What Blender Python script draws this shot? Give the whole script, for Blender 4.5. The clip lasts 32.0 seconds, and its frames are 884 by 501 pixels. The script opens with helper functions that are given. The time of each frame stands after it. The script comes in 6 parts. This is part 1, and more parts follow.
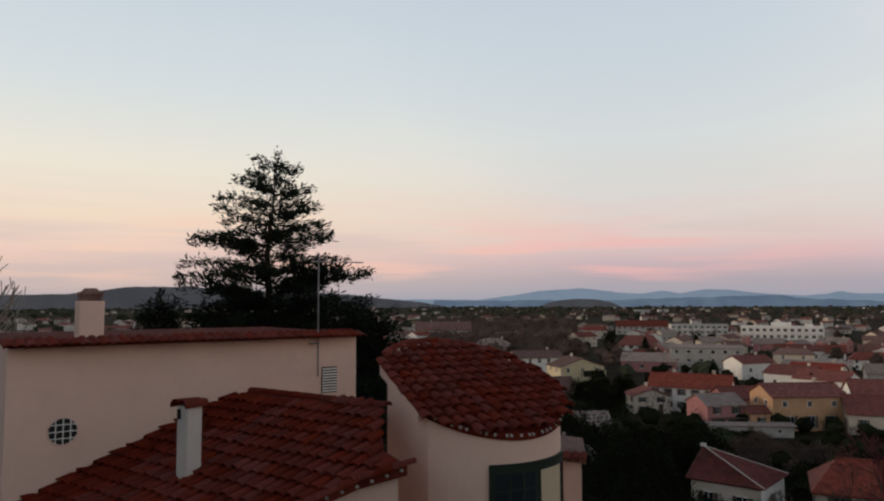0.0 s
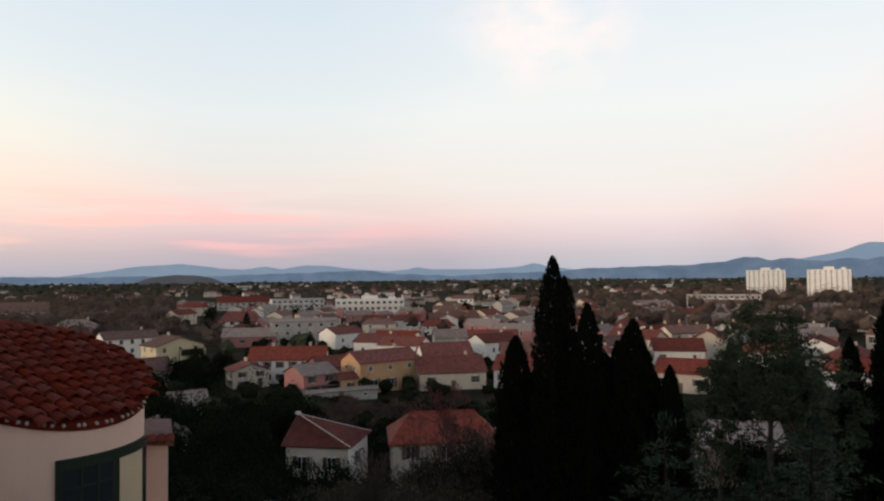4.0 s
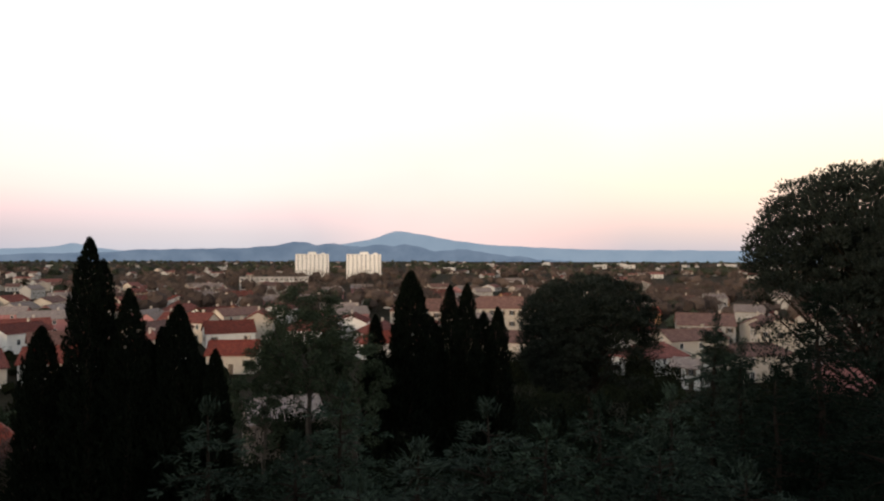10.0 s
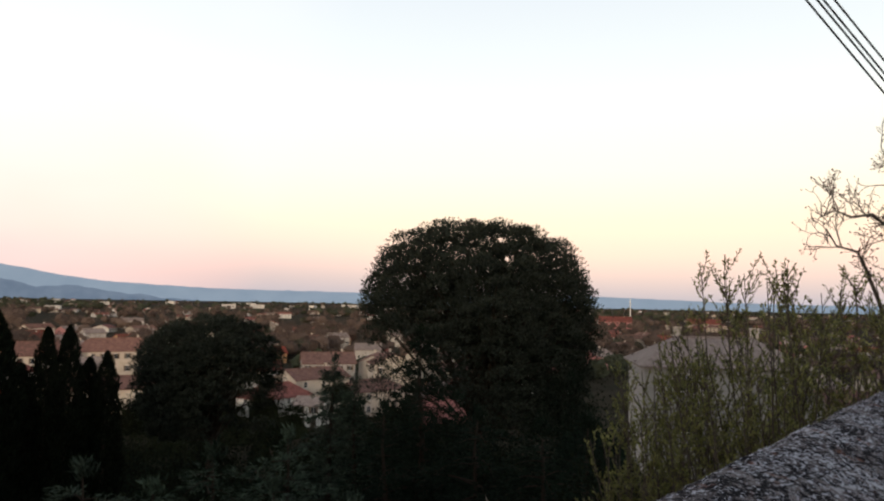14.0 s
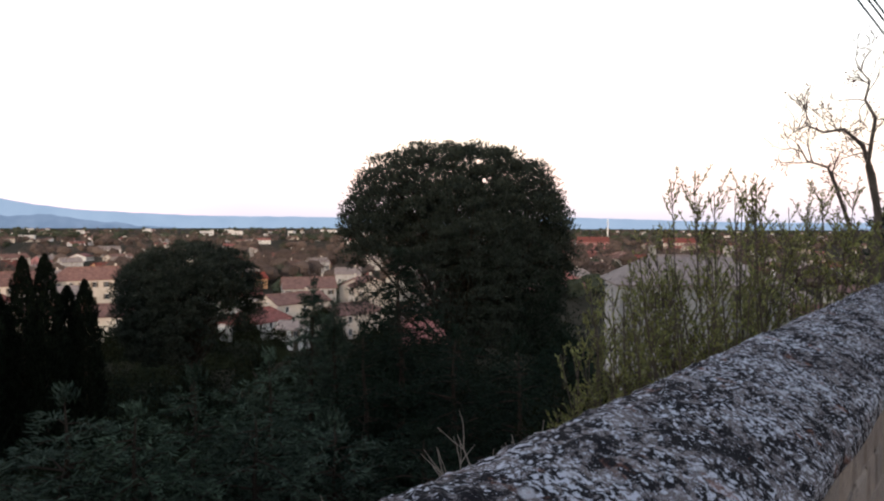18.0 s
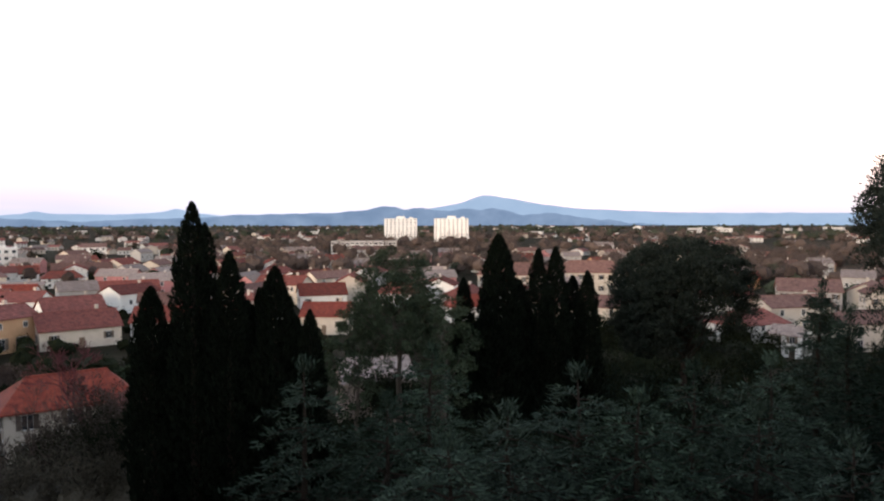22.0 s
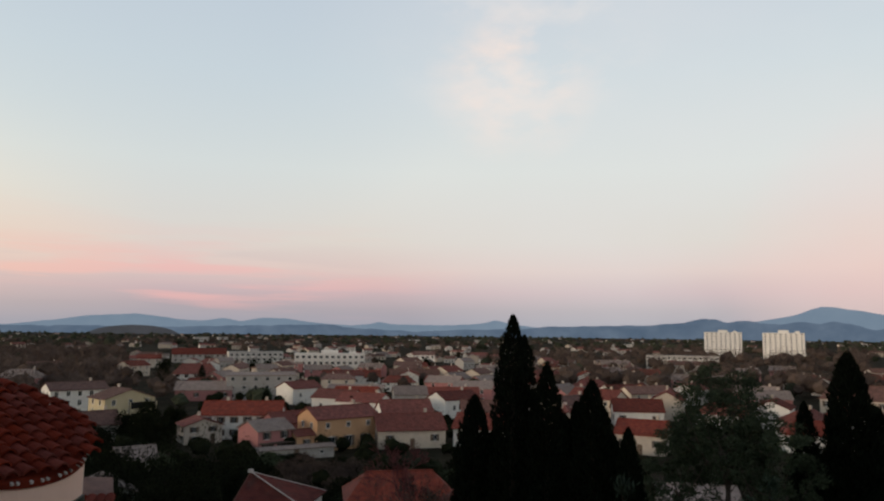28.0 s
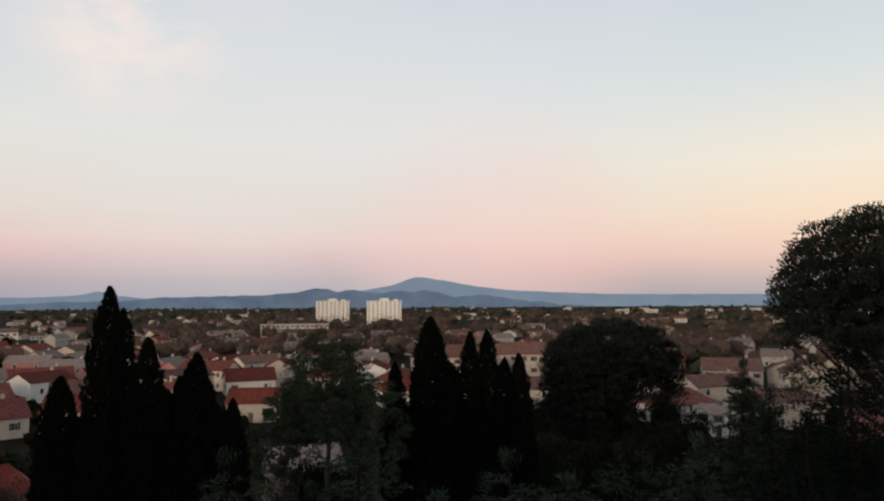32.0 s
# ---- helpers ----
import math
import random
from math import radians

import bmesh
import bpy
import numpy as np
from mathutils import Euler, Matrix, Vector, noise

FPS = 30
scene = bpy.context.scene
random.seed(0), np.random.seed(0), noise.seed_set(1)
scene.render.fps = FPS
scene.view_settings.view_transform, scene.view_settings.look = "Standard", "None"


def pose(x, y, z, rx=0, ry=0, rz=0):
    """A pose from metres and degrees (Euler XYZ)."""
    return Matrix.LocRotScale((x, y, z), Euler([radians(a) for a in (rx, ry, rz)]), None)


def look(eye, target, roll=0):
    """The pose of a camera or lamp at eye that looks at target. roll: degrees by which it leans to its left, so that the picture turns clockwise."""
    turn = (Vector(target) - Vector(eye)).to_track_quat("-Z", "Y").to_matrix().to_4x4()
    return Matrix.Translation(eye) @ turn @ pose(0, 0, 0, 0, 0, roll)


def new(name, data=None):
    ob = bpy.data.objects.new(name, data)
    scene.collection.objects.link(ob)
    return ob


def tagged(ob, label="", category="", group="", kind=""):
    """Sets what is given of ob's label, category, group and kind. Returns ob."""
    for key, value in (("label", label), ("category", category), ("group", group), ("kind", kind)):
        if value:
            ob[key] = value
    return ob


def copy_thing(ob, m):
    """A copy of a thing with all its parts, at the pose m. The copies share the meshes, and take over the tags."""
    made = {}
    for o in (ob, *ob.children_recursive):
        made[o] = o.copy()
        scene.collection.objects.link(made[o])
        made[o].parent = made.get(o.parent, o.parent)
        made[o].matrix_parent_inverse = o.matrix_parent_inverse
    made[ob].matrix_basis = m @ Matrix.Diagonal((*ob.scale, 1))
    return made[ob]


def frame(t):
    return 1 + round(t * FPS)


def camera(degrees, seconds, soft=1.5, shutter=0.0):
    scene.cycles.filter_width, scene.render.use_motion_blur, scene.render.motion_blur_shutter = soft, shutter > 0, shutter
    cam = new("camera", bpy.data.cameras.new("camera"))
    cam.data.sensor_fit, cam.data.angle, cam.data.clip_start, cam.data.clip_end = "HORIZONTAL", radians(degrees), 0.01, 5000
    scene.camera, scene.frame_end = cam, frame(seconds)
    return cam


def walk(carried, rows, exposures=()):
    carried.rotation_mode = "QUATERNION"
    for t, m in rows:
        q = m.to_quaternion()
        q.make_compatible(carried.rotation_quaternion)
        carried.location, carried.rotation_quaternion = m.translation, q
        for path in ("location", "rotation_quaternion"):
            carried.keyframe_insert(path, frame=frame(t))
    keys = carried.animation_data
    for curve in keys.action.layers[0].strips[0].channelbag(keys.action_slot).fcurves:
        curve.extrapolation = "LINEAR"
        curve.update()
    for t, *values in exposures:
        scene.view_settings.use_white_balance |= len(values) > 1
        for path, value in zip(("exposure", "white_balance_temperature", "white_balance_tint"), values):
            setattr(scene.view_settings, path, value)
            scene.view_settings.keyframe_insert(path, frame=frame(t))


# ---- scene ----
cam = camera(63.63, 32.0, soft=2.2)
PATH = [
    (0.0, look((-0.197, 0.173, 0.002), (-88.52, 46.51, 7.28), -0.17)),
    (0.5, look((-0.176, 0.190, -0.008), (-85.99, 50.98, 7.48), -0.50)),
    (1.0, look((-0.157, 0.211, -0.023), (-82.77, 56.10, 7.22), -0.17)),
    (1.5, look((-0.128, 0.226, -0.023), (-78.79, 61.63, 6.41), 0.11)),
    (2.0, look((-0.140, 0.230, -0.016), (-73.93, 67.44, 6.11), -0.41)),
    (2.5, look((-0.147, 0.289, -0.013), (-67.58, 73.92, 5.58), -0.03)),
    (3.0, look((-0.169, 0.319, -0.024), (-62.14, 78.66, 4.63), 0.15)),
    (3.5, look((-0.193, 0.363, -0.038), (-55.94, 83.30, 3.52), -0.50)),
    (4.0, look((-0.198, 0.367, -0.038), (-51.94, 85.86, 3.54), -0.55)),
    (4.5, look((-0.190, 0.387, -0.052), (-46.52, 88.95, 3.01), -0.65)),
    (6.5, look((-0.147, 0.423, -0.015), (-29.56, 95.97, 2.22), -0.98)),
    (7.0, look((-0.124, 0.437, -0.020), (-23.06, 97.74, 2.33), -1.25)),
    (7.5, look((-0.115, 0.439, -0.015), (-17.61, 98.86, 2.65), -0.45)),
    (8.0, look((-0.122, 0.427, -0.010), (-14.62, 99.30, 3.71), -0.29)),
    (8.5, look((-0.128, 0.402, -0.002), (-10.62, 99.78, 3.60), -0.53)),
    (9.0, look((-0.095, 0.386, -0.005), (-4.09, 100.28, 2.41), -0.34)),
    (9.5, look((-0.073, 0.372, -0.005), (-0.01, 100.34, 2.55), -0.22)),
    (10.0, look((-0.033, 0.377, 0.003), (6.12, 100.18, 0.94), 0.15)),
    (10.5, look((0.004, 0.394, 0.004), (12.71, 99.58, 0.28), -0.07)),
    (11.0, look((0.035, 0.414, 0.008), (18.45, 98.70, 0.90), -0.71)),
    (11.5, look((0.044, 0.421, 0.028), (25.26, 97.19, 0.86), -0.44)),
    (12.0, look((0.056, 0.420, 0.051), (34.78, 94.17, 2.43), 0.63)),
    (12.5, look((0.075, 0.419, 0.033), (39.57, 92.26, 2.33), 0.39)),
    (13.0, look((0.092, 0.413, 0.030), (43.37, 90.52, 2.95), 0.38)),
    (13.5, look((0.120, 0.406, 0.036), (49.18, 87.41, 4.84), 1.53)),
    (14.0, look((0.173, 0.396, 0.066), (53.87, 84.46, 7.13), 1.11)),
    (14.5, look((0.185, 0.397, 0.056), (53.82, 84.48, 7.38), -1.73)),
    (16.5, look((0.221, 0.397, 0.055), (54.78, 84.19, 1.29), -4.14)),
    (17.0, look((0.238, 0.390, 0.040), (53.85, 84.78, -1.72), -2.85)),
    (17.5, look((0.258, 0.378, 0.062), (56.52, 83.00, -2.68), -0.53)),
    (18.0, look((0.276, 0.381, 0.033), (56.61, 82.92, -3.63), 0.18)),
    (18.5, look((0.265, 0.395, 0.043), (56.08, 83.33, -2.37), 0.39)),
    (19.0, look((0.245, 0.406, 0.031), (52.89, 85.40, -1.99), 0.05)),
    (19.5, look((0.197, 0.407, 0.030), (46.05, 89.26, -1.24), -0.41)),
    (20.0, look((0.133, 0.427, 0.052), (38.02, 92.96, -1.36), -0.81)),
    (20.5, look((0.075, 0.437, 0.046), (29.12, 96.11, -1.57), -0.03)),
    (21.0, look((0.028, 0.429, 0.003), (16.49, 99.03, -2.82), -0.28)),
    (21.5, look((-0.009, 0.459, -0.034), (5.38, 100.25, -3.51), -0.47)),
    (22.0, look((-0.068, 0.468, -0.037), (-6.13, 100.20, -4.16), -0.09)),
    (22.5, look((-0.128, 0.471, 0.003), (-13.33, 99.52, -3.84), 0.18)),
    (23.0, look((-0.167, 0.472, 0.010), (-20.59, 98.29, -3.78), 0.35)),
    (23.5, look((-0.184, 0.476, 0.015), (-29.27, 96.11, -2.77), -0.13)),
    (24.0, look((-0.186, 0.473, 0.011), (-34.65, 94.35, -0.21), 0.36)),
    (24.5, look((-0.191, 0.464, 0.001), (-39.99, 92.10, 4.49), 0.44)),
    (25.0, look((-0.190, 0.453, -0.001), (-43.68, 90.10, 8.42), -0.07)),
    (25.5, look((-0.196, 0.427, 0.011), (-48.90, 87.20, 9.95), -0.53)),
    (27.5, look((-0.191, 0.411, 0.015), (-54.16, 83.78, 11.73), 0.50)),
    (28.0, look((-0.162, 0.412, -0.007), (-47.17, 87.94, 11.34), 0.67)),
    (28.5, look((-0.165, 0.418, 0.008), (-42.93, 90.18, 10.70), 0.85)),
    (29.0, look((-0.139, 0.447, 0.024), (-34.25, 93.83, 10.76), 0.86)),
    (29.5, look((-0.126, 0.459, 0.028), (-23.76, 97.16, 9.57), 1.46)),
    (30.0, look((-0.081, 0.476, 0.027), (-14.82, 98.93, 9.53), 0.84)),
    (30.5, look((-0.036, 0.475, 0.040), (-3.55, 100.09, 8.12), 1.69)),
    (31.0, look((-0.019, 0.482, 0.041), (-2.95, 100.11, 8.15), 0.95)),
    (31.5, look((0.002, 0.486, 0.027), (2.09, 100.19, 7.45), 0.45)),
    (32.0, look((0.027, 0.491, 0.026), (3.36, 100.17, 7.36), -0.31)),
]
EXPOSURES = [
    (0.0, -0.1, 6500, 10), (3.0, 0.05, 6500, 10), (4.5, 0.30, 6550, 10), (6.5, 0.55, 6800, 11), (8.0, 0.45, 6700, 11), (8.5, 0.25, 6600, 11),
    (9.0, 0.28, 6650, 11), (10.0, 0.5, 6750, 10), (12.0, 0.55, 6850, 10), (13.5, 0.55, 6900, 10), (14.0, 0.45, 6900, 11), (14.5, 0.0, 6800, 11),
    (16.5, 0.45, 6700, 11), (17.0, 0.5, 6500, 11), (17.5, 1.0, 6300, 12), (19.0, 1.1, 6200, 12), (21.5, 1.1, 6200, 12), (23.0, 1.22, 6150, 12), (23.7, 1.12, 6250, 11),
    (24.0, 0.75, 6400, 10), (24.5, 0.17, 6500, 10), (25.5, 0.02, 6500, 10), (28.0, -0.1, 6500, 8), (32.0, -0.05, 6700, 11),
]
walk(cam, PATH, EXPOSURES)

# ---- sky, sun ----
SUN_AZ = -140.0      # degrees clockwise from +y
SUN_EL = 5.0
world = bpy.data.worlds.new("dusk_sky")
scene.world = world
world.use_nodes = True


class Nodes:
    """Short hand for building node trees."""

    def __init__(self, tree):
        self.tree = tree
        tree.nodes.clear()

    def add(self, kind):
        return self.tree.nodes.new(kind)

    def link(self, a, b):
        self.tree.links.new(a, b)

    def put(self, socket, value):
        if isinstance(value, bpy.types.NodeSocket):
            self.link(value, socket)
        elif isinstance(value, tuple) and len(value) == 3 and socket.type == "RGBA":
            socket.default_value = (*value, 1)
        else:
            socket.default_value = value

    def math(self, op, a, b=0.0, clamp=False):
        n = self.add("ShaderNodeMath")
        n.operation, n.use_clamp = op, clamp
        self.put(n.inputs[0], a), self.put(n.inputs[1], b)
        return n.outputs[0]

    def mix(self, fac, a, b, blend="MIX"):
        n = self.add("ShaderNodeMix")
        n.data_type, n.blend_type = "RGBA", blend
        self.put(n.inputs[0], fac), self.put(n.inputs[6], a), self.put(n.inputs[7], b)
        return n.outputs[2]

    def ramp(self, fac, stops):
        n = self.add("ShaderNodeValToRGB")
        e = n.color_ramp.elements
        while len(e) < len(stops):
            e.new(0.5)
        for k, (p, c) in enumerate(stops):
            e[k].position = p
            e[k].color = (*c, 1) if isinstance(c, tuple) else (c, c, c, 1)
        self.link(fac, n.inputs[0])
        return n.outputs[0]

    def noise(self, vec, scale, detail=3.0, rough=0.55):
        n = self.add("ShaderNodeTexNoise")
        n.inputs["Scale"].default_value, n.inputs["Detail"].default_value, n.inputs["Roughness"].default_value = scale, detail, rough
        if vec is not None:
            self.link(vec, n.inputs["Vector"])
        return n.outputs[0]


def sky_world():
    w = Nodes(world.node_tree)
    out = w.add("ShaderNodeOutputWorld")
    bg = w.add("ShaderNodeBackground")
    sky = w.add("ShaderNodeTexSky")
    sky.sky_type, sky.sun_disc = "NISHITA", False
    sky.sun_elevation, sky.sun_rotation = radians(SUN_EL), radians(SUN_AZ)
    sky.air_density, sky.dust_density, sky.ozone_density = 1.0, 1.5, 2.0
    co = w.add("ShaderNodeTexCoord")
    sep = w.add("ShaderNodeSeparateXYZ")
    w.link(co.outputs["Generated"], sep.inputs[0])
    x, y, z = sep.outputs
    # belt of Venus over the anti-solar horizon
    east = w.ramp(z, [
        (0.0, (0.36, 0.375, 0.45)), (0.03, (0.45, 0.395, 0.44)), (0.055, (0.64, 0.475, 0.50)), (0.085, (0.79, 0.61, 0.57)),
        (0.125, (0.77, 0.70, 0.645)), (0.22, (0.76, 0.78, 0.75)), (0.34, (0.66, 0.73, 0.77)), (0.46, (0.57, 0.64, 0.73)),
        (0.70, (0.16, 0.19, 0.25)), (1.0, (0.09, 0.11, 0.16))])
    south = w.ramp(z, [
        (0.0, (0.40, 0.39, 0.45)), (0.03, (0.62, 0.50, 0.48)), (0.065, (0.89, 0.63, 0.525)), (0.115, (0.94, 0.745, 0.57)),
        (0.18, (0.90, 0.825, 0.69)), (0.28, (0.70, 0.76, 0.77)), (0.46, (0.55, 0.62, 0.71)), (0.70, (0.16, 0.19, 0.25)), (1.0, (0.09, 0.11, 0.16))])
    side = w.math("MULTIPLY", w.math("ADD", w.math("MULTIPLY", x, -1.0), -0.76), 3.6, True)
    side = w.math("MAXIMUM", side, w.math("MULTIPLY", w.math("ADD", x, -0.02), 2.0, True))
    col = w.mix(side, east, south)

    def stretched(sx, sz, detail, rough):
        m = w.add("ShaderNodeMapping")
        w.link(co.outputs["Generated"], m.inputs[0])
        m.inputs["Scale"].default_value = (sx, sx, sz)
        return w.noise(m.outputs[0], 1.0, detail, rough)

    def towards(az, el):
        d = w.add("ShaderNodeVectorMath")
        d.operation = "DOT_PRODUCT"
        w.link(co.outputs["Generated"], d.inputs[0])
        a, e = radians(az), radians(el)
        d.inputs[1].default_value = (math.sin(a) * math.cos(e), math.cos(a) * math.cos(e), math.sin(e))
        return d.outputs["Value"]

    # long thin bars of pink cloud low over the horizon, with mauve haze between them
    low = w.ramp(z, [(0.0, 0.0), (0.025, 0.25), (0.045, 1.0), (0.085, 0.9), (0.12, 0.25), (0.17, 0.0)])
    left = w.math("MULTIPLY", w.math("ADD", w.math("MULTIPLY", x, -1.0), -0.42), 3.2, True)
    where = w.math("MULTIPLY", low, left)
    broad = stretched(2.6, 34.0, 3.0, 0.5)
    thin = stretched(5.0, 75.0, 4.0, 0.55)
    col = w.mix(w.math("MULTIPLY", w.math("MULTIPLY", w.ramp(broad, [(0.36, 1.0), (0.50, 0.0)]), where), 0.38), col, (0.58, 0.49, 0.51))
    bars = w.ramp(w.math("ADD", w.math("MULTIPLY", broad, 0.55), w.math("MULTIPLY", thin, 0.45)), [(0.50, 0.0), (0.60, 1.0)])
    col = w.mix(w.math("MULTIPLY", w.math("MULTIPLY", bars, where), 0.68), col, w.mix(side, (0.93, 0.50, 0.48), (1.0, 0.66, 0.48)))
    # rosy glow beside the summit
    col = w.mix(w.math("MULTIPLY", w.ramp(towards(6, 3.5), [(0.975, 0.0), (0.9985, 1.0)]), 0.45), col, (0.95, 0.58, 0.52))
    # a veil of high pale cloud, and a bluer clearing beside it
    veil = w.math("MULTIPLY", w.ramp(towards(-8, 22), [(0.86, 0.0), (0.97, 1.0)]), w.ramp(stretched(3.0, 6.0, 3.0, 0.5), [(0.30, 0.3), (0.62, 1.0)]))
    col = w.mix(w.math("MULTIPLY", veil, 0.40), col, (0.80, 0.79, 0.80))
    clear = w.math("MULTIPLY", w.ramp(towards(-47, 27), [(0.93, 0.0), (0.99, 1.0)]), 0.35)
    col = w.mix(clear, col, (0.53, 0.61, 0.70))
    # one brighter puff in the veil
    puff = w.math("MULTIPLY", w.ramp(towards(-22.5, 20.0), [(0.9935, 0.0), (0.9985, 0.6), (0.9999, 1.0)]), w.ramp(stretched(12.0, 26.0, 4.0, 0.55), [(0.36, 0.0), (0.62, 1.0)]))
    col = w.mix(w.math("MULTIPLY", puff, 0.8), col, (1.0, 0.82, 0.74))
    trail = w.math("MULTIPLY", w.ramp(towards(-22.0, 25.0), [(0.982, 0.0), (0.998, 1.0)]), w.ramp(stretched(7.0, 14.0, 4.0, 0.6), [(0.45, 0.0), (0.68, 1.0)]))
    col = w.mix(w.math("MULTIPLY", trail, 0.5), col, (0.94, 0.84, 0.79))
    both = w.mix(1.0, col, w.mix(1.0, sky.outputs[0], (0.012, 0.012, 0.012), "MULTIPLY"), "ADD")
    w.link(both, bg.inputs[0])
    bg.inputs[1].default_value = 1.0
    w.link(bg.outputs[0], out.inputs[0])


sky_world()
sun = new("sun", bpy.data.lights.new("sun", "SUN"))
sun.data.energy, sun.data.angle, sun.data.color = 2.0, radians(14), (1.0, 0.79, 0.58)
sun.matrix_world = look((500 * math.sin(radians(SUN_AZ)), 500 * math.cos(radians(SUN_AZ)), 500 * math.tan(radians(SUN_EL))), (0, 0, 0))


# ---- materials ----
def surface(name, a, b, scale=1.0, rough=0.85, bump=0.3, grain=40.0, spread=0.0, island=0.0, stain=None, metal=0.0, gloss=0.3, depth=0.02):
    """Two tones mixed by broad and fine noise, with relief; spread and island vary it object by object and piece by piece."""
    m = bpy.data.materials.new(name)
    m.use_nodes = True
    w = Nodes(m.node_tree)
    out, p = w.add("ShaderNodeOutputMaterial"), w.add("ShaderNodeBsdfPrincipled")
    co = w.add("ShaderNodeTexCoord").outputs["Object"]
    big, fine = w.noise(co, scale, 4.0), w.noise(co, grain, 5.0, 0.65)
    fac = w.math("ADD", w.math("MULTIPLY", big, 0.65), w.math("MULTIPLY", fine, 0.35))
    col = w.mix(w.ramp(fac, [(0.32, 0.0), (0.68, 1.0)]), a, b)
    if stain:
        col = w.mix(w.math("MULTIPLY", w.ramp(w.noise(co, scale * 0.6, 6.0, 0.7), [(0.52, 0.0), (0.7, 1.0)]), 0.6), col, stain)
    hsv = w.add("ShaderNodeHueSaturation")
    w.link(col, hsv.inputs["Color"])
    val = None
    if spread:
        rnd = w.add("ShaderNodeObjectInfo").outputs["Random"]
        val = w.math("ADD", 1.0 - spread, w.math("MULTIPLY", rnd, 2 * spread))
        w.link(w.math("SUBTRACT", 1.08, w.math("MULTIPLY", w.math("FRACT", w.math("MULTIPLY", rnd, 7.3)), spread * 0.8)), hsv.inputs["Saturation"])
    if island:
        rnd = w.add("ShaderNodeNewGeometry").outputs["Random Per Island"]
        v2 = w.math("ADD", 1.0 - island, w.math("MULTIPLY", rnd, 2 * island))
        val = v2 if val is None else w.math("MULTIPLY", val, v2)
    if val is not None:
        w.link(val, hsv.inputs["Value"])
    w.link(hsv.outputs[0], p.inputs["Base Color"])
    p.inputs["Roughness"].default_value, p.inputs["Metallic"].default_value = rough, metal
    p.inputs["Specular IOR Level"].default_value = gloss
    if bump:
        bm_ = w.add("ShaderNodeBump")
        bm_.inputs["Strength"].default_value, bm_.inputs["Distance"].default_value = bump, depth
        w.link(fine, bm_.inputs["Height"])
        w.link(bm_.outputs[0], p.inputs["Normal"])
    w.link(p.outputs[0], out.inputs[0])
    return m


def lichen_stone():
    """Weathered pale stone with black crust and grey lichen rosettes."""
    m = bpy.data.materials.new("lichen_stone")
    m.use_nodes = True
    w = Nodes(m.node_tree)
    out, p = w.add("ShaderNodeOutputMaterial"), w.add("ShaderNodeBsdfPrincipled")
    co = w.add("ShaderNodeTexCoord").outputs["Object"]
    mid, fine, broad = w.noise(co, 22.0, 8.0, 0.72), w.noise(co, 120.0, 4.0, 0.7), w.noise(co, 3.2, 5.0, 0.6)
    base = w.mix(w.ramp(broad, [(0.35, 0.0), (0.65, 1.0)]), (0.075, 0.062, 0.062), (0.21, 0.178, 0.172))
    base = w.mix(w.ramp(fine, [(0.52, 0.0), (0.60, 0.8)]), base, (0.42, 0.40, 0.43))
    crust = w.math("ADD", w.math("MULTIPLY", mid, 0.7), w.math("MULTIPLY", w.noise(co, 7.0, 4.0, 0.6), 0.3))
    base = w.mix(w.math("MULTIPLY", w.ramp(crust, [(0.495, 1.0), (0.525, 0.0)]), 0.96), base, (0.012, 0.011, 0.013))
    speck = w.noise(co, 58.0, 6.0, 0.66)
    base = w.mix(w.math("MULTIPLY", w.ramp(w.math("ADD", speck, w.math("MULTIPLY", w.math("SUBTRACT", w.noise(co, 5.0, 4.0), 0.5), 0.30)), [(0.552, 0.0), (0.582, 1.0)]), 0.92), base, (0.62, 0.62, 0.68))
    vor = w.add("ShaderNodeTexVoronoi")
    w.link(co, vor.inputs["Vector"])
    vor.inputs["Scale"].default_value = 11.0
    edge = w.math("ADD", vor.outputs["Distance"], w.math("MULTIPLY", w.math("SUBTRACT", mid, 0.5), 0.9))
    spot = w.math("MULTIPLY", w.ramp(edge, [(0.14, 1.0), (0.26, 0.0)]), w.ramp(w.noise(co, 6.0, 3.0), [(0.53, 0.0), (0.60, 1.0)]))
    base = w.mix(w.math("MULTIPLY", spot, 0.8), base, (0.55, 0.53, 0.56))
    rust = w.ramp(w.noise(co, 9.0, 5.0, 0.7), [(0.61, 0.0), (0.68, 1.0)])
    base = w.mix(w.math("MULTIPLY", rust, 0.6), base, (0.26, 0.115, 0.075))
    chip = w.math("MULTIPLY", w.ramp(w.noise(co, 4.3, 2.0, 0.4), [(0.70, 0.0), (0.72, 1.0)]), w.ramp(mid, [(0.40, 0.0), (0.46, 1.0)]))
    base = w.mix(w.math("MULTIPLY", chip, 0.85), base, (0.50, 0.42, 0.35))
    w.link(base, p.inputs["Base Color"])
    p.inputs["Specular IOR Level"].default_value = 0.08
    p.inputs["Roughness"].default_value = 0.95
    bm_ = w.add("ShaderNodeBump")
    bm_.inputs["Strength"].default_value, bm_.inputs["Distance"].default_value = 0.9, 0.02
    w.link(w.math("ADD", mid, w.math("MULTIPLY", fine, 0.5)), bm_.inputs["Height"])
    w.link(bm_.outputs[0], p.inputs["Normal"])
    w.link(p.outputs[0], out.inputs[0])
    return m


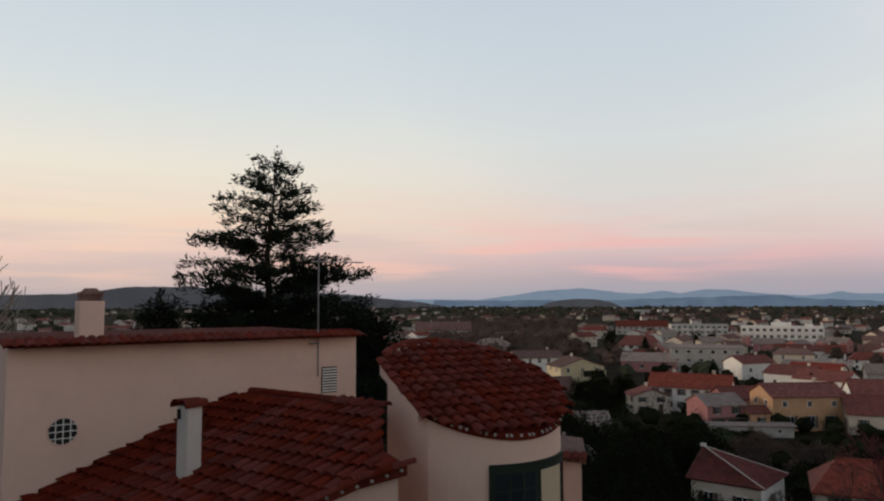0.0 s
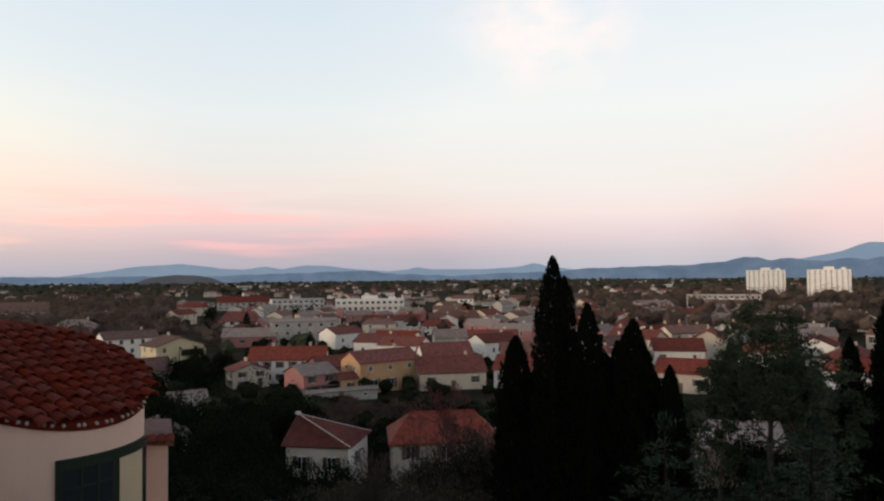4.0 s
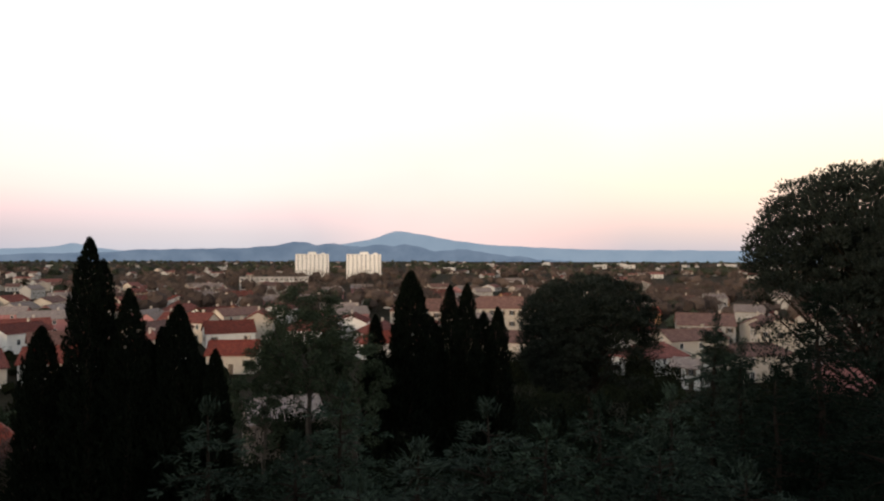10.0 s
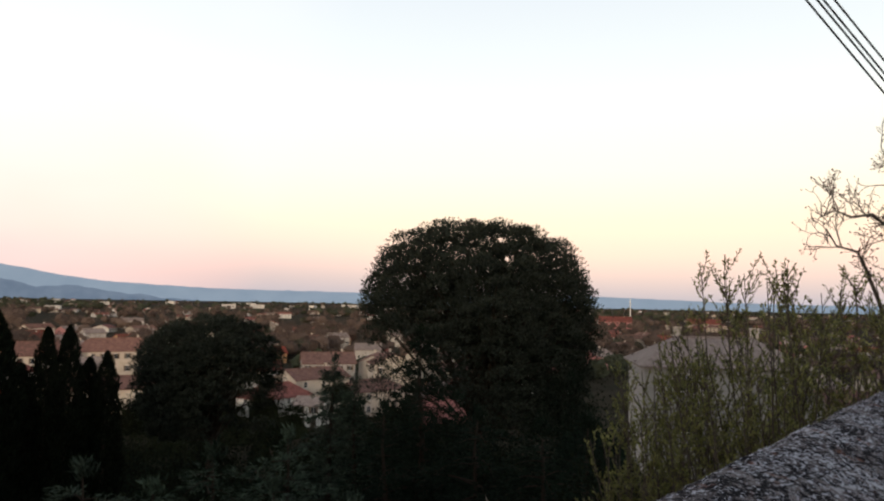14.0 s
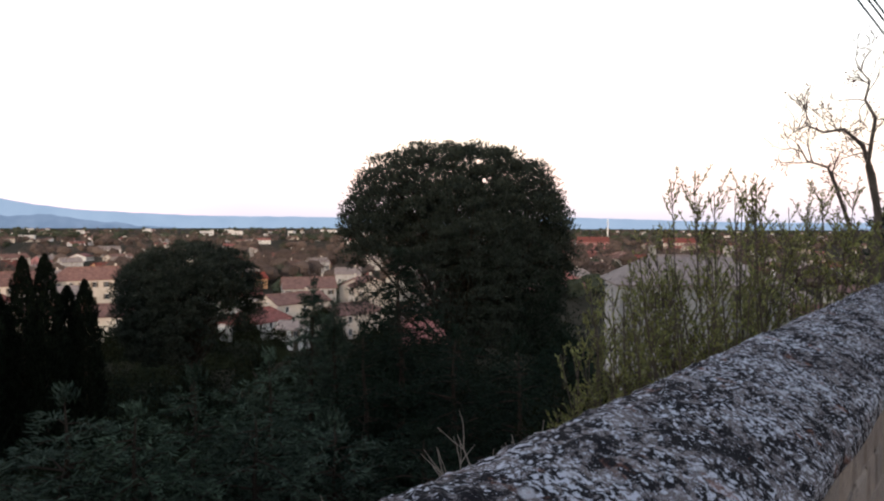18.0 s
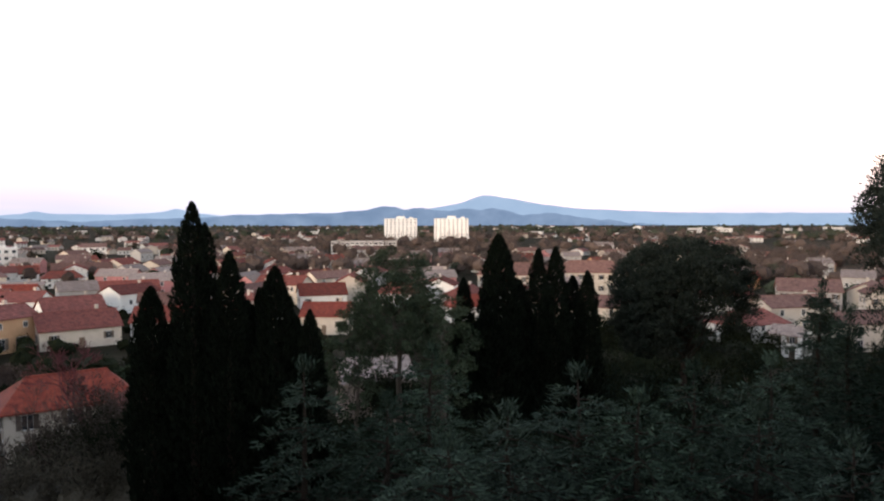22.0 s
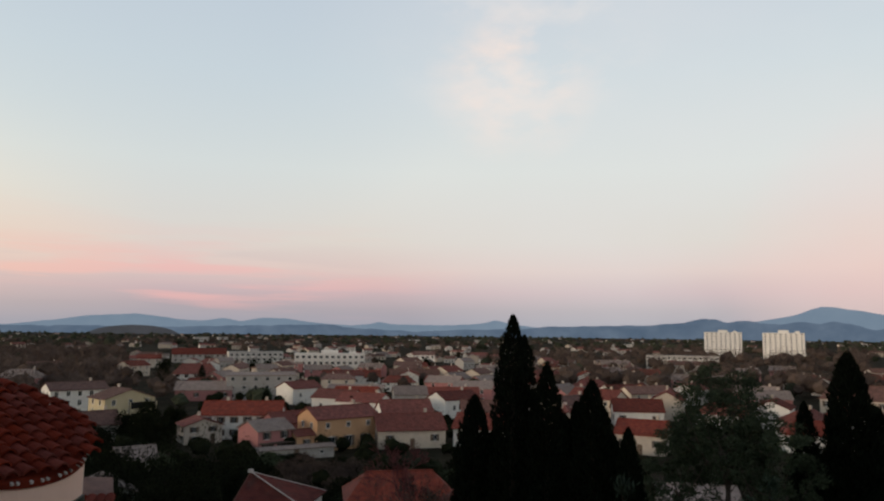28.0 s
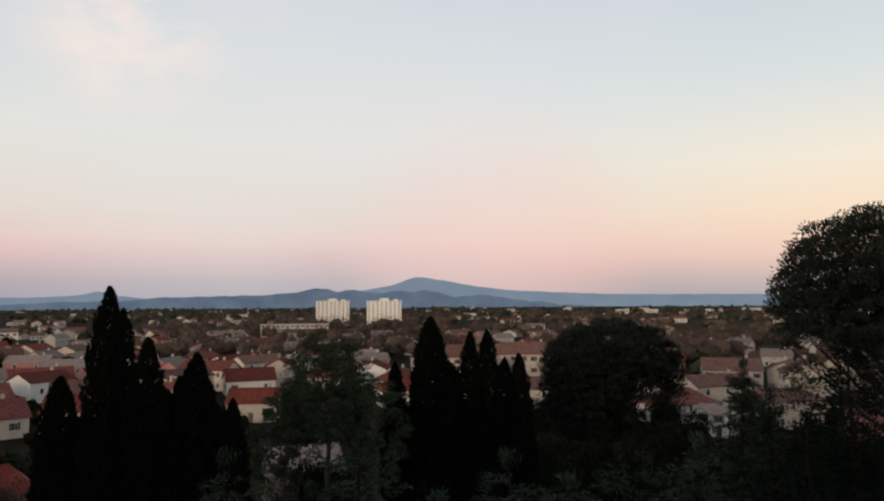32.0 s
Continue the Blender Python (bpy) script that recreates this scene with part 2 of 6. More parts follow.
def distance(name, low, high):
    """Far hills: plain glowing backdrop, the scattered light of hazy air painted into its emission colour."""
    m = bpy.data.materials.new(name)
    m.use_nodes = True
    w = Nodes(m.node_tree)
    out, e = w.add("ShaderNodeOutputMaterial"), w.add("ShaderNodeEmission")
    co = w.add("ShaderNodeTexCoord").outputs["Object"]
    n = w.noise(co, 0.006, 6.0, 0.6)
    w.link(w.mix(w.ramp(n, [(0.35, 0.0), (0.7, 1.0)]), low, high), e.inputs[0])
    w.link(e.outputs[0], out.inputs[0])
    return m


def glass(name, tint=(0.02, 0.025, 0.03)):
    m = bpy.data.materials.new(name)
    m.use_nodes = True
    p = m.node_tree.nodes["Principled BSDF"]
    p.inputs["Base Color"].default_value = (*tint, 1)
    p.inputs["Roughness"].default_value = 0.12
    return m


M = dict(
    soil=surface("hillside_soil", (0.018, 0.017, 0.010), (0.045, 0.036, 0.024), 0.08, 0.95, 0.5, 3.0, stain=(0.015, 0.020, 0.010), gloss=0.02),
    asphalt=surface("asphalt", (0.030, 0.027, 0.025), (0.055, 0.050, 0.046), 0.8, 0.9, 0.3, 60.0, stain=(0.05, 0.042, 0.035)),
    stone=lichen_stone(),
    rubble=surface("rubble_stone", (0.20, 0.15, 0.12), (0.32, 0.25, 0.20), 3.0, 0.95, 0.6, 30.0, spread=0.25, stain=(0.06, 0.05, 0.05)),
    render_pink=surface("pinkish_render", (0.70, 0.48, 0.385), (0.76, 0.54, 0.435), 0.7, 0.9, 0.15, 90.0, stain=(0.58, 0.42, 0.35)),
    white=surface("white_paint", (0.70, 0.66, 0.61), (0.78, 0.75, 0.70), 0.5, 0.9, 0.1, 60.0, spread=0.06, stain=(0.6, 0.55, 0.5)),
    cream=surface("cream_render", (0.49, 0.415, 0.33), (0.58, 0.50, 0.42), 0.4, 0.9, 0.15, 40.0, spread=0.14, stain=(0.38, 0.32, 0.26)),
    pale=surface("pale_render", (0.50, 0.475, 0.44), (0.58, 0.55, 0.51), 0.1, 0.9, 0.15, 10.0, spread=0.05, stain=(0.42, 0.40, 0.37)),
    ochre=surface("ochre_render", (0.49, 0.30, 0.18), (0.57, 0.36, 0.22), 0.4, 0.9, 0.15, 40.0, spread=0.05, stain=(0.42, 0.24, 0.12)),
    yellow=surface("yellow_render", (0.52, 0.44, 0.29), (0.58, 0.50, 0.345), 0.4, 0.9, 0.15, 40.0, spread=0.05),
    pink=surface("pink_render", (0.36, 0.165, 0.16), (0.43, 0.205, 0.195), 0.4, 0.9, 0.15, 40.0, spread=0.08),
    grey=surface("grey_render", (0.36, 0.33, 0.30), (0.46, 0.42, 0.38), 0.4, 0.9, 0.2, 40.0, spread=0.12, stain=(0.26, 0.24, 0.22)),
    tile_red=surface("red_clay_tile", (0.080, 0.019, 0.014), (0.26, 0.062, 0.039), 1.3, 0.8, 0.4, 7.0, spread=0.30, island=0.1, stain=(0.085, 0.038, 0.030)),
    tile_near=surface("terracotta_tile", (0.075, 0.014, 0.010), (0.20, 0.037, 0.022), 2.5, 0.8, 0.35, 45.0, spread=0.22, island=0.2, stain=(0.045, 0.017, 0.014), depth=0.006, gloss=0.03),
    tile_dark=surface("weathered_red_tile", (0.060, 0.016, 0.013), (0.19, 0.045, 0.034), 0.9, 0.85, 0.4, 9.0, island=0.15, stain=(0.10, 0.055, 0.048)),
    tile_brown=surface("old_clay_tile", (0.085, 0.045, 0.038), (0.25, 0.135, 0.105), 1.1, 0.85, 0.4, 7.0, spread=0.2, island=0.18, stain=(0.18, 0.11, 0.09)),
    tile_grey=surface("faded_tile", (0.18, 0.135, 0.115), (0.35, 0.28, 0.245), 1.1, 0.85, 0.4, 7.0, spread=0.15, island=0.15, stain=(0.2, 0.16, 0.14)),
    mortar=surface("mortar_white", (0.50, 0.44, 0.40), (0.60, 0.54, 0.49), 3.0, 0.9, 0.2, 60.0),
    green_paint=surface("dark_green_paint", (0.007, 0.016, 0.010), (0.012, 0.024, 0.015), 4.0, 0.5, 0.1, 60.0),
    shutter=surface("shutter_paint", (0.10, 0.07, 0.05), (0.14, 0.10, 0.07), 4.0, 0.7, 0.1, 60.0, spread=0.5),
    blind=surface("beige_blind", (0.50, 0.40, 0.27), (0.56, 0.45, 0.31), 4.0, 0.8, 0.1, 50.0),
    metal=surface("galvanised_metal", (0.18, 0.18, 0.19), (0.26, 0.26, 0.27), 8.0, 0.5, 0.1, 60.0, metal=0.8),
    # near-black that paints the shade inside openings onto solid pieces
    dark=surface("void_shade", (0.012, 0.011, 0.011), (0.02, 0.018, 0.018), 2.0, 0.9, 0.0),
    glass=glass("window_glass"),
    # darker copy of the bark, with the shade inside crowns put into its colour
    bark_dark=surface("shaded_bark", (0.022, 0.016, 0.012), (0.045, 0.034, 0.026), 3.0, 0.95, 0.5, 40.0, gloss=0.02),
    scrub=surface("winter_scrub", (0.055, 0.048, 0.034), (0.13, 0.112, 0.082), 0.5, 0.9, 0.0, 20.0, island=0.4, gloss=0.02),
    bark=surface("bark", (0.06, 0.045, 0.035), (0.11, 0.085, 0.065), 3.0, 0.95, 0.7, 40.0),
    bark_pale=surface("pale_bark", (0.22, 0.18, 0.15), (0.32, 0.27, 0.23), 5.0, 0.9, 0.4, 60.0),
    twig_red=surface("reddish_twigs", (0.09, 0.032, 0.034), (0.15, 0.055, 0.054), 3.0, 0.9, 0.2, 30.0, island=0.3, gloss=0.03),
    twig_brown=surface("brown_twigs", (0.062, 0.045, 0.038), (0.115, 0.083, 0.067), 0.05, 0.95, 0.2, 1.0, island=0.35, gloss=0.03),
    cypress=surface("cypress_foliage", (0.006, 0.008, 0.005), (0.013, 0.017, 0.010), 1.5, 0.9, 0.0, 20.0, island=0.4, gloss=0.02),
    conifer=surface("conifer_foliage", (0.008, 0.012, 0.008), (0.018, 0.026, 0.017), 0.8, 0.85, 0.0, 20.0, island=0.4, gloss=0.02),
    # cedar and pine tones spread wide, painting in lit plumes and shaded gaps
    cedar=surface("blue_green_needles", (0.006, 0.010, 0.007), (0.074, 0.100, 0.068), 1.5, 0.85, 0.0, 9.0, spread=0.25, island=0.4, gloss=0.03),
    pine=surface("pine_needles", (0.012, 0.015, 0.011), (0.056, 0.064, 0.048), 1.0, 0.85, 0.0, 9.0, island=0.45, gloss=0.03),
    olive=surface("grey_green_leaves", (0.030, 0.040, 0.022), (0.080, 0.098, 0.058), 0.6, 0.8, 0.0, 20.0, island=0.4, gloss=0.03),
    leaf_yellow=surface("yellow_green_leaves", (0.105, 0.110, 0.030), (0.225, 0.215, 0.066), 1.5, 0.7, 0.0, 30.0, island=0.4),
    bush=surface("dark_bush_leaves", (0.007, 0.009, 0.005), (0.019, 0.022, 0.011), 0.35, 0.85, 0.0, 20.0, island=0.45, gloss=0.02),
    far_green=surface("far_green_trees", (0.028, 0.034, 0.022), (0.058, 0.062, 0.040), 0.02, 0.95, 0.0, 0.5, island=0.4, gloss=0.03),
    car_blue=surface("blue_car_paint", (0.02, 0.05, 0.20), (0.025, 0.06, 0.23), 1.0, 0.25, 0.0),
    rubber=surface("black_rubber", (0.015, 0.015, 0.015), (0.025, 0.025, 0.025), 8.0, 0.85, 0.1),
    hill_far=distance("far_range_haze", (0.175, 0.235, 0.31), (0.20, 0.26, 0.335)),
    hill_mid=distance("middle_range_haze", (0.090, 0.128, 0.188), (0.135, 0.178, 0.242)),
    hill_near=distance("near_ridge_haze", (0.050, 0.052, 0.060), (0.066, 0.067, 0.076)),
)


# ---- mesh helpers ----
rng = np.random.default_rng(7)


def mesh_of(name, verts, faces, material, smooth=False):
    me = bpy.data.meshes.new(name)
    verts = np.asarray(verts, dtype=np.float32)
    if isinstance(faces, np.ndarray):
        k = faces.shape[1]
        me.vertices.add(len(verts))
        me.vertices.foreach_set("co", verts.ravel())
        me.loops.add(faces.size)
        me.loops.foreach_set("vertex_index", faces.astype(np.int32).ravel())
        me.polygons.add(len(faces))
        me.polygons.foreach_set("loop_start", np.arange(0, faces.size, k, dtype=np.int32))
        me.update(calc_edges=True)
    else:
        me.from_pydata(verts.tolist(), [], faces)
        me.update()
    me.materials.append(material)
    if smooth:
        me.polygons.foreach_set("use_smooth", np.ones(len(me.polygons), dtype=bool))
    return me


def piece(name, me, parent=None, m=None, label=""):
    ob = new(name, me)
    if parent is not None:
        ob.parent = parent
    if m is not None:
        ob.matrix_basis = m
    return tagged(ob, label) if label else ob


def thing(name, m, label, category, group="", kind=""):
    ob = new(name)
    ob.empty_display_size = 0.2
    ob.matrix_basis = m
    return tagged(ob, label, category, group, kind)


class Shape:
    """Collects boxes, tubes and prisms into one mesh."""

    def __init__(self):
        self.v, self.f = [], []

    def add(self, verts, faces):
        n = len(self.v)
        self.v += [tuple(p) for p in verts]
        self.f += [tuple(i + n for i in f) for f in faces]
        return self

    def box(self, x0, y0, z0, x1, y1, z1, chamfer=0.0):
        c = chamfer
        if c:
            ring = [(x0 + c, y0), (x1 - c, y0), (x1, y0 + c), (x1, y1 - c), (x1 - c, y1), (x0 + c, y1), (x0, y1 - c), (x0, y0 + c)]
            inner = [(min(max(x, x0 + c), x1 - c), min(max(y, y0 + c), y1 - c)) for x, y in ring]
            v = [(x, y, z0) for x, y in ring] + [(x, y, z1 - c) for x, y in ring] + [(x, y, z1) for x, y in inner]
            f = [tuple(range(7, -1, -1)), tuple(range(16, 24))]
            for r in (0, 8):
                f += [(r + k, r + (k + 1) % 8, r + 8 + (k + 1) % 8, r + 8 + k) for k in range(8)]
            return self.add(v, f)
        v = [(x, y, z) for z in (z0, z1) for x, y in ((x0, y0), (x1, y0), (x1, y1), (x0, y1))]
        return self.add(v, [(3, 2, 1, 0), (4, 5, 6, 7), (0, 1, 5, 4), (1, 2, 6, 5), (2, 3, 7, 6), (3, 0, 4, 7)])

    def prism(self, poly, z0, z1):
        """poly: plan points anticlockwise; z0, z1: numbers or functions of x, y."""
        lo = z0 if callable(z0) else (lambda x, y: z0)
        hi = z1 if callable(z1) else (lambda x, y: z1)
        n = len(poly)
        v = [(x, y, lo(x, y)) for x, y in poly] + [(x, y, hi(x, y)) for x, y in poly]
        f = [tuple(range(n - 1, -1, -1)), tuple(range(n, 2 * n))] + [(k, (k + 1) % n, n + (k + 1) % n, n + k) for k in range(n)]
        return self.add(v, f)

    def tube(self, pts, radii, sides=6, closed=True):
        pts = [Vector(p) for p in pts]
        v, f = [], []
        for k, p in enumerate(pts):
            d = (pts[min(k + 1, len(pts) - 1)] - pts[max(k - 1, 0)]).normalized()
            a = d.orthogonal().normalized() if abs(d.z) > 0.95 else d.cross(Vector((0, 0, 1))).normalized()
            b = d.cross(a)
            for s in range(sides):
                q = 2 * math.pi * s / sides
                v.append(p + (a * math.cos(q) + b * math.sin(q)) * radii[k])
        for k in range(len(pts) - 1):
            for s in range(sides):
                f.append((k * sides + s, k * sides + (s + 1) % sides, (k + 1) * sides + (s + 1) % sides, (k + 1) * sides + s))
        if closed:
            f += [tuple(range(sides - 1, -1, -1)), tuple(range((len(pts) - 1) * sides, len(pts) * sides))]
        return self.add(v, f)

    def mesh(self, name, material, smooth=False):
        return mesh_of(name, self.v, self.f, material, smooth)


def leaf_quads(pos, direction, length, width, flat=0.0):
    """Small pointed leaves, one four-cornered face each, at pos along direction."""
    n = len(pos)
    d = direction / (np.linalg.norm(direction, axis=1)[:, None] + 1e-9)
    side = np.cross(d, rng.normal(size=(n, 3)) * (1 - flat) + np.array([0, 0, 2.5 * flat]))
    side /= np.linalg.norm(side, axis=1)[:, None] + 1e-9
    ln, wd = np.broadcast_to(length, n)[:, None], np.broadcast_to(width, n)[:, None]
    v = np.stack([pos, pos + d * ln * 0.5 + side * wd * 0.5, pos + d * ln, pos + d * ln * 0.5 - side * wd * 0.5], 1).reshape(-1, 3)
    return v, np.arange(4 * n).reshape(n, 4)


def unit(n):
    v = rng.normal(size=(n, 3))
    return v / np.linalg.norm(v, axis=1)[:, None]


LEVELS = ((0, -4.5), (8, -6.0), (18, -8.0), (30, -11.0), (45, -15.0), (60, -19.0), (75, -22.0), (90, -23.5), (150, -24.5), (400, -25.5), (1000, -26.5), (6000, -28.0))


def ground_z(x, y):
    """Height of the hill and the plain; an unseen rise added behind the terrace shades the near slope."""
    d = math.hypot(x, y)
    z = float(np.interp(d, [a for a, _ in LEVELS], [b for _, b in LEVELS]))
    back = -y - 0.14 * abs(x) - 9
    if back > 0 and d < 400:
        z = z + (min(back, 70) * 0.45 + min(d, 90) * 0.2) * min(1, back / 20) * max(0.0, min(1.0, (400 - d) / 200))
    return z


def at(az, d):
    return d * math.sin(radians(az)), d * math.cos(radians(az))


# ---- ground ----
def build_ground():
    rings = [0.0, 2, 4, 6, 8, 11, 14, 18, 22, 26, 30, 36, 42, 48, 54, 60, 67, 75, 83, 92, 105, 120, 150, 200, 270, 350, 450, 600, 800, 1100, 1600, 2400, 3600, 4950]
    n, v, f = 144, [(0, 0, ground_z(0, 0))], []
    for r in rings[1:]:
        for k in range(n):
            x, y = at(360 * k / n, r)
            bump = 0.25 * noise.noise((x * 0.15, y * 0.15, 0)) * min(1, r / 10) if r < 100 else 0
            v.append((x, y, ground_z(x, y) + bump))
    f += [(0, 1 + (k + 1) % n, 1 + k) for k in range(n)]
    for i in range(len(rings) - 2):
        a, b = 1 + i * n, 1 + (i + 1) * n
        f += [(a + k, a + (k + 1) % n, b + (k + 1) % n, b + k) for k in range(n)]
    piece("ground", mesh_of("ground", v, f, M["soil"], True), label="dark earth and scrub of the hillside and plain")
    tagged(bpy.data.objects["ground"], category="ground", kind="structure")


build_ground()


# ---- far hills ----
def range_of_hills(name, label, material, d, base, profile, wobble, seed):
    """profile: azimuth and elevation in degrees of the crest."""
    azs = [a for a, _ in profile]
    els = [e for _, e in profile]
    v, f, k = [], [], 0
    for a in np.arange(azs[0], azs[-1] + 0.01, 0.25):
        e = float(np.interp(a, azs, els)) + wobble * noise.fractal((a * 0.9, seed, 0.3), 0.8, 2.2, 5)
        for back, h in ((0, base), (40, base + (d * math.tan(radians(max(e, -0.4))) - base) * 0.6), (110, d * math.tan(radians(max(e, -0.4)))), (220, base)):
            x, y = at(a, d + back)
            v.append((x, y, h))
        if k:
            f += [((k - 1) * 4 + r, k * 4 + r, k * 4 + r + 1, (k - 1) * 4 + r + 1) for r in range(3)]
        k += 1
    piece(name, mesh_of(name, v, f, material, True), label=label)
    tagged(bpy.data.objects[name], category="mountains", kind="structure")


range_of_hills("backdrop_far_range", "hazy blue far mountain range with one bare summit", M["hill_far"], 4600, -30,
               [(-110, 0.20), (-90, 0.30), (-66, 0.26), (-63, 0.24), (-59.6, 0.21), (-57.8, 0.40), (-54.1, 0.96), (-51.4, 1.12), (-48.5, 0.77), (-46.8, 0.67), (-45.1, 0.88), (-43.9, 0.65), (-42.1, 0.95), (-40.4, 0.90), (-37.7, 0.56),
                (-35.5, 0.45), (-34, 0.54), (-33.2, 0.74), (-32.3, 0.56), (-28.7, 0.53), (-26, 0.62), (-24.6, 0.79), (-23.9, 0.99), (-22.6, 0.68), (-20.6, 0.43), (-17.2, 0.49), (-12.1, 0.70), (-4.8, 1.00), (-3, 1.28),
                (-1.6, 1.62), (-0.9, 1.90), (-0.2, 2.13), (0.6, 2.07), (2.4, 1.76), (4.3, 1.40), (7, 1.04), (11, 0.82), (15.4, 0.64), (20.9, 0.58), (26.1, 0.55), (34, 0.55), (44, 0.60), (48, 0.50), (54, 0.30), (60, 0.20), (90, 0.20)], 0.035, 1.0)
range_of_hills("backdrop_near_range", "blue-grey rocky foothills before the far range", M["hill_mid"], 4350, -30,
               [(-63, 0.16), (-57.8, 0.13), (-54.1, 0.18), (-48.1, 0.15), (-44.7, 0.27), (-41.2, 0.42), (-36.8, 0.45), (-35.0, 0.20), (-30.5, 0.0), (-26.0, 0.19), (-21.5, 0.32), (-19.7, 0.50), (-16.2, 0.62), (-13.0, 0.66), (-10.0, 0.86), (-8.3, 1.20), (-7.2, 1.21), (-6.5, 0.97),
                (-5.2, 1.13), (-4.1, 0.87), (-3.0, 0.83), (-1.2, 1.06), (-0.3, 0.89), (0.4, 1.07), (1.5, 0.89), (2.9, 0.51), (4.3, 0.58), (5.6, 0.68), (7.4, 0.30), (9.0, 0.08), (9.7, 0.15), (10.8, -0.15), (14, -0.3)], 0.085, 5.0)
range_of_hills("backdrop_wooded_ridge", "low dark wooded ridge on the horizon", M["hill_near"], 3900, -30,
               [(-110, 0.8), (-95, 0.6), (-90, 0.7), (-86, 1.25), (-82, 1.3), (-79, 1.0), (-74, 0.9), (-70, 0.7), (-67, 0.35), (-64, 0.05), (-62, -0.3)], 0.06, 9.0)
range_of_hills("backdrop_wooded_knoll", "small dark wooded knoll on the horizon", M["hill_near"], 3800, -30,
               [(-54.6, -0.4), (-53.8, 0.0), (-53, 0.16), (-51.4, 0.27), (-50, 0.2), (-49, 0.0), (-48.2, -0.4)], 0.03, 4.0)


# ---- terrace and parapet ----
def build_terrace():
    # the wall runs along this line, seen from above
    d = Vector((0.955, 0.297))
    n = Vector((-0.297, 0.955))
    a = Vector((1.05, 1.58))

    def p(s, o):
        q = a + d * s + n * o
        return q.x, q.y

    slab = Shape().prism([p(-3.0, -7), p(9.0, -7), p(9.0, -0.47), p(-3.0, -0.47)], -2.2, -1.55)
    piece("floor", slab.mesh("floor", M["rubble"]), label="worn stone terrace floor behind the parapet")
    tagged(bpy.data.objects["floor"], category="floor", kind="structure")
    wall = thing("wall_parapet", pose(0, 0, 0), "thick stone parapet with grey and black lichen on its coping", "wall", kind="structure")
    core = Shape().prism([p(-2.2, -0.46), p(8.6, -0.46), p(8.6, -0.06), p(-2.2, -0.06)], -5.6, -0.72)
    piece("core", core.mesh("core", M["rubble"]), wall)
    # coping: one long weathered ridge, slightly domed and uneven
    v, f, cols = [], [], 27
    ss = np.arange(-2.3, 8.7, 0.02)
    for i, s in enumerate(ss):
        for c in range(cols):
            o = -0.53 + 0.53 * c / (cols - 1)
            edge = abs(2 * c / (cols - 1) - 1)
            fall = 0.17 * (1 - c / (cols - 1)) ** 1.7
            wob = 0.012 * noise.fractal((s * 2.3, o * 5, 1.0), 0.8, 2.1, 4) + 0.010 * noise.noise((s * 21, o * 21, 4)) + 0.006 * noise.noise((s * 47, o * 47, 9))
            q = a + d * s + n * (o + 0.015 * noise.noise((s * 1.7, c, 3)) * (edge > 0.9))
            v.append((q.x, q.y, -0.455 - fall - 0.04 * edge ** 4 + wob))
        for o in (0.0, -0.53):
            q = a + d * s + n * (o + 0.012 * noise.noise((s * 2.1, o, 7)))
            v.append((q.x, q.y, -0.74))
        if i:
            u, w0 = i * (cols + 2), (i - 1) * (cols + 2)
            f += [(w0 + c, u + c, u + c + 1, w0 + c + 1) for c in range(cols - 1)]
            f += [(w0 + cols - 1, u + cols - 1, u + cols, w0 + cols), (w0 + cols + 1, u + cols + 1, u, w0), (w0 + cols, u + cols, u + cols + 1, w0 + cols + 1)]
    piece("coping", mesh_of("coping", v, f, M["stone"], True), wall, label="lichen-crusted coping stone")
    # rubble stones of the inner face
    rs = random.Random(4)
    forms = []
    for k in range(6):
        s = Shape().box(-0.5, -0.5, -0.5, 0.5, 0.5, 0.5, 0.14)
        v2 = [(x * (1 + rs.uniform(-.12, .12)), y, z * (1 + rs.uniform(-.12, .12))) for x, y, z in s.v]
        forms.append(mesh_of("stone", v2, s.f, M["rubble"]))
    turn = math.atan2(d.y, d.x)
    z, row = -0.83, 0
    while z > -1.5:
        s = -0.9 + 0.1 * (row % 2)
        while s < 4.5:
            w0 = rs.uniform(0.18, 0.34)
            q = a + d * (s + w0 / 2) + n * -0.47
            st = piece("stone", forms[rs.randrange(6)], wall)
            st.matrix_basis = Matrix.LocRotScale((q.x, q.y, z), Euler((0, 0, turn)), (w0 * 0.95, 0.07, 0.155))
            s += w0 + 0.012
        z, row = z - 0.168, row + 1


build_terrace()


# ---- roof tiles ----
def tile_mesh(name, material, length, r0, r1, thick=0.02, seg=6):
    """One canal tile: a tapered half pipe along -y, belly up."""
    v, f = [], []
    for y, r in ((0.0, r0), (-length, r1)):
        for rad in (r, r - thick):
            for k in range(seg + 1):
                q = math.pi * k / seg
                v.append((math.cos(q) * rad, y, math.sin(q) * rad * 0.8))
    m = seg + 1
    for k in range(seg):
        f.append((k, k + 1, 2 * m + k + 1, 2 * m + k))
        f.append((m + k + 1, m + k, 3 * m + k, 3 * m + k + 1))
        f.append((2 * m + k, 2 * m + k + 1, 3 * m + k + 1, 3 * m + k))
        f.append((k + 1, k, m + k, m + k + 1))
    f += [(0, 2 * m, 3 * m, m), (seg, m + seg, 3 * m + seg, 2 * m + seg)]
    return mesh_of(name, v, f, material, False)


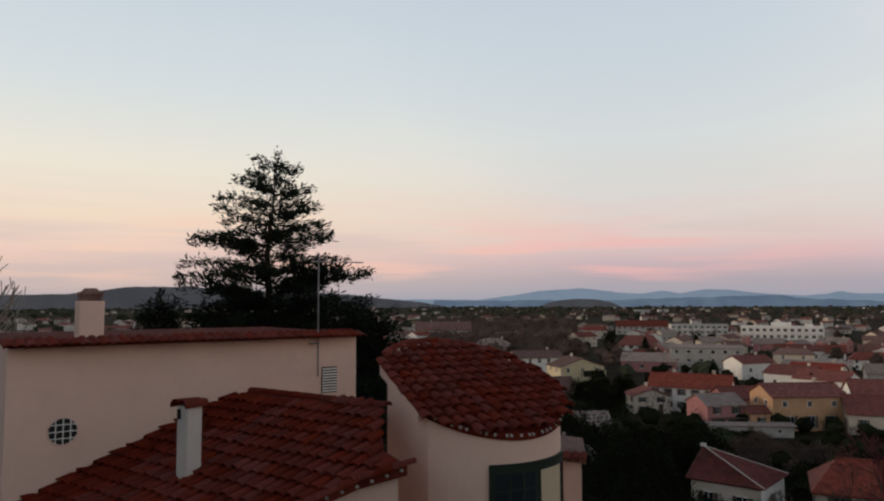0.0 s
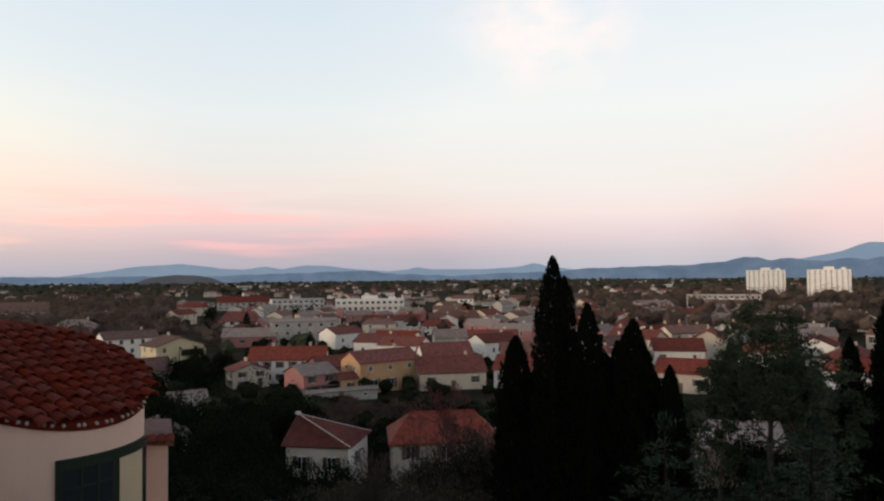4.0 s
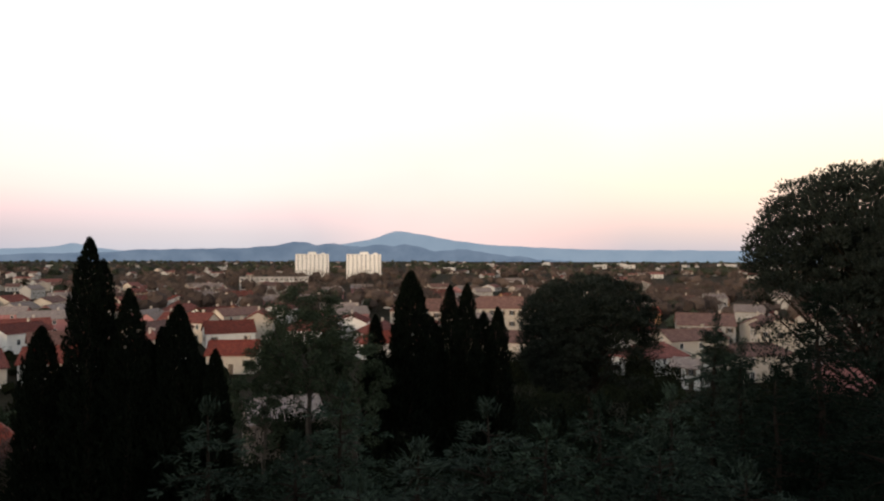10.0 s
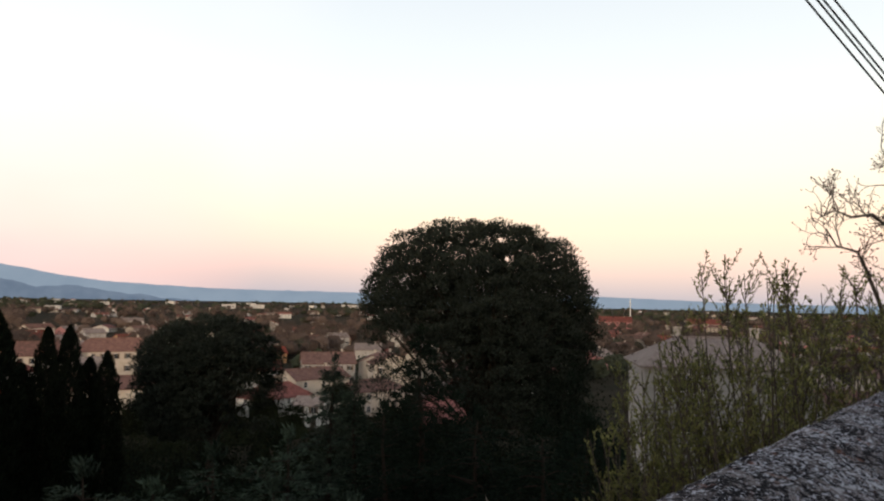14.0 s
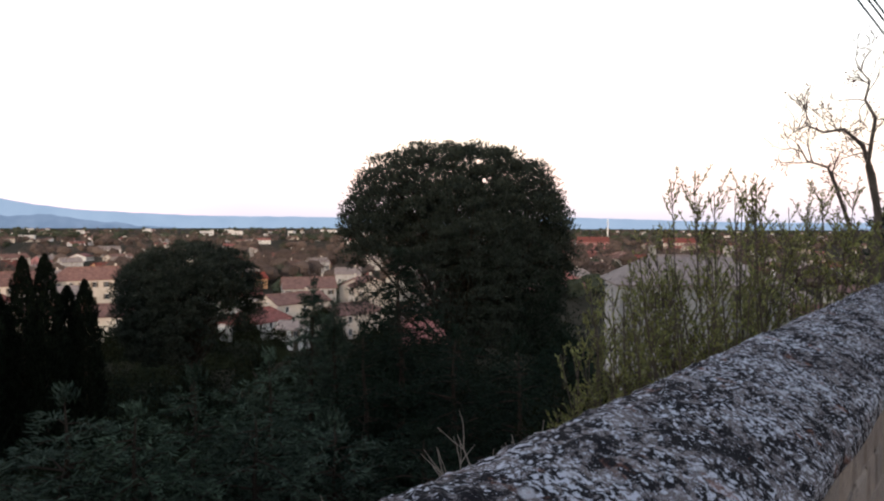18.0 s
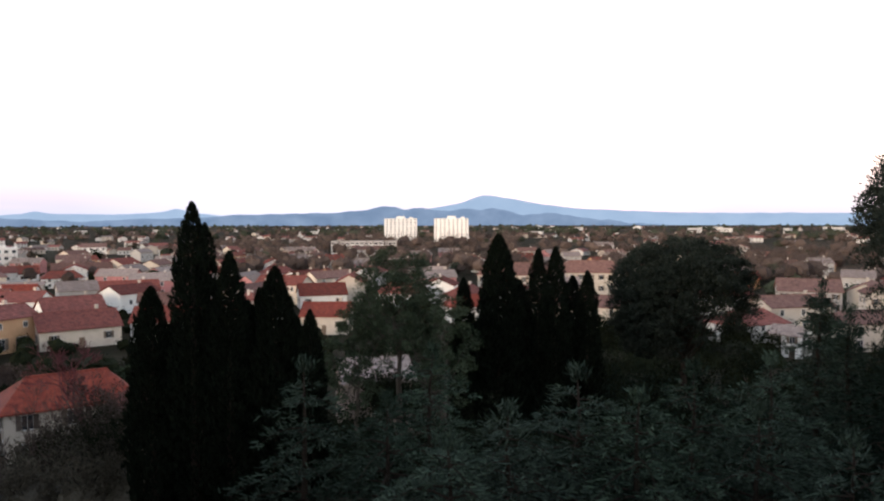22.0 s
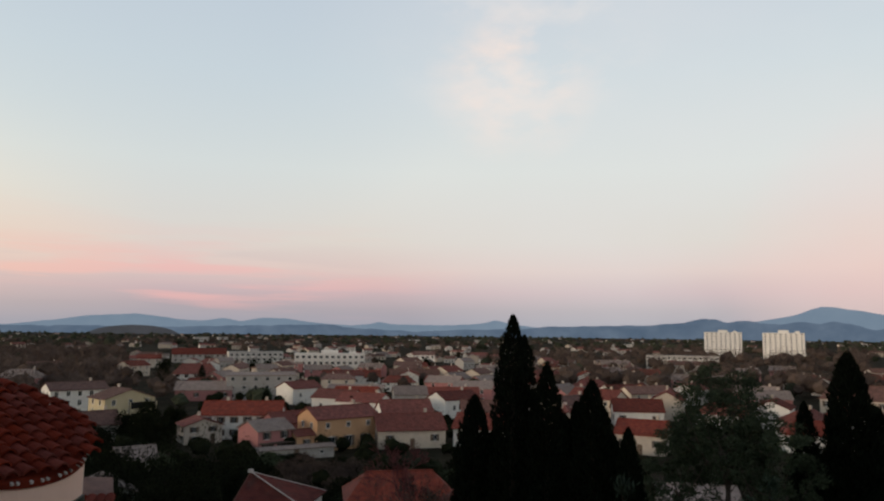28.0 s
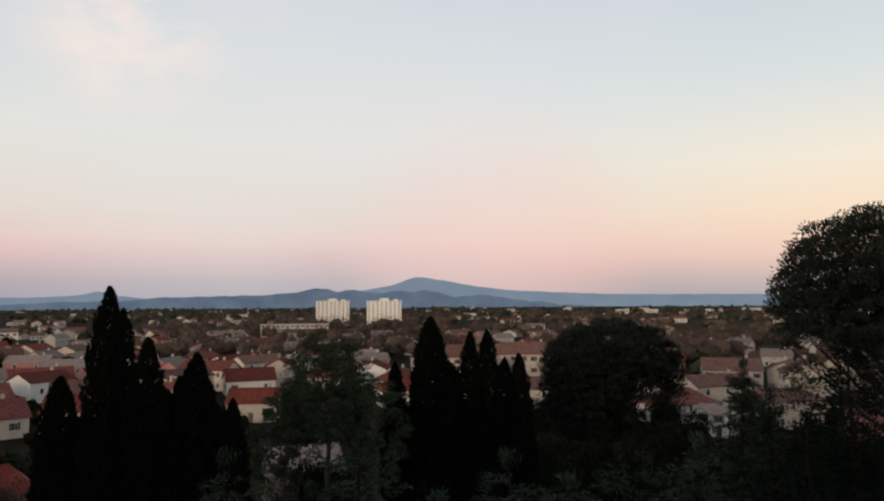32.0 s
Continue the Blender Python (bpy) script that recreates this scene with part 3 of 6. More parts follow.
def lay_tiles(parent, inside, origin, across, down, ncols, nrows, col, row, limit, seed):
    """Rows of cover tiles down a slope; inside(x, y) tells what part of the plan is roofed. Past limit they become one mesh."""
    rs = random.Random(seed)
    one = tile_mesh("tile", M["tile_near"], row * 1.13, col * 0.34, col * 0.49, 0.028)
    normal = across.cross(-down).normalized()
    spots = []
    for i in range(ncols):
        for j in range(nrows):
            p = origin + across * (col * i) + down * (row * j)
            e = p + down * (row * 0.95)
            if inside(p.x, p.y) and inside(e.x, e.y):
                spots.append(p)
    spots.sort(key=lambda p: p.length)
    base = Matrix((across, -down, normal)).transposed().to_4x4()
    rest = Shape()
    src = [tuple(v.co) for v in one.vertices]
    fac = [tuple(pl.vertices) for pl in one.polygons]
    for k, p in enumerate(spots):
        m = Matrix.Translation(p + normal * (0.008 + rs.uniform(0, 0.012)) + down * rs.uniform(-0.02, 0.02)) @ base @ Euler((radians(-6.0 + rs.uniform(-2, 2)), 0, radians(rs.uniform(-3, 3)))).to_matrix().to_4x4()
        if k < limit:
            piece("tile", one, parent, m)
        else:
            rest.add([m @ Vector(c) for c in src], fac)
    if rest.v:
        tagged(piece("tile_field", rest.mesh("tile_field", M["tile_near"]), parent), kind="stuff")


# ---- the villa below the terrace ----
TC = Vector((-10.58, 6.19))


def turret_z(x, y):
    return -0.80 - 0.40 * (x + 11.93) - 0.03 * (y - 5.8)


def arc_plan(r, ymin, n=56):
    pts = []
    for k in range(n):
        q = 2 * math.pi * k / n
        x, y = TC.x + r * math.cos(q), TC.y + r * math.sin(q)
        pts.append((x, max(y, ymin)))
    return pts


def build_villa():
    villa = thing("villa", pose(0, 0, 0), "pink-rendered hillside villa with a rounded turret and clay tile roofs", "house")
    # --- turret
    wall = Shape().prism(arc_plan(1.43, 4.97), -8.2, lambda x, y: turret_z(x, y) - 0.10)
    piece("turret_wall", wall.mesh("turret_wall", M["render_pink"], False), villa, label="curved pink-white rendered turret wall")
    deck = Shape().prism(arc_plan(1.46, 4.90), lambda x, y: turret_z(x, y) - 0.095, lambda x, y: turret_z(x, y) - 0.02)
    roof = piece("turret_roof", deck.mesh("turret_roof", M["tile_near"]), villa, label="tilted round roof of red canal tiles")
    rake = Shape().prism([(-11.35, 4.84), (-9.88, 4.84), (-9.88, 4.93), (-11.35, 4.93)], lambda x, y: turret_z(x, y) - 0.19, lambda x, y: turret_z(x, y) - 0.01)
    piece("rake_board", rake.mesh("rake_board", M["render_pink"]), villa, label="white mortar rake edge")
    down = Vector((1, 0, -0.40)).normalized()
    across = Vector((0, 1, 0))
    col, row = 0.212, 0.250

    def within(x, y):
        return (x - TC.x) ** 2 + (y - TC.y) ** 2 < 1.60 ** 2 and y > 4.84

    o = Vector((TC.x - 1.62, TC.y - 1.30, 0))
    o.z = turret_z(o.x, o.y)
    o.z -= 0.03
    lay_tiles(roof, within, o, across, down, 16, 15, col, row, 300, 2)
    # edge tiles round the back of the rim
    rim = tile_mesh("rim_tile", M["tile_near"], 0.26, 0.068, 0.078)
    for k in range(34):
        q = 2 * math.pi * k / 40 + 0.55
        x, y = TC.x + 1.53 * math.cos(q), TC.y + 1.53 * math.sin(q)
        if y < 4.9 or x > -10.0:
            continue
        t = Vector((-math.sin(q), math.cos(q), 0))
        t.z = -0.40 * t.x
        t.normalize()
        nn = Vector((0.37, 0, 0.93))
        m = Matrix((nn.cross(t).normalized() * -1, t, nn)).transposed().to_4x4()
        piece("rim_tile", rim, roof, Matrix.Translation((x, y, turret_z(x, y) + 0.02)) @ m)
    # mortar plugs under the eave tiles
    plug = Shape().box(-0.026, -0.022, -0.032, 0.026, 0.022, 0.0, 0.01).mesh("mortar_plug", M["grey"])
    for k in range(22):
        q = radians(-58 + 5.2 * k + 1.4 * math.sin(k * 2.3))
        x, y = TC.x + 1.455 * math.cos(q), TC.y + 1.48 * math.sin(q)
        if y > 4.95:
            piece("mortar_plug", plug, roof, Matrix.Translation((x, y, turret_z(x, y) - 0.01)) @ Euler((0, radians(20), q)).to_matrix().to_4x4())
    # curved window with green frame and a drawn blind
    a0, a1, zt, zb = radians(-21), radians(46), -2.36, -3.6
    win = piece("turret_window", bent_panel(a0, a1, zb, zt, 1.435, 1.475, "turret_window", M["green_paint"]), villa, label="dark green curved window frame")
    for u0, u1, mat, nm in ((0.05, 0.44, "glass", "pane"), (0.51, 0.84, "blind", "blind"), (0.88, 0.975, "glass", "pane")):
        piece(nm, bent_panel(a0 + (a1 - a0) * u0, a0 + (a1 - a0) * u1, zb + 0.1, zt - 0.14, 1.476, 1.482, nm, M[mat]), win)
    for u in (0.17, 0.30):
        piece("glazing_bar", bent_panel(a0 + (a1 - a0) * u, a0 + (a1 - a0) * (u + 0.02), zb + 0.1, zt - 0.14, 1.476, 1.492, "glazing_bar", M["green_paint"]), win)
    for zz in (-2.75, -3.05):
        piece("glazing_bar", bent_panel(a0 + 0.05, a0 + (a1 - a0) * 0.44, zz, zz + 0.025, 1.476, 1.491, "glazing_bar", M["green_paint"]), win)
    # --- tall block with its coping of tiles
    A, B = Vector((-13.37, -0.64)), Vector((-14.28, 5.53))
    u = (B - A).normalized()
    nn = Vector((u.y, -u.x))         # towards the terrace
    back = nn * -5.0
    poly = [A, A + back, B + back, B]
    poly = [(p.x, p.y) for p in reversed(poly)]
    piece("block_wall", Shape().prism(poly, -9, -0.70).mesh("block_wall", M["render_pink"]), villa, label="plain pink rendered upper wall")
    cap = Shape().prism([(p[0] + nn.x * 0.06, p[1] + nn.y * 0.06) for p in poly], -0.70, lambda x, y: -0.62)
    capo = piece("wall_cap", cap.mesh("wall_cap", M["tile_near"]), villa)
    ct = tile_mesh("coping_tile", M["tile_near"], 0.30, 0.075, 0.09)
    n = int((B - A).length / 0.155)
    for k in range(n + 1):
        q = A + u * (k * 0.155)
        for r, lift in ((-0.20, 0.03), (0.10, 0.0)):
            p = q + nn * (r - 0.02)
            m = Matrix(((u.x, u.y, 0), (-nn.x, -nn.y, 0.0), (0, 0, 1))).transposed().to_4x4()
            piece("coping_tile", ct, capo, Matrix.Translation((p.x, p.y, -0.62 + lift)) @ m @ Euler((radians(14), 0, 0)).to_matrix().to_4x4())
    rw, turn = 0.22, math.atan2(u.y, u.x)

    def on_wall(s, z, out=0.0):
        p = A + u * s + nn * out
        return Matrix.Translation((p.x, p.y, z)) @ Euler((0, 0, turn)).to_matrix().to_4x4()

    # round window with bars: local x along the wall, -y outwards
    ring = Shape()
    pts = [(rw * math.cos(q), 0, rw * math.sin(q)) for q in np.linspace(0, 2 * math.pi, 33)]
    ring.tube(pts, [0.013] * 33, 6, False)
    rwin = piece("round_window", ring.mesh("round_window", M["render_pink"], True), villa, on_wall(0.82, -2.07, 0.012), "small round window with white bars")
    disc = Shape()
    disc.add([(rw * math.cos(q), s, rw * math.sin(q)) for s in (-0.004, 0.02) for q in np.linspace(0, 2 * math.pi, 28, endpoint=False)],
             [tuple(range(28)), tuple(range(55, 27, -1))] + [(k, (k + 1) % 28, 28 + (k + 1) % 28, 28 + k) for k in range(28)])
    piece("pane", disc.mesh("pane", M["dark"]), rwin)
    for o in (-0.11, 0.0, 0.11):
        h = math.sqrt(rw * rw - o * o)
        piece("bar", Shape().box(o - 0.007, -0.03, -h, o + 0.007, -0.008, h).mesh("bar", M["white"]), rwin)
        piece("bar", Shape().box(-h, -0.034, o - 0.007, h, -0.012, o + 0.007).mesh("bar", M["white"]), rwin)
    lw = piece("louvred_window", Shape().box(-0.17, -0.012, -0.26, 0.17, 0.02, 0.26).mesh("louvred_window", M["dark"]), villa, on_wall(5.62, -1.55, 0.0), "small louvred window")
    for k in range(9):
        piece("slat", Shape().box(-0.16, -0.035, -0.235 + k * 0.055, 0.16, -0.012, -0.205 + k * 0.055).mesh("slat", M["white"]), lw)
    # chimney on the tall block
    ch = piece("chimney", Shape().box(-0.22, -0.22, -0.8, 0.22, 0.22, 0.10, 0.02).mesh("chimney", M["render_pink"]), villa, pose(-15.2, 0.55, -0.05, 0, 0, 8), "rendered chimney with a dark cowl")
    piece("cowl", Shape().box(-0.19, -0.19, 0.10, 0.19, 0.19, 0.24, 0.04).box(-0.21, -0.21, 0.21, 0.21, 0.21, 0.27, 0.02).box(-0.15, -0.15, 0.27, 0.15, 0.15, 0.34, 0.06).mesh("cowl", M["tile_brown"]), ch)
    # --- lower tiled roof
    C0 = Vector((-10.95, 4.69))

    def low_z(x, y):
        return -1.59 - 0.187 * (x + 10.95) + 0.396 * (y - 4.69)

    plan = [(-14.25, 3.07), (-13.65, -1.6), (-10.7, -1.6), (-9.25, 3.08), (-9.15, 3.67), (-8.85, 4.33), (-9.52, 4.22), (-10.95, 4.69)]

    def in_plan(x, y):
        hit = False
        for (x0, y0), (x1, y1) in zip(plan, plan[1:] + plan[:1]):
            if (y0 > y) != (y1 > y) and x < (x1 - x0) * (y - y0) / (y1 - y0) + x0:
                hit = not hit
        return hit

    deck_plan = [(-13.86, 3.25), (-13.25, -1.6), (-10.85, -1.6), (-9.36, 3.09), (-9.27, 3.66), (-8.98, 4.25), (-9.57, 4.17), (-10.95, 4.65)]
    low = piece("lower_roof", Shape().prism(deck_plan, lambda x, y: low_z(x, y) - 0.16, lambda x, y: low_z(x, y) - 0.02).mesh("lower_roof", M["tile_near"]), villa, label="wide slope of dark red canal tiles")
    across = Vector((2.95, 1.39, 0)).normalized()
    dn = Vector((0.427, -0.904, 0))
    dn.z = -0.187 * dn.x + 0.396 * dn.y
    dn.normalize()
    o = Vector((-14.25, 3.14, 0)) - across * 5.0
    o.z = low_z(o.x, o.y)
    o = o + dn * 0.02
    lay_tiles(low, in_plan, o, across, dn, 56, 25, 0.212, 0.272, 300, 5)
    ridge = tile_mesh("ridge_tile", M["tile_near"], 0.36, 0.085, 0.10)
    for k in range(11):
        p = Vector((-13.85, 3.28, -1.64)).lerp(Vector((-10.95, 4.66, -1.64)), k / 10.5)
        m = Matrix((Vector((0.427, -0.904, 0)), -across, Vector((0, 0, 1)))).transposed().to_4x4()
        piece("ridge_tile", ridge, low, Matrix.Translation(p) @ m)
    # mortar plugs along the open edge
    verge = tile_mesh("verge_tile", M["tile_near"], 0.32, 0.075, 0.092, 0.026)
    for p0, p1, count in (((-8.86, 4.33), (-9.16, 3.67), 3), ((-9.16, 3.67), (-9.26, 3.08), 2), ((-9.26, 3.08), (-10.72, -1.6), 18)):
        for k in range(count):
            q, q2 = Vector(p0).lerp(Vector(p1), k / count), Vector(p0).lerp(Vector(p1), (k + 1) / count)
            a3, b3 = Vector((q.x, q.y, low_z(q.x, q.y) + 0.03)), Vector((q2.x, q2.y, low_z(q2.x, q2.y) + 0.03))
            back_ = (a3 - b3).normalized()
            side_ = back_.cross(Vector((0, 0, 1))).normalized()
            piece("verge_tile", verge, low, Matrix.Translation(a3) @ Matrix((side_, back_, side_.cross(back_))).transposed().to_4x4())
    e0, e1 = Vector((-8.99, 4.16)), Vector((-10.75, -1.2))
    for k in range(30):
        q = e0.lerp(e1, k / 29)
        piece("mortar_plug", plug, low, Matrix.Translation((q.x + 0.02, q.y, low_z(q.x, q.y) - 0.03)) @ Euler((0, 0, radians(-15))).to_matrix().to_4x4())
    body = [(-13.9, 3.0), (-13.3, -1.5), (-10.95, -1.5), (-9.5, 3.1), (-9.4, 3.66), (-9.12, 4.18), (-9.62, 4.12), (-10.95, 4.6)]
    piece("lower_wall", Shape().prism(body, -9, lambda x, y: low_z(x, y) - 0.17).mesh("lower_wall", M["render_pink"]), villa)
    # small chimney standing in the tiles
    c = piece("roof_chimney", Shape().box(-0.13, -0.13, -0.75, 0.13, 0.13, 0.60, 0.015).mesh("roof_chimney", M["mortar"]), villa, pose(-11.55, 1.85, -2.12, 0, 0, 28), "white rendered roof chimney capped with two tiles")
    piece("flue_opening", Shape().box(-0.136, -0.08, 0.40, -0.125, 0.07, 0.55).mesh("flue_opening", M["dark"]), c)
    piece("flue_opening", Shape().box(-0.12, -0.136, 0.40, -0.03, -0.125, 0.55).mesh("flue_opening", M["dark"]), c)
    capt = tile_mesh("cap_tile", M["tile_near"], 0.42, 0.085, 0.105)
    for o2, tilt in ((-0.09, -24), (0.09, 24)):
        piece("cap_tile", capt, c, pose(o2, 0.21, 0.62, 0, tilt, 0))
    # small wing behind the turret
    w2 = piece("side_wing", Shape().prism([(-11.6, 8.6), (-10.6, 8.0), (-10.35, 8.25), (-11.3, 8.95)], -8.5, -2.78).mesh("side_wing", M["render_pink"]), villa, label="low rendered side wing")
    st = Shape().prism([(-11.7, 8.55), (-10.58, 7.85), (-10.2, 8.24), (-11.3, 9.05)], lambda x, y: -2.76 - 0.12 * (x + 10.6), lambda x, y: -2.69 - 0.12 * (x + 10.6))
    wr = piece("wing_roof", st.mesh("wing_roof", M["tile_brown"]), villa)
    ee = tile_mesh("eave_tile", M["tile_near"], 0.3, 0.07, 0.08)
    for k in range(4):
        q = Vector((-10.58, 7.85)).lerp(Vector((-10.2, 8.24)), (k + 0.5) / 4)
        piece("eave_tile", ee, wr, Matrix.Translation((q.x - 0.10, q.y + 0.10, -2.67)) @ Euler((radians(12), 0, radians(45))).to_matrix().to_4x4())
    # aerial clamped to the wall
    aer = thing("tv_aerial", pose(-14.05, 4.62, 0), "thin rusty television aerial clamped to the villa wall", "aerial")
    piece("mast", Shape().tube([(0.05, 0, -1.45), (0.05, 0, 0.95)], [0.018, 0.014], 6).mesh("mast", M["metal"]), aer)
    piece("boom", Shape().tube([(0.05, -0.15, 0.83), (0.05, 0.95, 0.83)], [0.012, 0.012], 5).mesh("boom", M["metal"]), aer)
    piece("bracket", Shape().box(-0.10, -0.02, -0.82, 0.07, 0.02, -0.78).box(-0.06, -0.16, -0.82, 0.04, 0.02, -0.80).mesh("bracket", M["metal"]), aer)
    for k in range(9):
        s = -0.1 + k * 0.12
        piece("element", Shape().tube([(-0.22 + k * 0.01, s, 0.83), (0.30 - k * 0.01, s, 0.83)], [0.005, 0.005], 4).mesh("element", M["metal"]), aer)


def bent_panel(a0, a1, z0, z1, r0, r1, name, mat, n=14):
    v, f = [], []
    for k in range(n + 1):
        q = a0 + (a1 - a0) * k / n
        for r in (r0, r1):
            for z in (z0, z1):
                v.append((TC.x + r * math.sin(q + math.pi / 2 - 0.0), TC.y + r * -math.cos(q + math.pi / 2), z))
    for k in range(n):
        a, b = 4 * k, 4 * k + 4
        f += [(a + 2, b + 2, b + 3, a + 3), (b, a, a + 1, b + 1), (a + 1, a + 3, b + 3, b + 1), (a, b, b + 2, a + 2)]
    f += [(0, 2, 3, 1), (4 * n, 4 * n + 1, 4 * n + 3, 4 * n + 2)]
    return mesh_of(name, v, f, mat)


build_villa()


# ---- houses of the town ----
SHARED = {}


def shared(key, make):
    if key not in SHARED:
        SHARED[key] = make()
    return SHARED[key]


def window_unit(w, h, style):
    """Frame, pane and leaves, -y outwards, the origin in the middle of the opening."""
    def frame_mesh():
        s = Shape()
        t = 0.09
        s.box(-w / 2 - t, -0.05, -h / 2 - t, -w / 2, 0.02, h / 2 + t).box(w / 2, -0.05, -h / 2 - t, w / 2 + t, 0.02, h / 2 + t)
        s.box(-w / 2, -0.05, h / 2, w / 2, 0.02, h / 2 + t).box(-w / 2, -0.09, -h / 2 - t, w / 2, 0.02, -h / 2)
        s.box(-0.03, -0.035, -h / 2, 0.03, 0.02, h / 2)
        return s.mesh("window", M["white"])
    return (shared(("frame", w, h), frame_mesh),
            shared(("pane", w, h), lambda: Shape().box(-w / 2, -0.02, -h / 2, w / 2, 0.01, h / 2).mesh("pane", M["glass"])),
            shared(("shutter", w, h), lambda: Shape().box(-w / 4, -0.09, -h / 2 - 0.04, w / 4, -0.055, h / 2 + 0.04).mesh("shutter", M["shutter"])))


def add_window(house, x, y, z, w, h, turn=0.0, style=""):
    fr, pa, sh = window_unit(w, h, style)
    win = piece("window", fr, house, pose(x, y, z, 0, 0, turn))
    piece("pane", pa, win)
    if "s" in style:
        piece("shutter", sh, win, pose(-w * 0.78, 0, 0))
        piece("shutter", sh, win, pose(w * 0.78, 0, 0))
    return win


def gable_roof(w, d, h, rh, over, hip, material, along=True):
    """Ribbed tile roof with thickness. along: the ridge runs along x. hip: how far its ends are drawn in."""
    s = Shape()
    W, D = (w, d) if along else (d, w)
    x0, x1, y0 = -W / 2 - over, W / 2 + over, D / 2 + over
    drop = over * rh / (D / 2)
    n = max(6, int((x1 - x0) / 0.55))
    for side in (-1, 1):
        top, bot = [], []
        for k in range(n + 1):
            for rib in (0, 1):
                f0 = (k + (0.0 if rib == 0 else 0.45)) / n
                if f0 > 1:
                    continue
                x = x0 + (x1 - x0) * f0
                up = 0.07 if rib == 0 else 0.0
                xr = min(max(x, x0 + hip), x1 - hip)
                yr = 0.0
                if hip and (x < x0 + hip or x > x1 - hip):
                    e = (x - x0) / hip if x < x0 + hip else (x1 - x) / hip
                    yr, zr, xr = (1 - e) * y0, (rh + drop) * e - drop, x
                else:
                    zr = rh
                top.append((xr, side * yr, h + zr + up))
                bot.append((x, side * y0, h - drop + up))
        m = len(top)
        v = top + bot + [(a, b, c - 0.16) for a, b, c in top] + [(a, b, c - 0.16) for a, b, c in bot]
        f = []
        for k in range(m - 1):
            q = [(k, k + 1, m + k + 1, m + k), (2 * m + k + 1, 2 * m + k, 3 * m + k, 3 * m + k + 1), (m + k, m + k + 1, 3 * m + k + 1, 3 * m + k)]
            f += q if side > 0 else [tuple(reversed(z)) for z in q]
        f += [(0, m, 3 * m, 2 * m), (m - 1, 3 * m - 1, 4 * m - 1, 2 * m - 1)]
        s.add(v, f)
    if hip:
        for e in (-1, 1):
            xe = x1 if e > 0 else x0
            xi = xe - e * hip
            v = [(xe, -y0, h - drop), (xe, y0, h - drop), (xi, 0, h + rh)]
            v += [(a, b, c - 0.12) for a, b, c in v]
            s.add(v, [(0, 1, 2), (5, 4, 3), (0, 3, 4, 1)] if e > 0 else [(2, 1, 0), (3, 4, 5), (1, 4, 3, 0)])
    s.tube([(x0 + hip, 0, h + rh + 0.02), (x1 - hip, 0, h + rh + 0.02)], [0.14, 0.14], 6)
    if not along:
        s.v = [(-y, x, z) for x, y, z in s.v]
    return s.mesh("roof", material)


def body_mesh(w, d, h, rh, hip, material, along=True):
    s = Shape().box(-w / 2, -d / 2, -2.5, w / 2, d / 2, h)
    if not hip and rh > 0.3:
        if along:
            for e in (-1, 1):
                x = e * w / 2
                v = [(x - e * 0.25, -d / 2, h), (x - e * 0.25, d / 2, h), (x - e * 0.25, 0, h + rh - 0.1), (x, -d / 2, h), (x, d / 2, h), (x, 0, h + rh - 0.1)]
                s.add(v, [(0, 1, 2), (5, 4, 3), (0, 2, 5, 3), (1, 4, 5, 2)])
        else:
            for e in (-1, 1):
                y = e * d / 2
                v = [(-w / 2, y - e * 0.25, h), (w / 2, y - e * 0.25, h), (0, y - e * 0.25, h + rh - 0.1), (-w / 2, y, h), (w / 2, y, h), (0, y, h + rh - 0.1)]
                s.add(v, [(0, 1, 2), (5, 4, 3), (0, 2, 5, 3), (1, 4, 5, 2)])
    return s.mesh("wall", material)


def house(x, y, w, d, h, rh, turn, wall, tile, label, rows=2, cols=3, hip=0.0, along=True, style="s", win=(0.9, 1.3), chimneys=1, door=True, z=None, group="houses of the town", name="house", side=True, bare_rows=()):
    """A house whose front (-y) looks back at the hill; turn is added to that."""
    face = math.degrees(math.atan2(-x, y))
    gz = ground_z(x, y) if z is None else z
    ob = thing(name, pose(x, y, gz, 0, 0, face + turn), label, "house", group)
    piece("wall", body_mesh(w, d, h, rh, hip, M[wall], along), ob)
    piece("roof", gable_roof(w, d, h, rh, 0.4, hip, M[tile], along), ob)
    storey = h / rows
    for r in range(rows):
        for c in range(0 if r in bare_rows else cols):
            xx = -w / 2 + w * (c + 0.5) / cols
            if door and r == 0 and c == cols // 2:
                dm = shared(("door",), lambda: Shape().box(-0.5, -0.06, 0, 0.5, 0.02, 2.1, 0.01).mesh("door", M["shutter"]))
                piece("door", dm, ob, pose(xx, -d / 2 - 0.005, 0.0))
                continue
            add_window(ob, xx, -d / 2 - 0.005, storey * r + storey * 0.55, win[0], min(win[1], storey * 0.55), 0, style)
        if side:
            for e in (-1, 1):
                for o in (-0.22, 0.22):
                    add_window(ob, e * (w / 2 + 0.005), d * o, storey * r + storey * 0.55, win[0], min(win[1], storey * 0.55), 90 * e, style)
    for k in range(chimneys):
        cm = shared(("chimney",), lambda: Shape().box(-0.3, -0.25, -1.2, 0.3, 0.25, 0.8, 0.03).box(-0.36, -0.31, 0.8, 0.36, 0.31, 0.9, 0.02).mesh("chimney", M["cream"]))
        piece("chimney", cm, ob, pose(w * (0.28 - 0.5 * k), d * 0.08, h + rh) if along else pose(0.2, d * (0.28 - 0.5 * k), h + rh))
    return ob


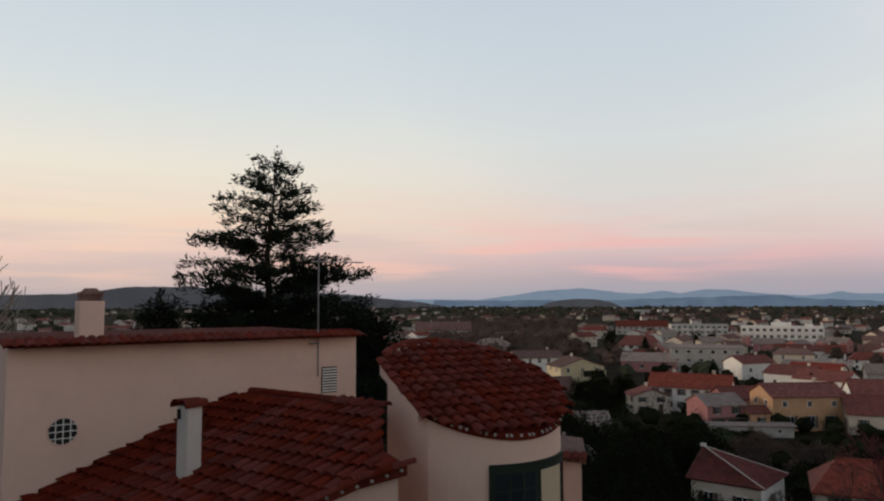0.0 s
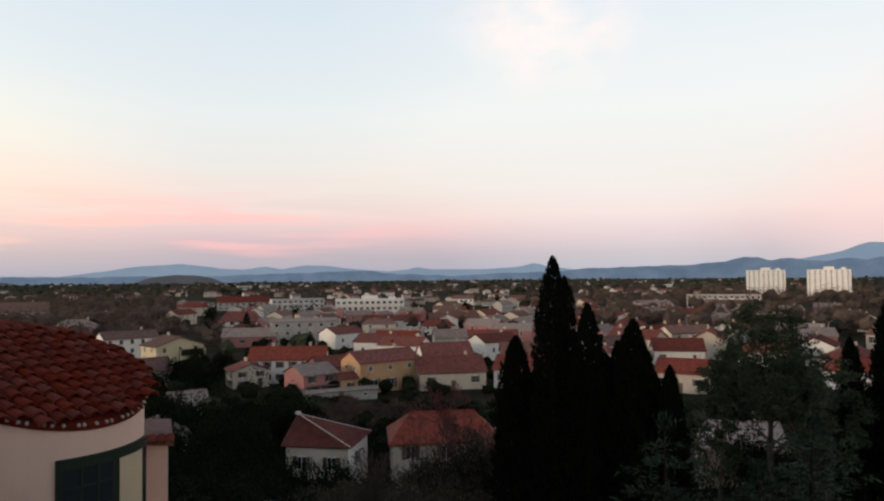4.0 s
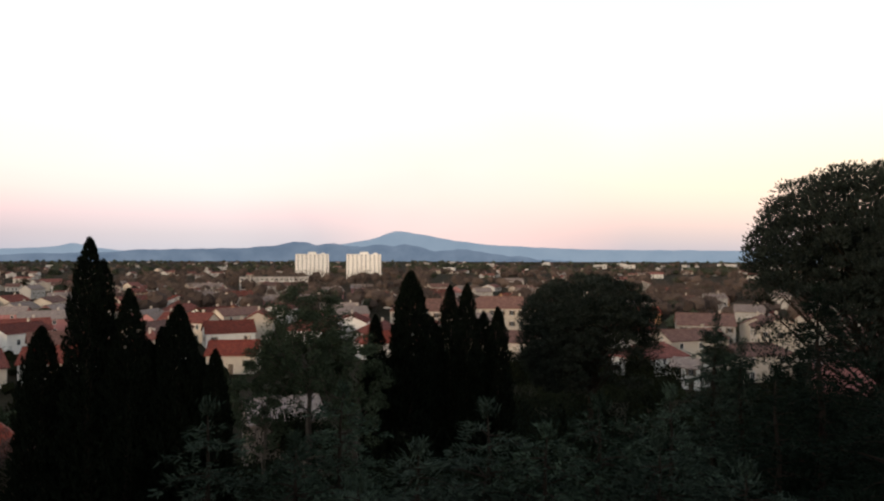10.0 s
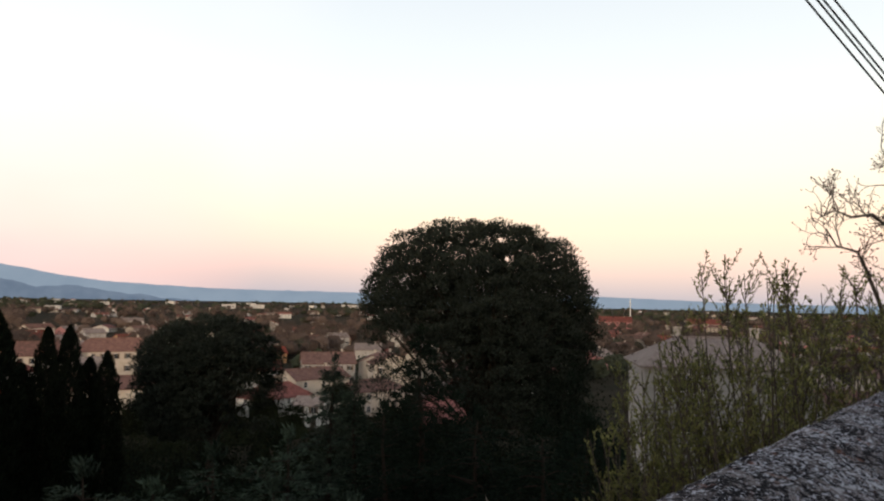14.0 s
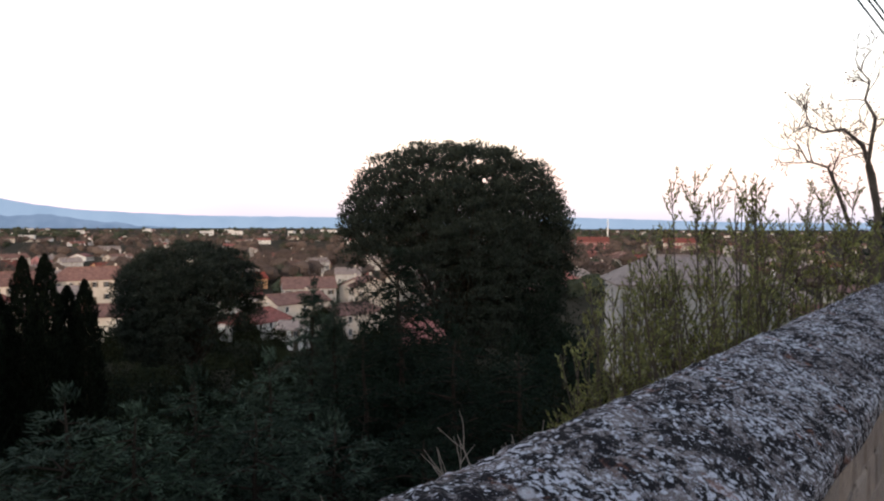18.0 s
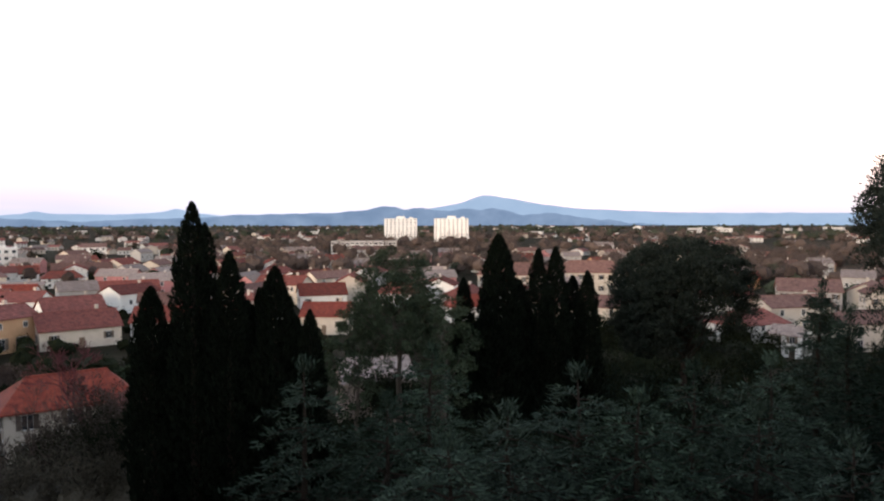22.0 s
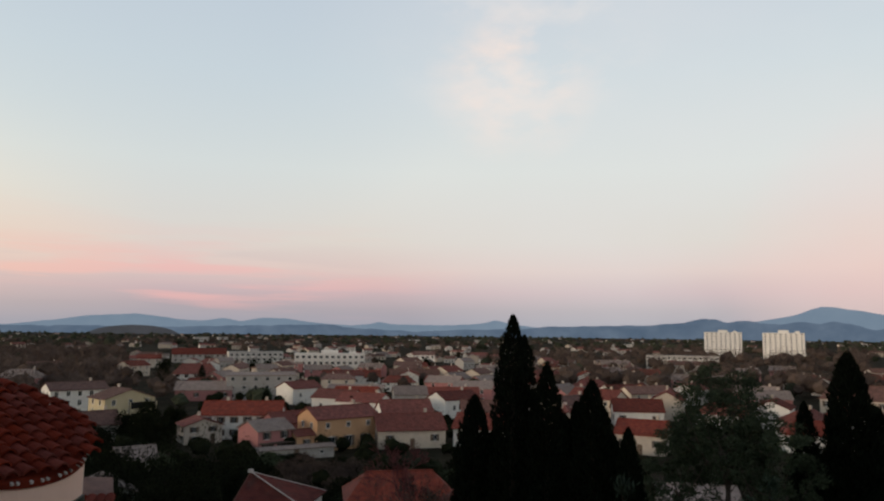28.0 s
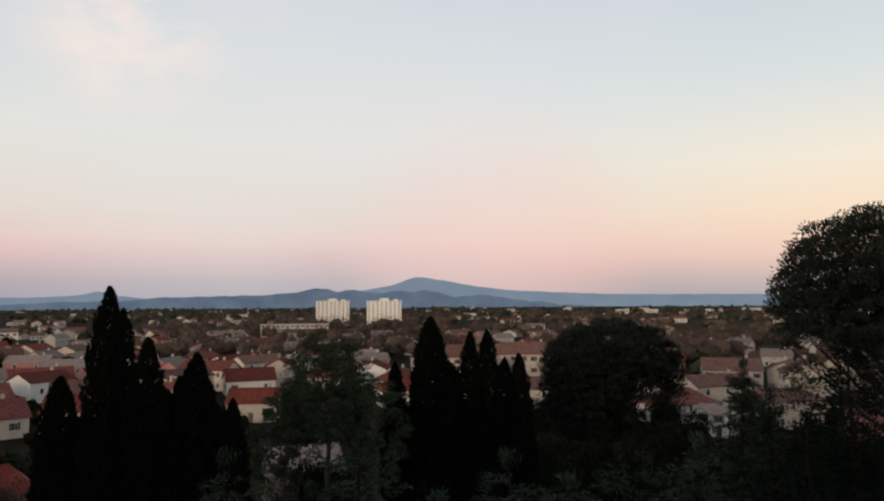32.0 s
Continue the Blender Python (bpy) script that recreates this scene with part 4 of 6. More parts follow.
def named_houses():
    H = house
    ochre = H(-93.1, 127.3, 14.7, 8.4, 6.6, 2.0, 31, "ochre", "tile_red", "ochre two-storey house with dark shutters and red roof", 2, 3, chimneys=1, door=False, style="", win=(0.8, 1.0), bare_rows=(0,))
    for xx in (-3.9, 0.2, 4.3):
        add_window(ochre, xx, -4.205, 1.75, 1.3, 2.1, 0, "s")
    H(-95.2, 117.9, 4.4, 4.0, 3.6, 0.9, 31, "ochre", "tile_red", "low ochre annex against the ochre house", 1, 1, door=False, chimneys=0, side=False)
    rose = H(-101.0, 113.6, 7.8, 8, 4.9, 1.6, 30, "pink", "tile_grey", "deep pink house with a grey tile roof and porch", 2, 2, chimneys=0, door=False, side=False, bare_rows=(0,))
    piece("porch", Shape().box(-3.6, -5.9, 2.35, 3.6, -4.0, 2.5, 0.02).box(-3.5, -5.85, 0, -3.3, -5.65, 2.35).box(3.3, -5.85, 0, 3.5, -5.65, 2.35).box(-0.1, -5.85, 0, 0.1, -5.65, 2.35).mesh("porch", M["shutter"]), rose, label="dark timber porch")
    # flat dark panels on the wall stand in for the porch's shade
    piece("garage_door", Shape().box(-3.0, -4.06, 0, -0.4, -3.98, 2.2).box(0.4, -4.06, 0, 3.0, -3.98, 2.2).mesh("garage_door", M["dark"]), rose, label="dark panels painted as the shade under the porch")
    H(-107.0, 126.5, 8, 8, 4.6, 2.0, 28, "pink", "tile_red", "deep red rendered house behind the porch", 2, 2, chimneys=0)
    H(-120, 127.5, 17.5, 9, 5.6, 2.5, -9, "white", "tile_red", "long white house under a red tile roof", 2, 6, chimneys=2)
    H(-122.5, 116.5, 8, 7, 4.0, 1.4, 14, "cream", "tile_red", "cream cottage with a small gable", 2, 2, along=False)
    H(-91.5, 111.0, 15, 4, 2.1, 0.25, 18, "grey", "tile_grey", "low pale shed with a nearly flat roof", 1, 3, chimneys=0, side=False, style="", win=(0.7, 0.7))
    H(-41.2, 67.8, 11.2, 8, 5.3, 2.2, 6, "cream", "tile_red", "cream house with an orange-red tile roof", 2, 3, chimneys=0, hip=2.4)
    H(-30.6, 61.8, 3.6, 7, 4.2, 1.2, 14, "cream", "tile_red", "narrow cream wing with a gable end", 2, 1, along=False, chimneys=0)
    H(-12.0, 75, 7, 7, 6.0, 1.6, 10, "rubble", "tile_grey", "brownish stone house glimpsed between the oaks", 1, 1, door=False, side=False)
    H(-81.5, 137, 14.5, 10, 4.0, 2.8, 12, "cream", "tile_red", "cream house with a broad red roof", 1, 3)
    H(-97, 161, 13, 9, 4.6, 2.6, 14, "white", "tile_red", "white house under a red tile roof", 2, 4)
    H(-66, 146, 14, 9, 4.2, 2.6, -12, "white", "tile_red", "white house with a wide red roof", 1, 4)
    H(-77, 172, 16, 9, 4.6, 2.6, 6, "cream", "tile_brown", "cream terraced house with old tiles", 2, 4)
    H(-56, 170, 12, 9, 4.4, 2.4, 20, "white", "tile_red", "white house with a steep red gable", 2, 3, along=False)
    H(-110, 212, 18, 9, 4.2, 2.6, 6, "cream", "tile_red", "broad cream house with red tiles", 2, 4)
    H(-136, 196, 14, 9, 4.4, 2.4, -16, "white", "tile_red", "white house with an old red roof", 2, 3)
    H(-77, 59, 5.5, 7, 4.7, 1.2, 8, "white", "tile_grey", "small white house below the villa", 2, 2, along=False, chimneys=0)
    H(-103, 84, 6, 6, 3.0, 1.6, 12, "grey", "tile_grey", "grey outhouse with a faded roof", 1, 1, chimneys=0)
    H(-184, 203, 24, 12, 8.8, 0.8, 4, "grey", "tile_grey", "grey three-storey block with a shallow roof", 3, 6, style="", win=(1.1, 1.2))
    H(-196, 188, 19, 10, 4.0, 2.6, -6, "pink", "tile_grey", "pink house under a long faded roof", 1, 4)
    H(-268, 250, 20, 11, 4.5, 4.0, 0, "white", "tile_red", "white house with a red hipped roof", 2, 5, hip=5)
    H(-436, 410, 40, 14, 6.5, 4.5, 4, "grey", "tile_red", "long low hall with a red roof", 2, 9, chimneys=0)
    H(-175, 217, 10, 8, 3.8, 2.8, 20, "ochre", "tile_red", "small orange gabled house", 1, 2, along=False)
    H(-148, 213, 19, 9, 5.2, 0.8, -6, "grey", "tile_grey", "long grey house with a flat-pitched roof", 2, 5)
    H(-200, 283, 27, 10, 3.8, 3.0, 0, "white", "tile_red", "row of white houses under red tiles", 1, 7)
    H(-180, 308, 24, 10, 4.0, 3.0, 4, "cream", "tile_brown", "cream row house with brown tiles", 1, 6)
    H(-284, 502, 16, 10, 7.5, 2.5, 0, "white", "tile_brown", "tall white house far across town", 2, 4)
    H(-35, 156, 10, 9, 4.2, 2.4, -10, "cream", "tile_red", "cream cottage with fresh red tiles", 1, 3)
    H(-47, 202, 13, 9, 4.2, 2.8, 8, "white", "tile_red", "white cottage with red tiles", 1, 3)
    H(36, 249, 24, 12, 7.6, 3.6, 4, "cream", "tile_brown", "large cream mansion with a hipped brown roof", 2, 7, hip=5, win=(1.0, 1.6))
    H(10, 242, 24, 12, 7.2, 3.6, -4, "cream", "tile_brown", "long cream mansion wing with a brown roof", 2, 7, hip=3, win=(1.0, 1.6))
    yel = H(-163, 128, 13, 10, 7.0, 2.2, 24, "yellow", "tile_brown", "yellow three-storey house with a shaded balcony", 3, 3, along=False, style="")
    for zz in (0.5, 3.3):
        # solid dark box proud of the wall, painted for a recess in shade
        piece("loggia", Shape().box(-0.4, -5.22, zz + 0.9, 6.3, -4.9, zz + 2.5).mesh("loggia", M["dark"]), yel, label="dark box painted as the shade of a balcony opening")
        piece("balcony_wall", Shape().box(-0.6, -6.1, zz - 0.15, 6.5, -4.9, zz).box(-0.6, -6.1, zz, 6.5, -5.95, zz + 0.9).mesh("balcony_wall", M["yellow"]), yel)
        piece("balcony_post", Shape().box(-0.6, -6.1, zz + 0.9, -0.35, -5.9, zz + 2.65).box(6.25, -6.1, zz + 0.9, 6.5, -5.9, zz + 2.65).mesh("balcony_post", M["yellow"]), yel)
    H(-191, 134, 15, 11, 7.6, 1.8, 14, "white", "tile_brown", "white three-storey apartment house", 3, 5, style="")
    H(-140, 103, 9, 8, 4.4, 2.4, 16, "grey", "tile_brown", "grey house under a dark brown roof", 1, 2)
    H(-246, 152, 13, 10, 8.0, 2.6, -22, "pink", "tile_grey", "pale pink house with a grey hipped roof", 2, 3, hip=3)
    H(-262, 245, 20, 11, 5.0, 4.2, 0, "white", "tile_red", "white house under a steep red roof", 2, 5, hip=4)
    H(-414, 218, 36, 12, 8.0, 5.0, 0, "grey", "tile_brown", "large grey school-like house", 2, 9, chimneys=2)
    H(86, 196, 15, 10, 6.4, 2.8, 6, "grey", "tile_brown", "grey house half hidden by conifers", 2, 5)
    H(55, 132, 5.5, 6, 4.2, 1.2, -20, "white", "tile_grey", "small white house among dark conifers", 2, 2)
    H(93, 170, 11, 9, 8.0, 2.6, 12, "cream", "tile_brown", "cream gabled house behind the pine", 2, 3, along=False)
    H(575, 550, 34, 14, 8, 5, 0, "pink", "tile_red", "distant hall with red tiles", 2, 8)
    H(660, 502, 34, 14, 7, 5, 0, "cream", "tile_red", "distant low house with red tiles", 2, 8)
    H(53.5, 40.0, 13, 9, 6.5, 2.0, 14, "grey", "tile_grey", "grey stone house with faded tiles behind the shrub", 2, 2, z=-11.2, chimneys=2, hip=3.5, side=False)



def hut():
    """Cottage whose three roof slopes run up to a point over its far wall."""
    x, y = -50.65, 59.8
    gz = ground_z(x, y)
    ob = thing("house", pose(x, y, gz, 0, 0, 21.7), "grey cottage with a pointed dark red roof", "house", "houses of the town")
    hh = -17.3 - gz
    piece("wall", Shape().box(-3.3, -3.6, -2.5, 3.3, 3.6, hh - 0.02).mesh("wall", M["cream"]), ob)
    piece("side_wall", Shape().box(3.3, -3.6, -2.5, 3.34, 3.6, hh - 0.05).mesh("side_wall", M["white"]), ob, label="white side wall")
    c = [(-3.7, -3.95, hh), (3.7, -3.95, hh), (3.7, 3.95, hh), (-3.7, 3.95, hh)]
    top = (-3.15, -0.5, hh + 2.6)

    def slope(p, q, r):
        """One slope of ribs that run down from the point or the gable."""
        s, n = Shape(), 22
        p, q, r = Vector(p), Vector(q), Vector(r)
        nor = (q - p).cross(r - p).normalized()
        v, f = [], []
        for k in range(2 * n + 1):
            e = p.lerp(q, k / (2 * n)) + nor * (0.06 if k % 2 == 0 else 0.0)
            t_ = r + nor * (0.06 if k % 2 == 0 else 0.0)
            v += [e[:], e.lerp(t_, 0.97)[:], (e - nor * 0.14)[:]]
        for k in range(2 * n):
            a_, b_ = 3 * k, 3 * k + 3
            f += [(a_, b_, b_ + 1, a_ + 1), (a_ + 2, b_ + 2, b_, a_)]
        s.add(v, f)
        return s.mesh("roof", M["tile_dark"])

    piece("roof", slope(c[0], c[1], top), ob)
    piece("roof", slope(c[1], c[2], top), ob)
    piece("roof", slope(c[2], c[3], top), ob)
    piece("gable", Shape().add([c[0], c[3], top, (-3.3, -3.9, hh), (-3.3, 3.9, hh), (-2.9, -0.5, hh + 2.5)], [(0, 2, 1), (3, 4, 5), (0, 1, 4, 3)]).mesh("gable", M["grey"]), ob)
    for q, r in ((c[1], 0.058), (c[2], 0.052), (c[0], 0.035)):
        piece("hip_ridge", Shape().tube([(q[0], q[1], q[2] + 0.08), (top[0], top[1], top[2] + 0.08)], [r, r], 6).mesh("hip_ridge", M["mortar"] if r > 0.05 else M["tile_brown"]), ob, label="pale mortared hip ridge" if r > 0.05 else "")
    piece("cap", Shape().box(-0.25, -0.2, 0, 0.25, 0.2, 0.3, 0.03).mesh("cap", M["mortar"]), ob, pose(*top))
    for xx in (-1.6, 1.6):
        add_window(ob, xx, -3.605, hh - 1.7, 0.9, 1.2, 0, "s")
    add_window(ob, 3.345, -0.6, hh - 1.7, 0.9, 1.2, 90, "s")


named_houses()
hut()


def slab_block(x, y, w, d, h, floors, bays, turn, wall, label, balconies=False, penthouse=0.0, name="apartment_building"):
    face = math.degrees(math.atan2(-x, y))
    ob = thing(name, pose(x, y, ground_z(x, y), 0, 0, face + turn), label, "apartment building", "apartment buildings")
    piece("wall", Shape().box(-w / 2, -d / 2, -2, w / 2, d / 2, h).mesh("wall", M[wall]), ob)
    r = Shape().box(-w / 2 - 0.2, -d / 2 - 0.2, h, w / 2 + 0.2, d / 2 + 0.2, h + 0.5)
    if penthouse:
        r.box(-w * 0.12, -d * 0.3, h + 0.5, w * 0.12, d * 0.3, h + penthouse).box(w * 0.28, -d * 0.2, h + 0.5, w * 0.38, d * 0.2, h + penthouse * 0.7)
    piece("roof", r.mesh("roof", M["grey"] if not penthouse else M["white"]), ob)
    st = h / floors
    for f in range(floors):
        for b in range(bays):
            xx = -w / 2 + w * (b + 0.5) / bays
            add_window(ob, xx, -d / 2 - 0.005, st * (f + 0.55), (0.34 if floors > 5 else 0.5) * w / bays, st * 0.42)
            if balconies and b % 2 == 0:
                bm_ = shared(("balcony", w / bays), lambda: Shape().box(-w / bays * 0.45, -1.1, -0.1, w / bays * 0.45, 0, 0.05).box(-w / bays * 0.45, -1.1, 0.05, w / bays * 0.45, -1.0, 0.95).mesh("balcony", M["white"]))
                piece("balcony", bm_, ob, pose(xx, -d / 2, st * f + 0.15))
    return ob


slab_block(-104, 872, 39, 16, 29, 10, 8, 4, "white", "white ten-storey tower block with rows of windows", penthouse=3.2)
slab_block(-42, 886, 42, 16, 29, 10, 8, -3, "white", "second white ten-storey tower block with a roof plant room", penthouse=3.6)
slab_block(-97, 567, 52, 12, 9.5, 3, 14, 0, "grey", "long grey three-storey housing block", balconies=True)
slab_block(-354, 384, 37, 12, 10.0, 3, 10, 8, "pale", "white three-storey apartment block", balconies=True)
slab_block(-275, 365, 43, 12, 11.0, 3, 12, 2, "white", "white balconied apartment block above the roofs", balconies=True, penthouse=2.5)


def town():
    """The rest of the roofs, built from a few kinds of houses."""
    rs = random.Random(11)
    kinds = []
    walls = ["white", "cream", "cream", "grey", "pink", "white", "ochre", "cream"]
    tiles = ["tile_red", "tile_brown", "tile_brown", "tile_grey", "tile_grey", "tile_red", "tile_red", "tile_red"]
    words = {"white": "white", "cream": "cream", "grey": "grey", "pink": "pink", "ochre": "ochre"}
    tw = {"tile_red": "red", "tile_brown": "brown", "tile_grey": "faded grey"}
    for k in range(8):
        q, w = k, rs.uniform(9, 17)
        kinds.append((house(0, 3000 + 60 * k, w, rs.uniform(8, 10), rs.choice([4.0, 5.4, 6.0]), rs.uniform(1.6, 2.5), 0, walls[q], tiles[q],
                            "%s town house under a %s tile roof" % (words[walls[q]], tw[tiles[q]]), 2 - (q % 3 == 0), 2 + q % 2, hip=(3.0 if q in (2, 5) else 0.0), style="", side=False, door=False, chimneys=1), w))
    taken = [(o.location.x, o.location.y, 15) for o in bpy.data.objects if o.parent is None and ("house" in o.name or "apartment" in o.name) and o.location.y < 2900]
    n, tries, used = 0, 0, set()
    while n < 265 and tries < 24000:
        tries += 1
        az = rs.uniform(-96, 66)
        d = 150 * (520 / 150) ** rs.random()
        if az > -12 and (d < 150 or rs.random() < 0.6):
            continue
        if az < -30 and d < 205 or az < -40 and d < 235 or -62 < az < -48 and d < 420:
            continue
        x, y = at(az, d)
        gap = 11 if d < 400 else 18
        if any((x - a) ** 2 + (y - b) ** 2 < (gap / 2 + c / 2 + 2) ** 2 for a, b, c in taken):
            continue
        k = rs.randrange(8)
        src, w = kinds[k]
        m = pose(x, y, ground_z(x, y), 0, 0, -az + rs.choice([0, 18, -22, 40, 62, 90]) + rs.uniform(-9, 9))
        if k in used:
            copy_thing(src, m)
        else:
            src.matrix_basis = m
            used.add(k)
        taken.append((x, y, gap))
        n += 1


town()


def far_houses():
    """House fronts and roofs scattered over the far side of town and the plain."""
    rs = random.Random(5)
    wall_kinds = [("white", "pale"), ("cream", "cream"), ("grey", "grey")]
    roof_kinds = [("red", "tile_red"), ("brown", "tile_brown"), ("faded", "tile_grey")]
    walls, roofs, panes = [Shape() for _ in wall_kinds], [Shape() for _ in roof_kinds], Shape()
    for k in range(820):
        near = k < 480
        az = rs.uniform(-100, 72)
        d = 500 * (1150 / 500) ** rs.random() if near else 1100 * (3400 / 1100) ** rs.random()
        if -62 < az < -52 and d < 900 or az > -14 and rs.random() < 0.6 and near:
            continue
        if near and (math.hypot(d * math.sin(radians(az)) + 73, d * math.cos(radians(az)) - 720) < 190):
            continue
        x, y = at(az, d)
        w, dd, h, rh = rs.uniform(7, 17), rs.uniform(8, 12), rs.choice([3.2, 3.6, 5.4, 5.8]) if near else rs.uniform(3, 4.6), rs.uniform(1.5, 2.4)
        z = ground_z(x, y)
        q = radians(-az + rs.choice([0, 20, -25, 50, 90]) + rs.uniform(-12, 12))
        c, s = math.cos(q), math.sin(q)

        def put(shape, v, f):
            shape.add([(x + px * c - py * s, y + px * s + py * c, z + pz) for px, py, pz in v], f)

        e = Shape().box(-w / 2, -dd / 2, -2, w / 2, dd / 2, h)
        e.add([(-w / 2, -dd / 2, h), (-w / 2, dd / 2, h), (-w / 2, 0, h + rh - 0.1), (w / 2, -dd / 2, h), (w / 2, dd / 2, h), (w / 2, 0, h + rh - 0.1)], [(0, 2, 1), (3, 4, 5)])
        put(walls[rs.choice([0, 0, 1, 1, 2])], e.v, e.f)
        t_, o = 0.18, 0.5
        v = [(-w / 2 - o, -dd / 2 - o, h - 0.2), (w / 2 + o, -dd / 2 - o, h - 0.2), (w / 2 + o, dd / 2 + o, h - 0.2), (-w / 2 - o, dd / 2 + o, h - 0.2), (-w / 2 - o, 0, h + rh), (w / 2 + o, 0, h + rh)]
        v += [(a, b, g - t_) for a, b, g in v]
        put(roofs[rs.choice([0, 0, 1, 2])], v, [(0, 1, 5, 4), (2, 3, 4, 5), (7, 6, 10, 11), (9, 8, 11, 10), (0, 6, 7, 1), (2, 8, 9, 3), (4, 10, 6, 0), (3, 9, 10, 4), (1, 7, 11, 5), (5, 11, 8, 2)])
        if near:
            for xx in (-0.28, 0.05, 0.3):
                for zz in ((1.5, 4.2) if h > 5 else (1.6,)):
                    g = Shape().box(w * xx - 0.5, -dd / 2 - 0.06, zz - 0.6, w * xx + 0.5, -dd / 2 + 0.02, zz + 0.6)
                    put(panes, g.v, g.f)
    for (word, mat), sh in zip(wall_kinds, walls):
        tagged(piece("far_houses", sh.mesh("far_houses", M[mat])), "%s house walls across the far side of town" % word, "houses", kind="stuff")
    for (word, mat), sh in zip(roof_kinds, roofs):
        tagged(piece("far_roofs", sh.mesh("far_roofs", M[mat])), "%s tile roofs across the far side of town" % word, "roofs", kind="stuff")
    tagged(piece("far_windows", panes.mesh("far_windows", M["glass"])), "dark windows of the far houses", "windows", kind="stuff")


def far_sheds():
    """Pale flat-roofed sheds and blocks out on the plain."""
    rs = random.Random(17)
    s, d_ = Shape(), Shape()
    for k in range(30):
        az, dist = (rs.uniform(2, 30) if k < 18 else rs.uniform(-48, 60)), rs.uniform(1250, 2600)
        x, y = at(az, dist)
        z = ground_z(x, y)
        w, h, dd = rs.uniform(10, 30), rs.uniform(5, 10), rs.uniform(10, 20)
        q = radians(-az + rs.uniform(-20, 20))
        c, t_ = math.cos(q), math.sin(q)
        e = Shape().box(-w / 2, -dd / 2, -2, w / 2, dd / 2, h).box(-w / 2 - 0.3, -dd / 2 - 0.3, h, w / 2 + 0.3, dd / 2 + 0.3, h + 0.6)
        s.add([(x + a * c - b * t_, y + a * t_ + b * c, z + g) for a, b, g in e.v], e.f)
        for j in range(int(w / 6)):
            xx = -w / 2 + 3 + 6 * j
            e = Shape().box(xx - 1.5, -dd / 2 - 0.1, h * 0.45, xx + 1.5, -dd / 2 + 0.05, h * 0.7)
            d_.add([(x + a * c - b * t_, y + a * t_ + b * c, z + g) for a, b, g in e.v], e.f)
    tagged(piece("far_sheds", s.mesh("far_sheds", M["pale"])), "white flat-roofed sheds far out on the plain", "sheds", kind="stuff")
    tagged(piece("far_shed_windows", d_.mesh("far_shed_windows", M["glass"])), "window bands of the far sheds", "windows", kind="stuff")


far_houses()
far_sheds()


# ---- trees ----
def cypress(x, y, z0, top, width, seed, lean=0.0, label="slender black-green cypress with a pointed crown"):
    h = top - z0
    ob = thing("cypress", pose(x, y, z0), label, "tree", "cypresses")
    piece("trunk", Shape().tube([(0, 0, -0.3), (0, 0, h * 0.5), (lean * 0.5, 0, h * 0.9)], [0.16, 0.10, 0.02], 7).mesh("trunk", M["bark_dark"]), ob)
    n = 12000 if z0 > -21 else 3000
    u = rng.random(n) ** 0.85
    prof = np.clip(np.minimum(1.0, (u + 0.02) * 7) * (1 - u ** 3.6) ** 0.72, 0.015, 1)
    q = rng.random(n) * 2 * math.pi
    lump = 1 + 0.28 * np.sin(q * 3 + u * 19 + seed) * np.sin(u * 31 + seed * 2.1) + 0.10 * np.sin(q * 7 + u * 47)
    r = width / 2 * prof * lump * np.sqrt(rng.random(n) * 0.65 + 0.35)
    pos = np.stack([r * np.cos(q) + lean * u * u, r * np.sin(q), 0.25 + u * h * 0.97], 1)
    d = np.stack([np.cos(q) * 0.35, np.sin(q) * 0.35, np.ones(n)], 1) + rng.normal(size=(n, 3)) * 0.22
    size = width * (0.125 if n > 5000 else 0.17) * (0.45 + 0.55 * prof)
    v, f = leaf_quads(pos, d, size * rng.uniform(0.7, 1.5, n), size * 0.42)
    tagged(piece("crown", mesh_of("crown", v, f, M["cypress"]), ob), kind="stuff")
    return ob


def branch_leaves(tips, dirs, per, spread, length, width, flat=0.0, wild=0.75):
    """Tufts of leaves round points."""
    n = len(tips) * per
    p = np.repeat(tips, per, 0) + rng.normal(size=(n, 3)) * np.asarray(spread)
    d = np.repeat(dirs, per, 0) + rng.normal(size=(n, 3)) * wild
    return leaf_quads(p, d, length * rng.uniform(0.6, 1.4, n), width, flat)


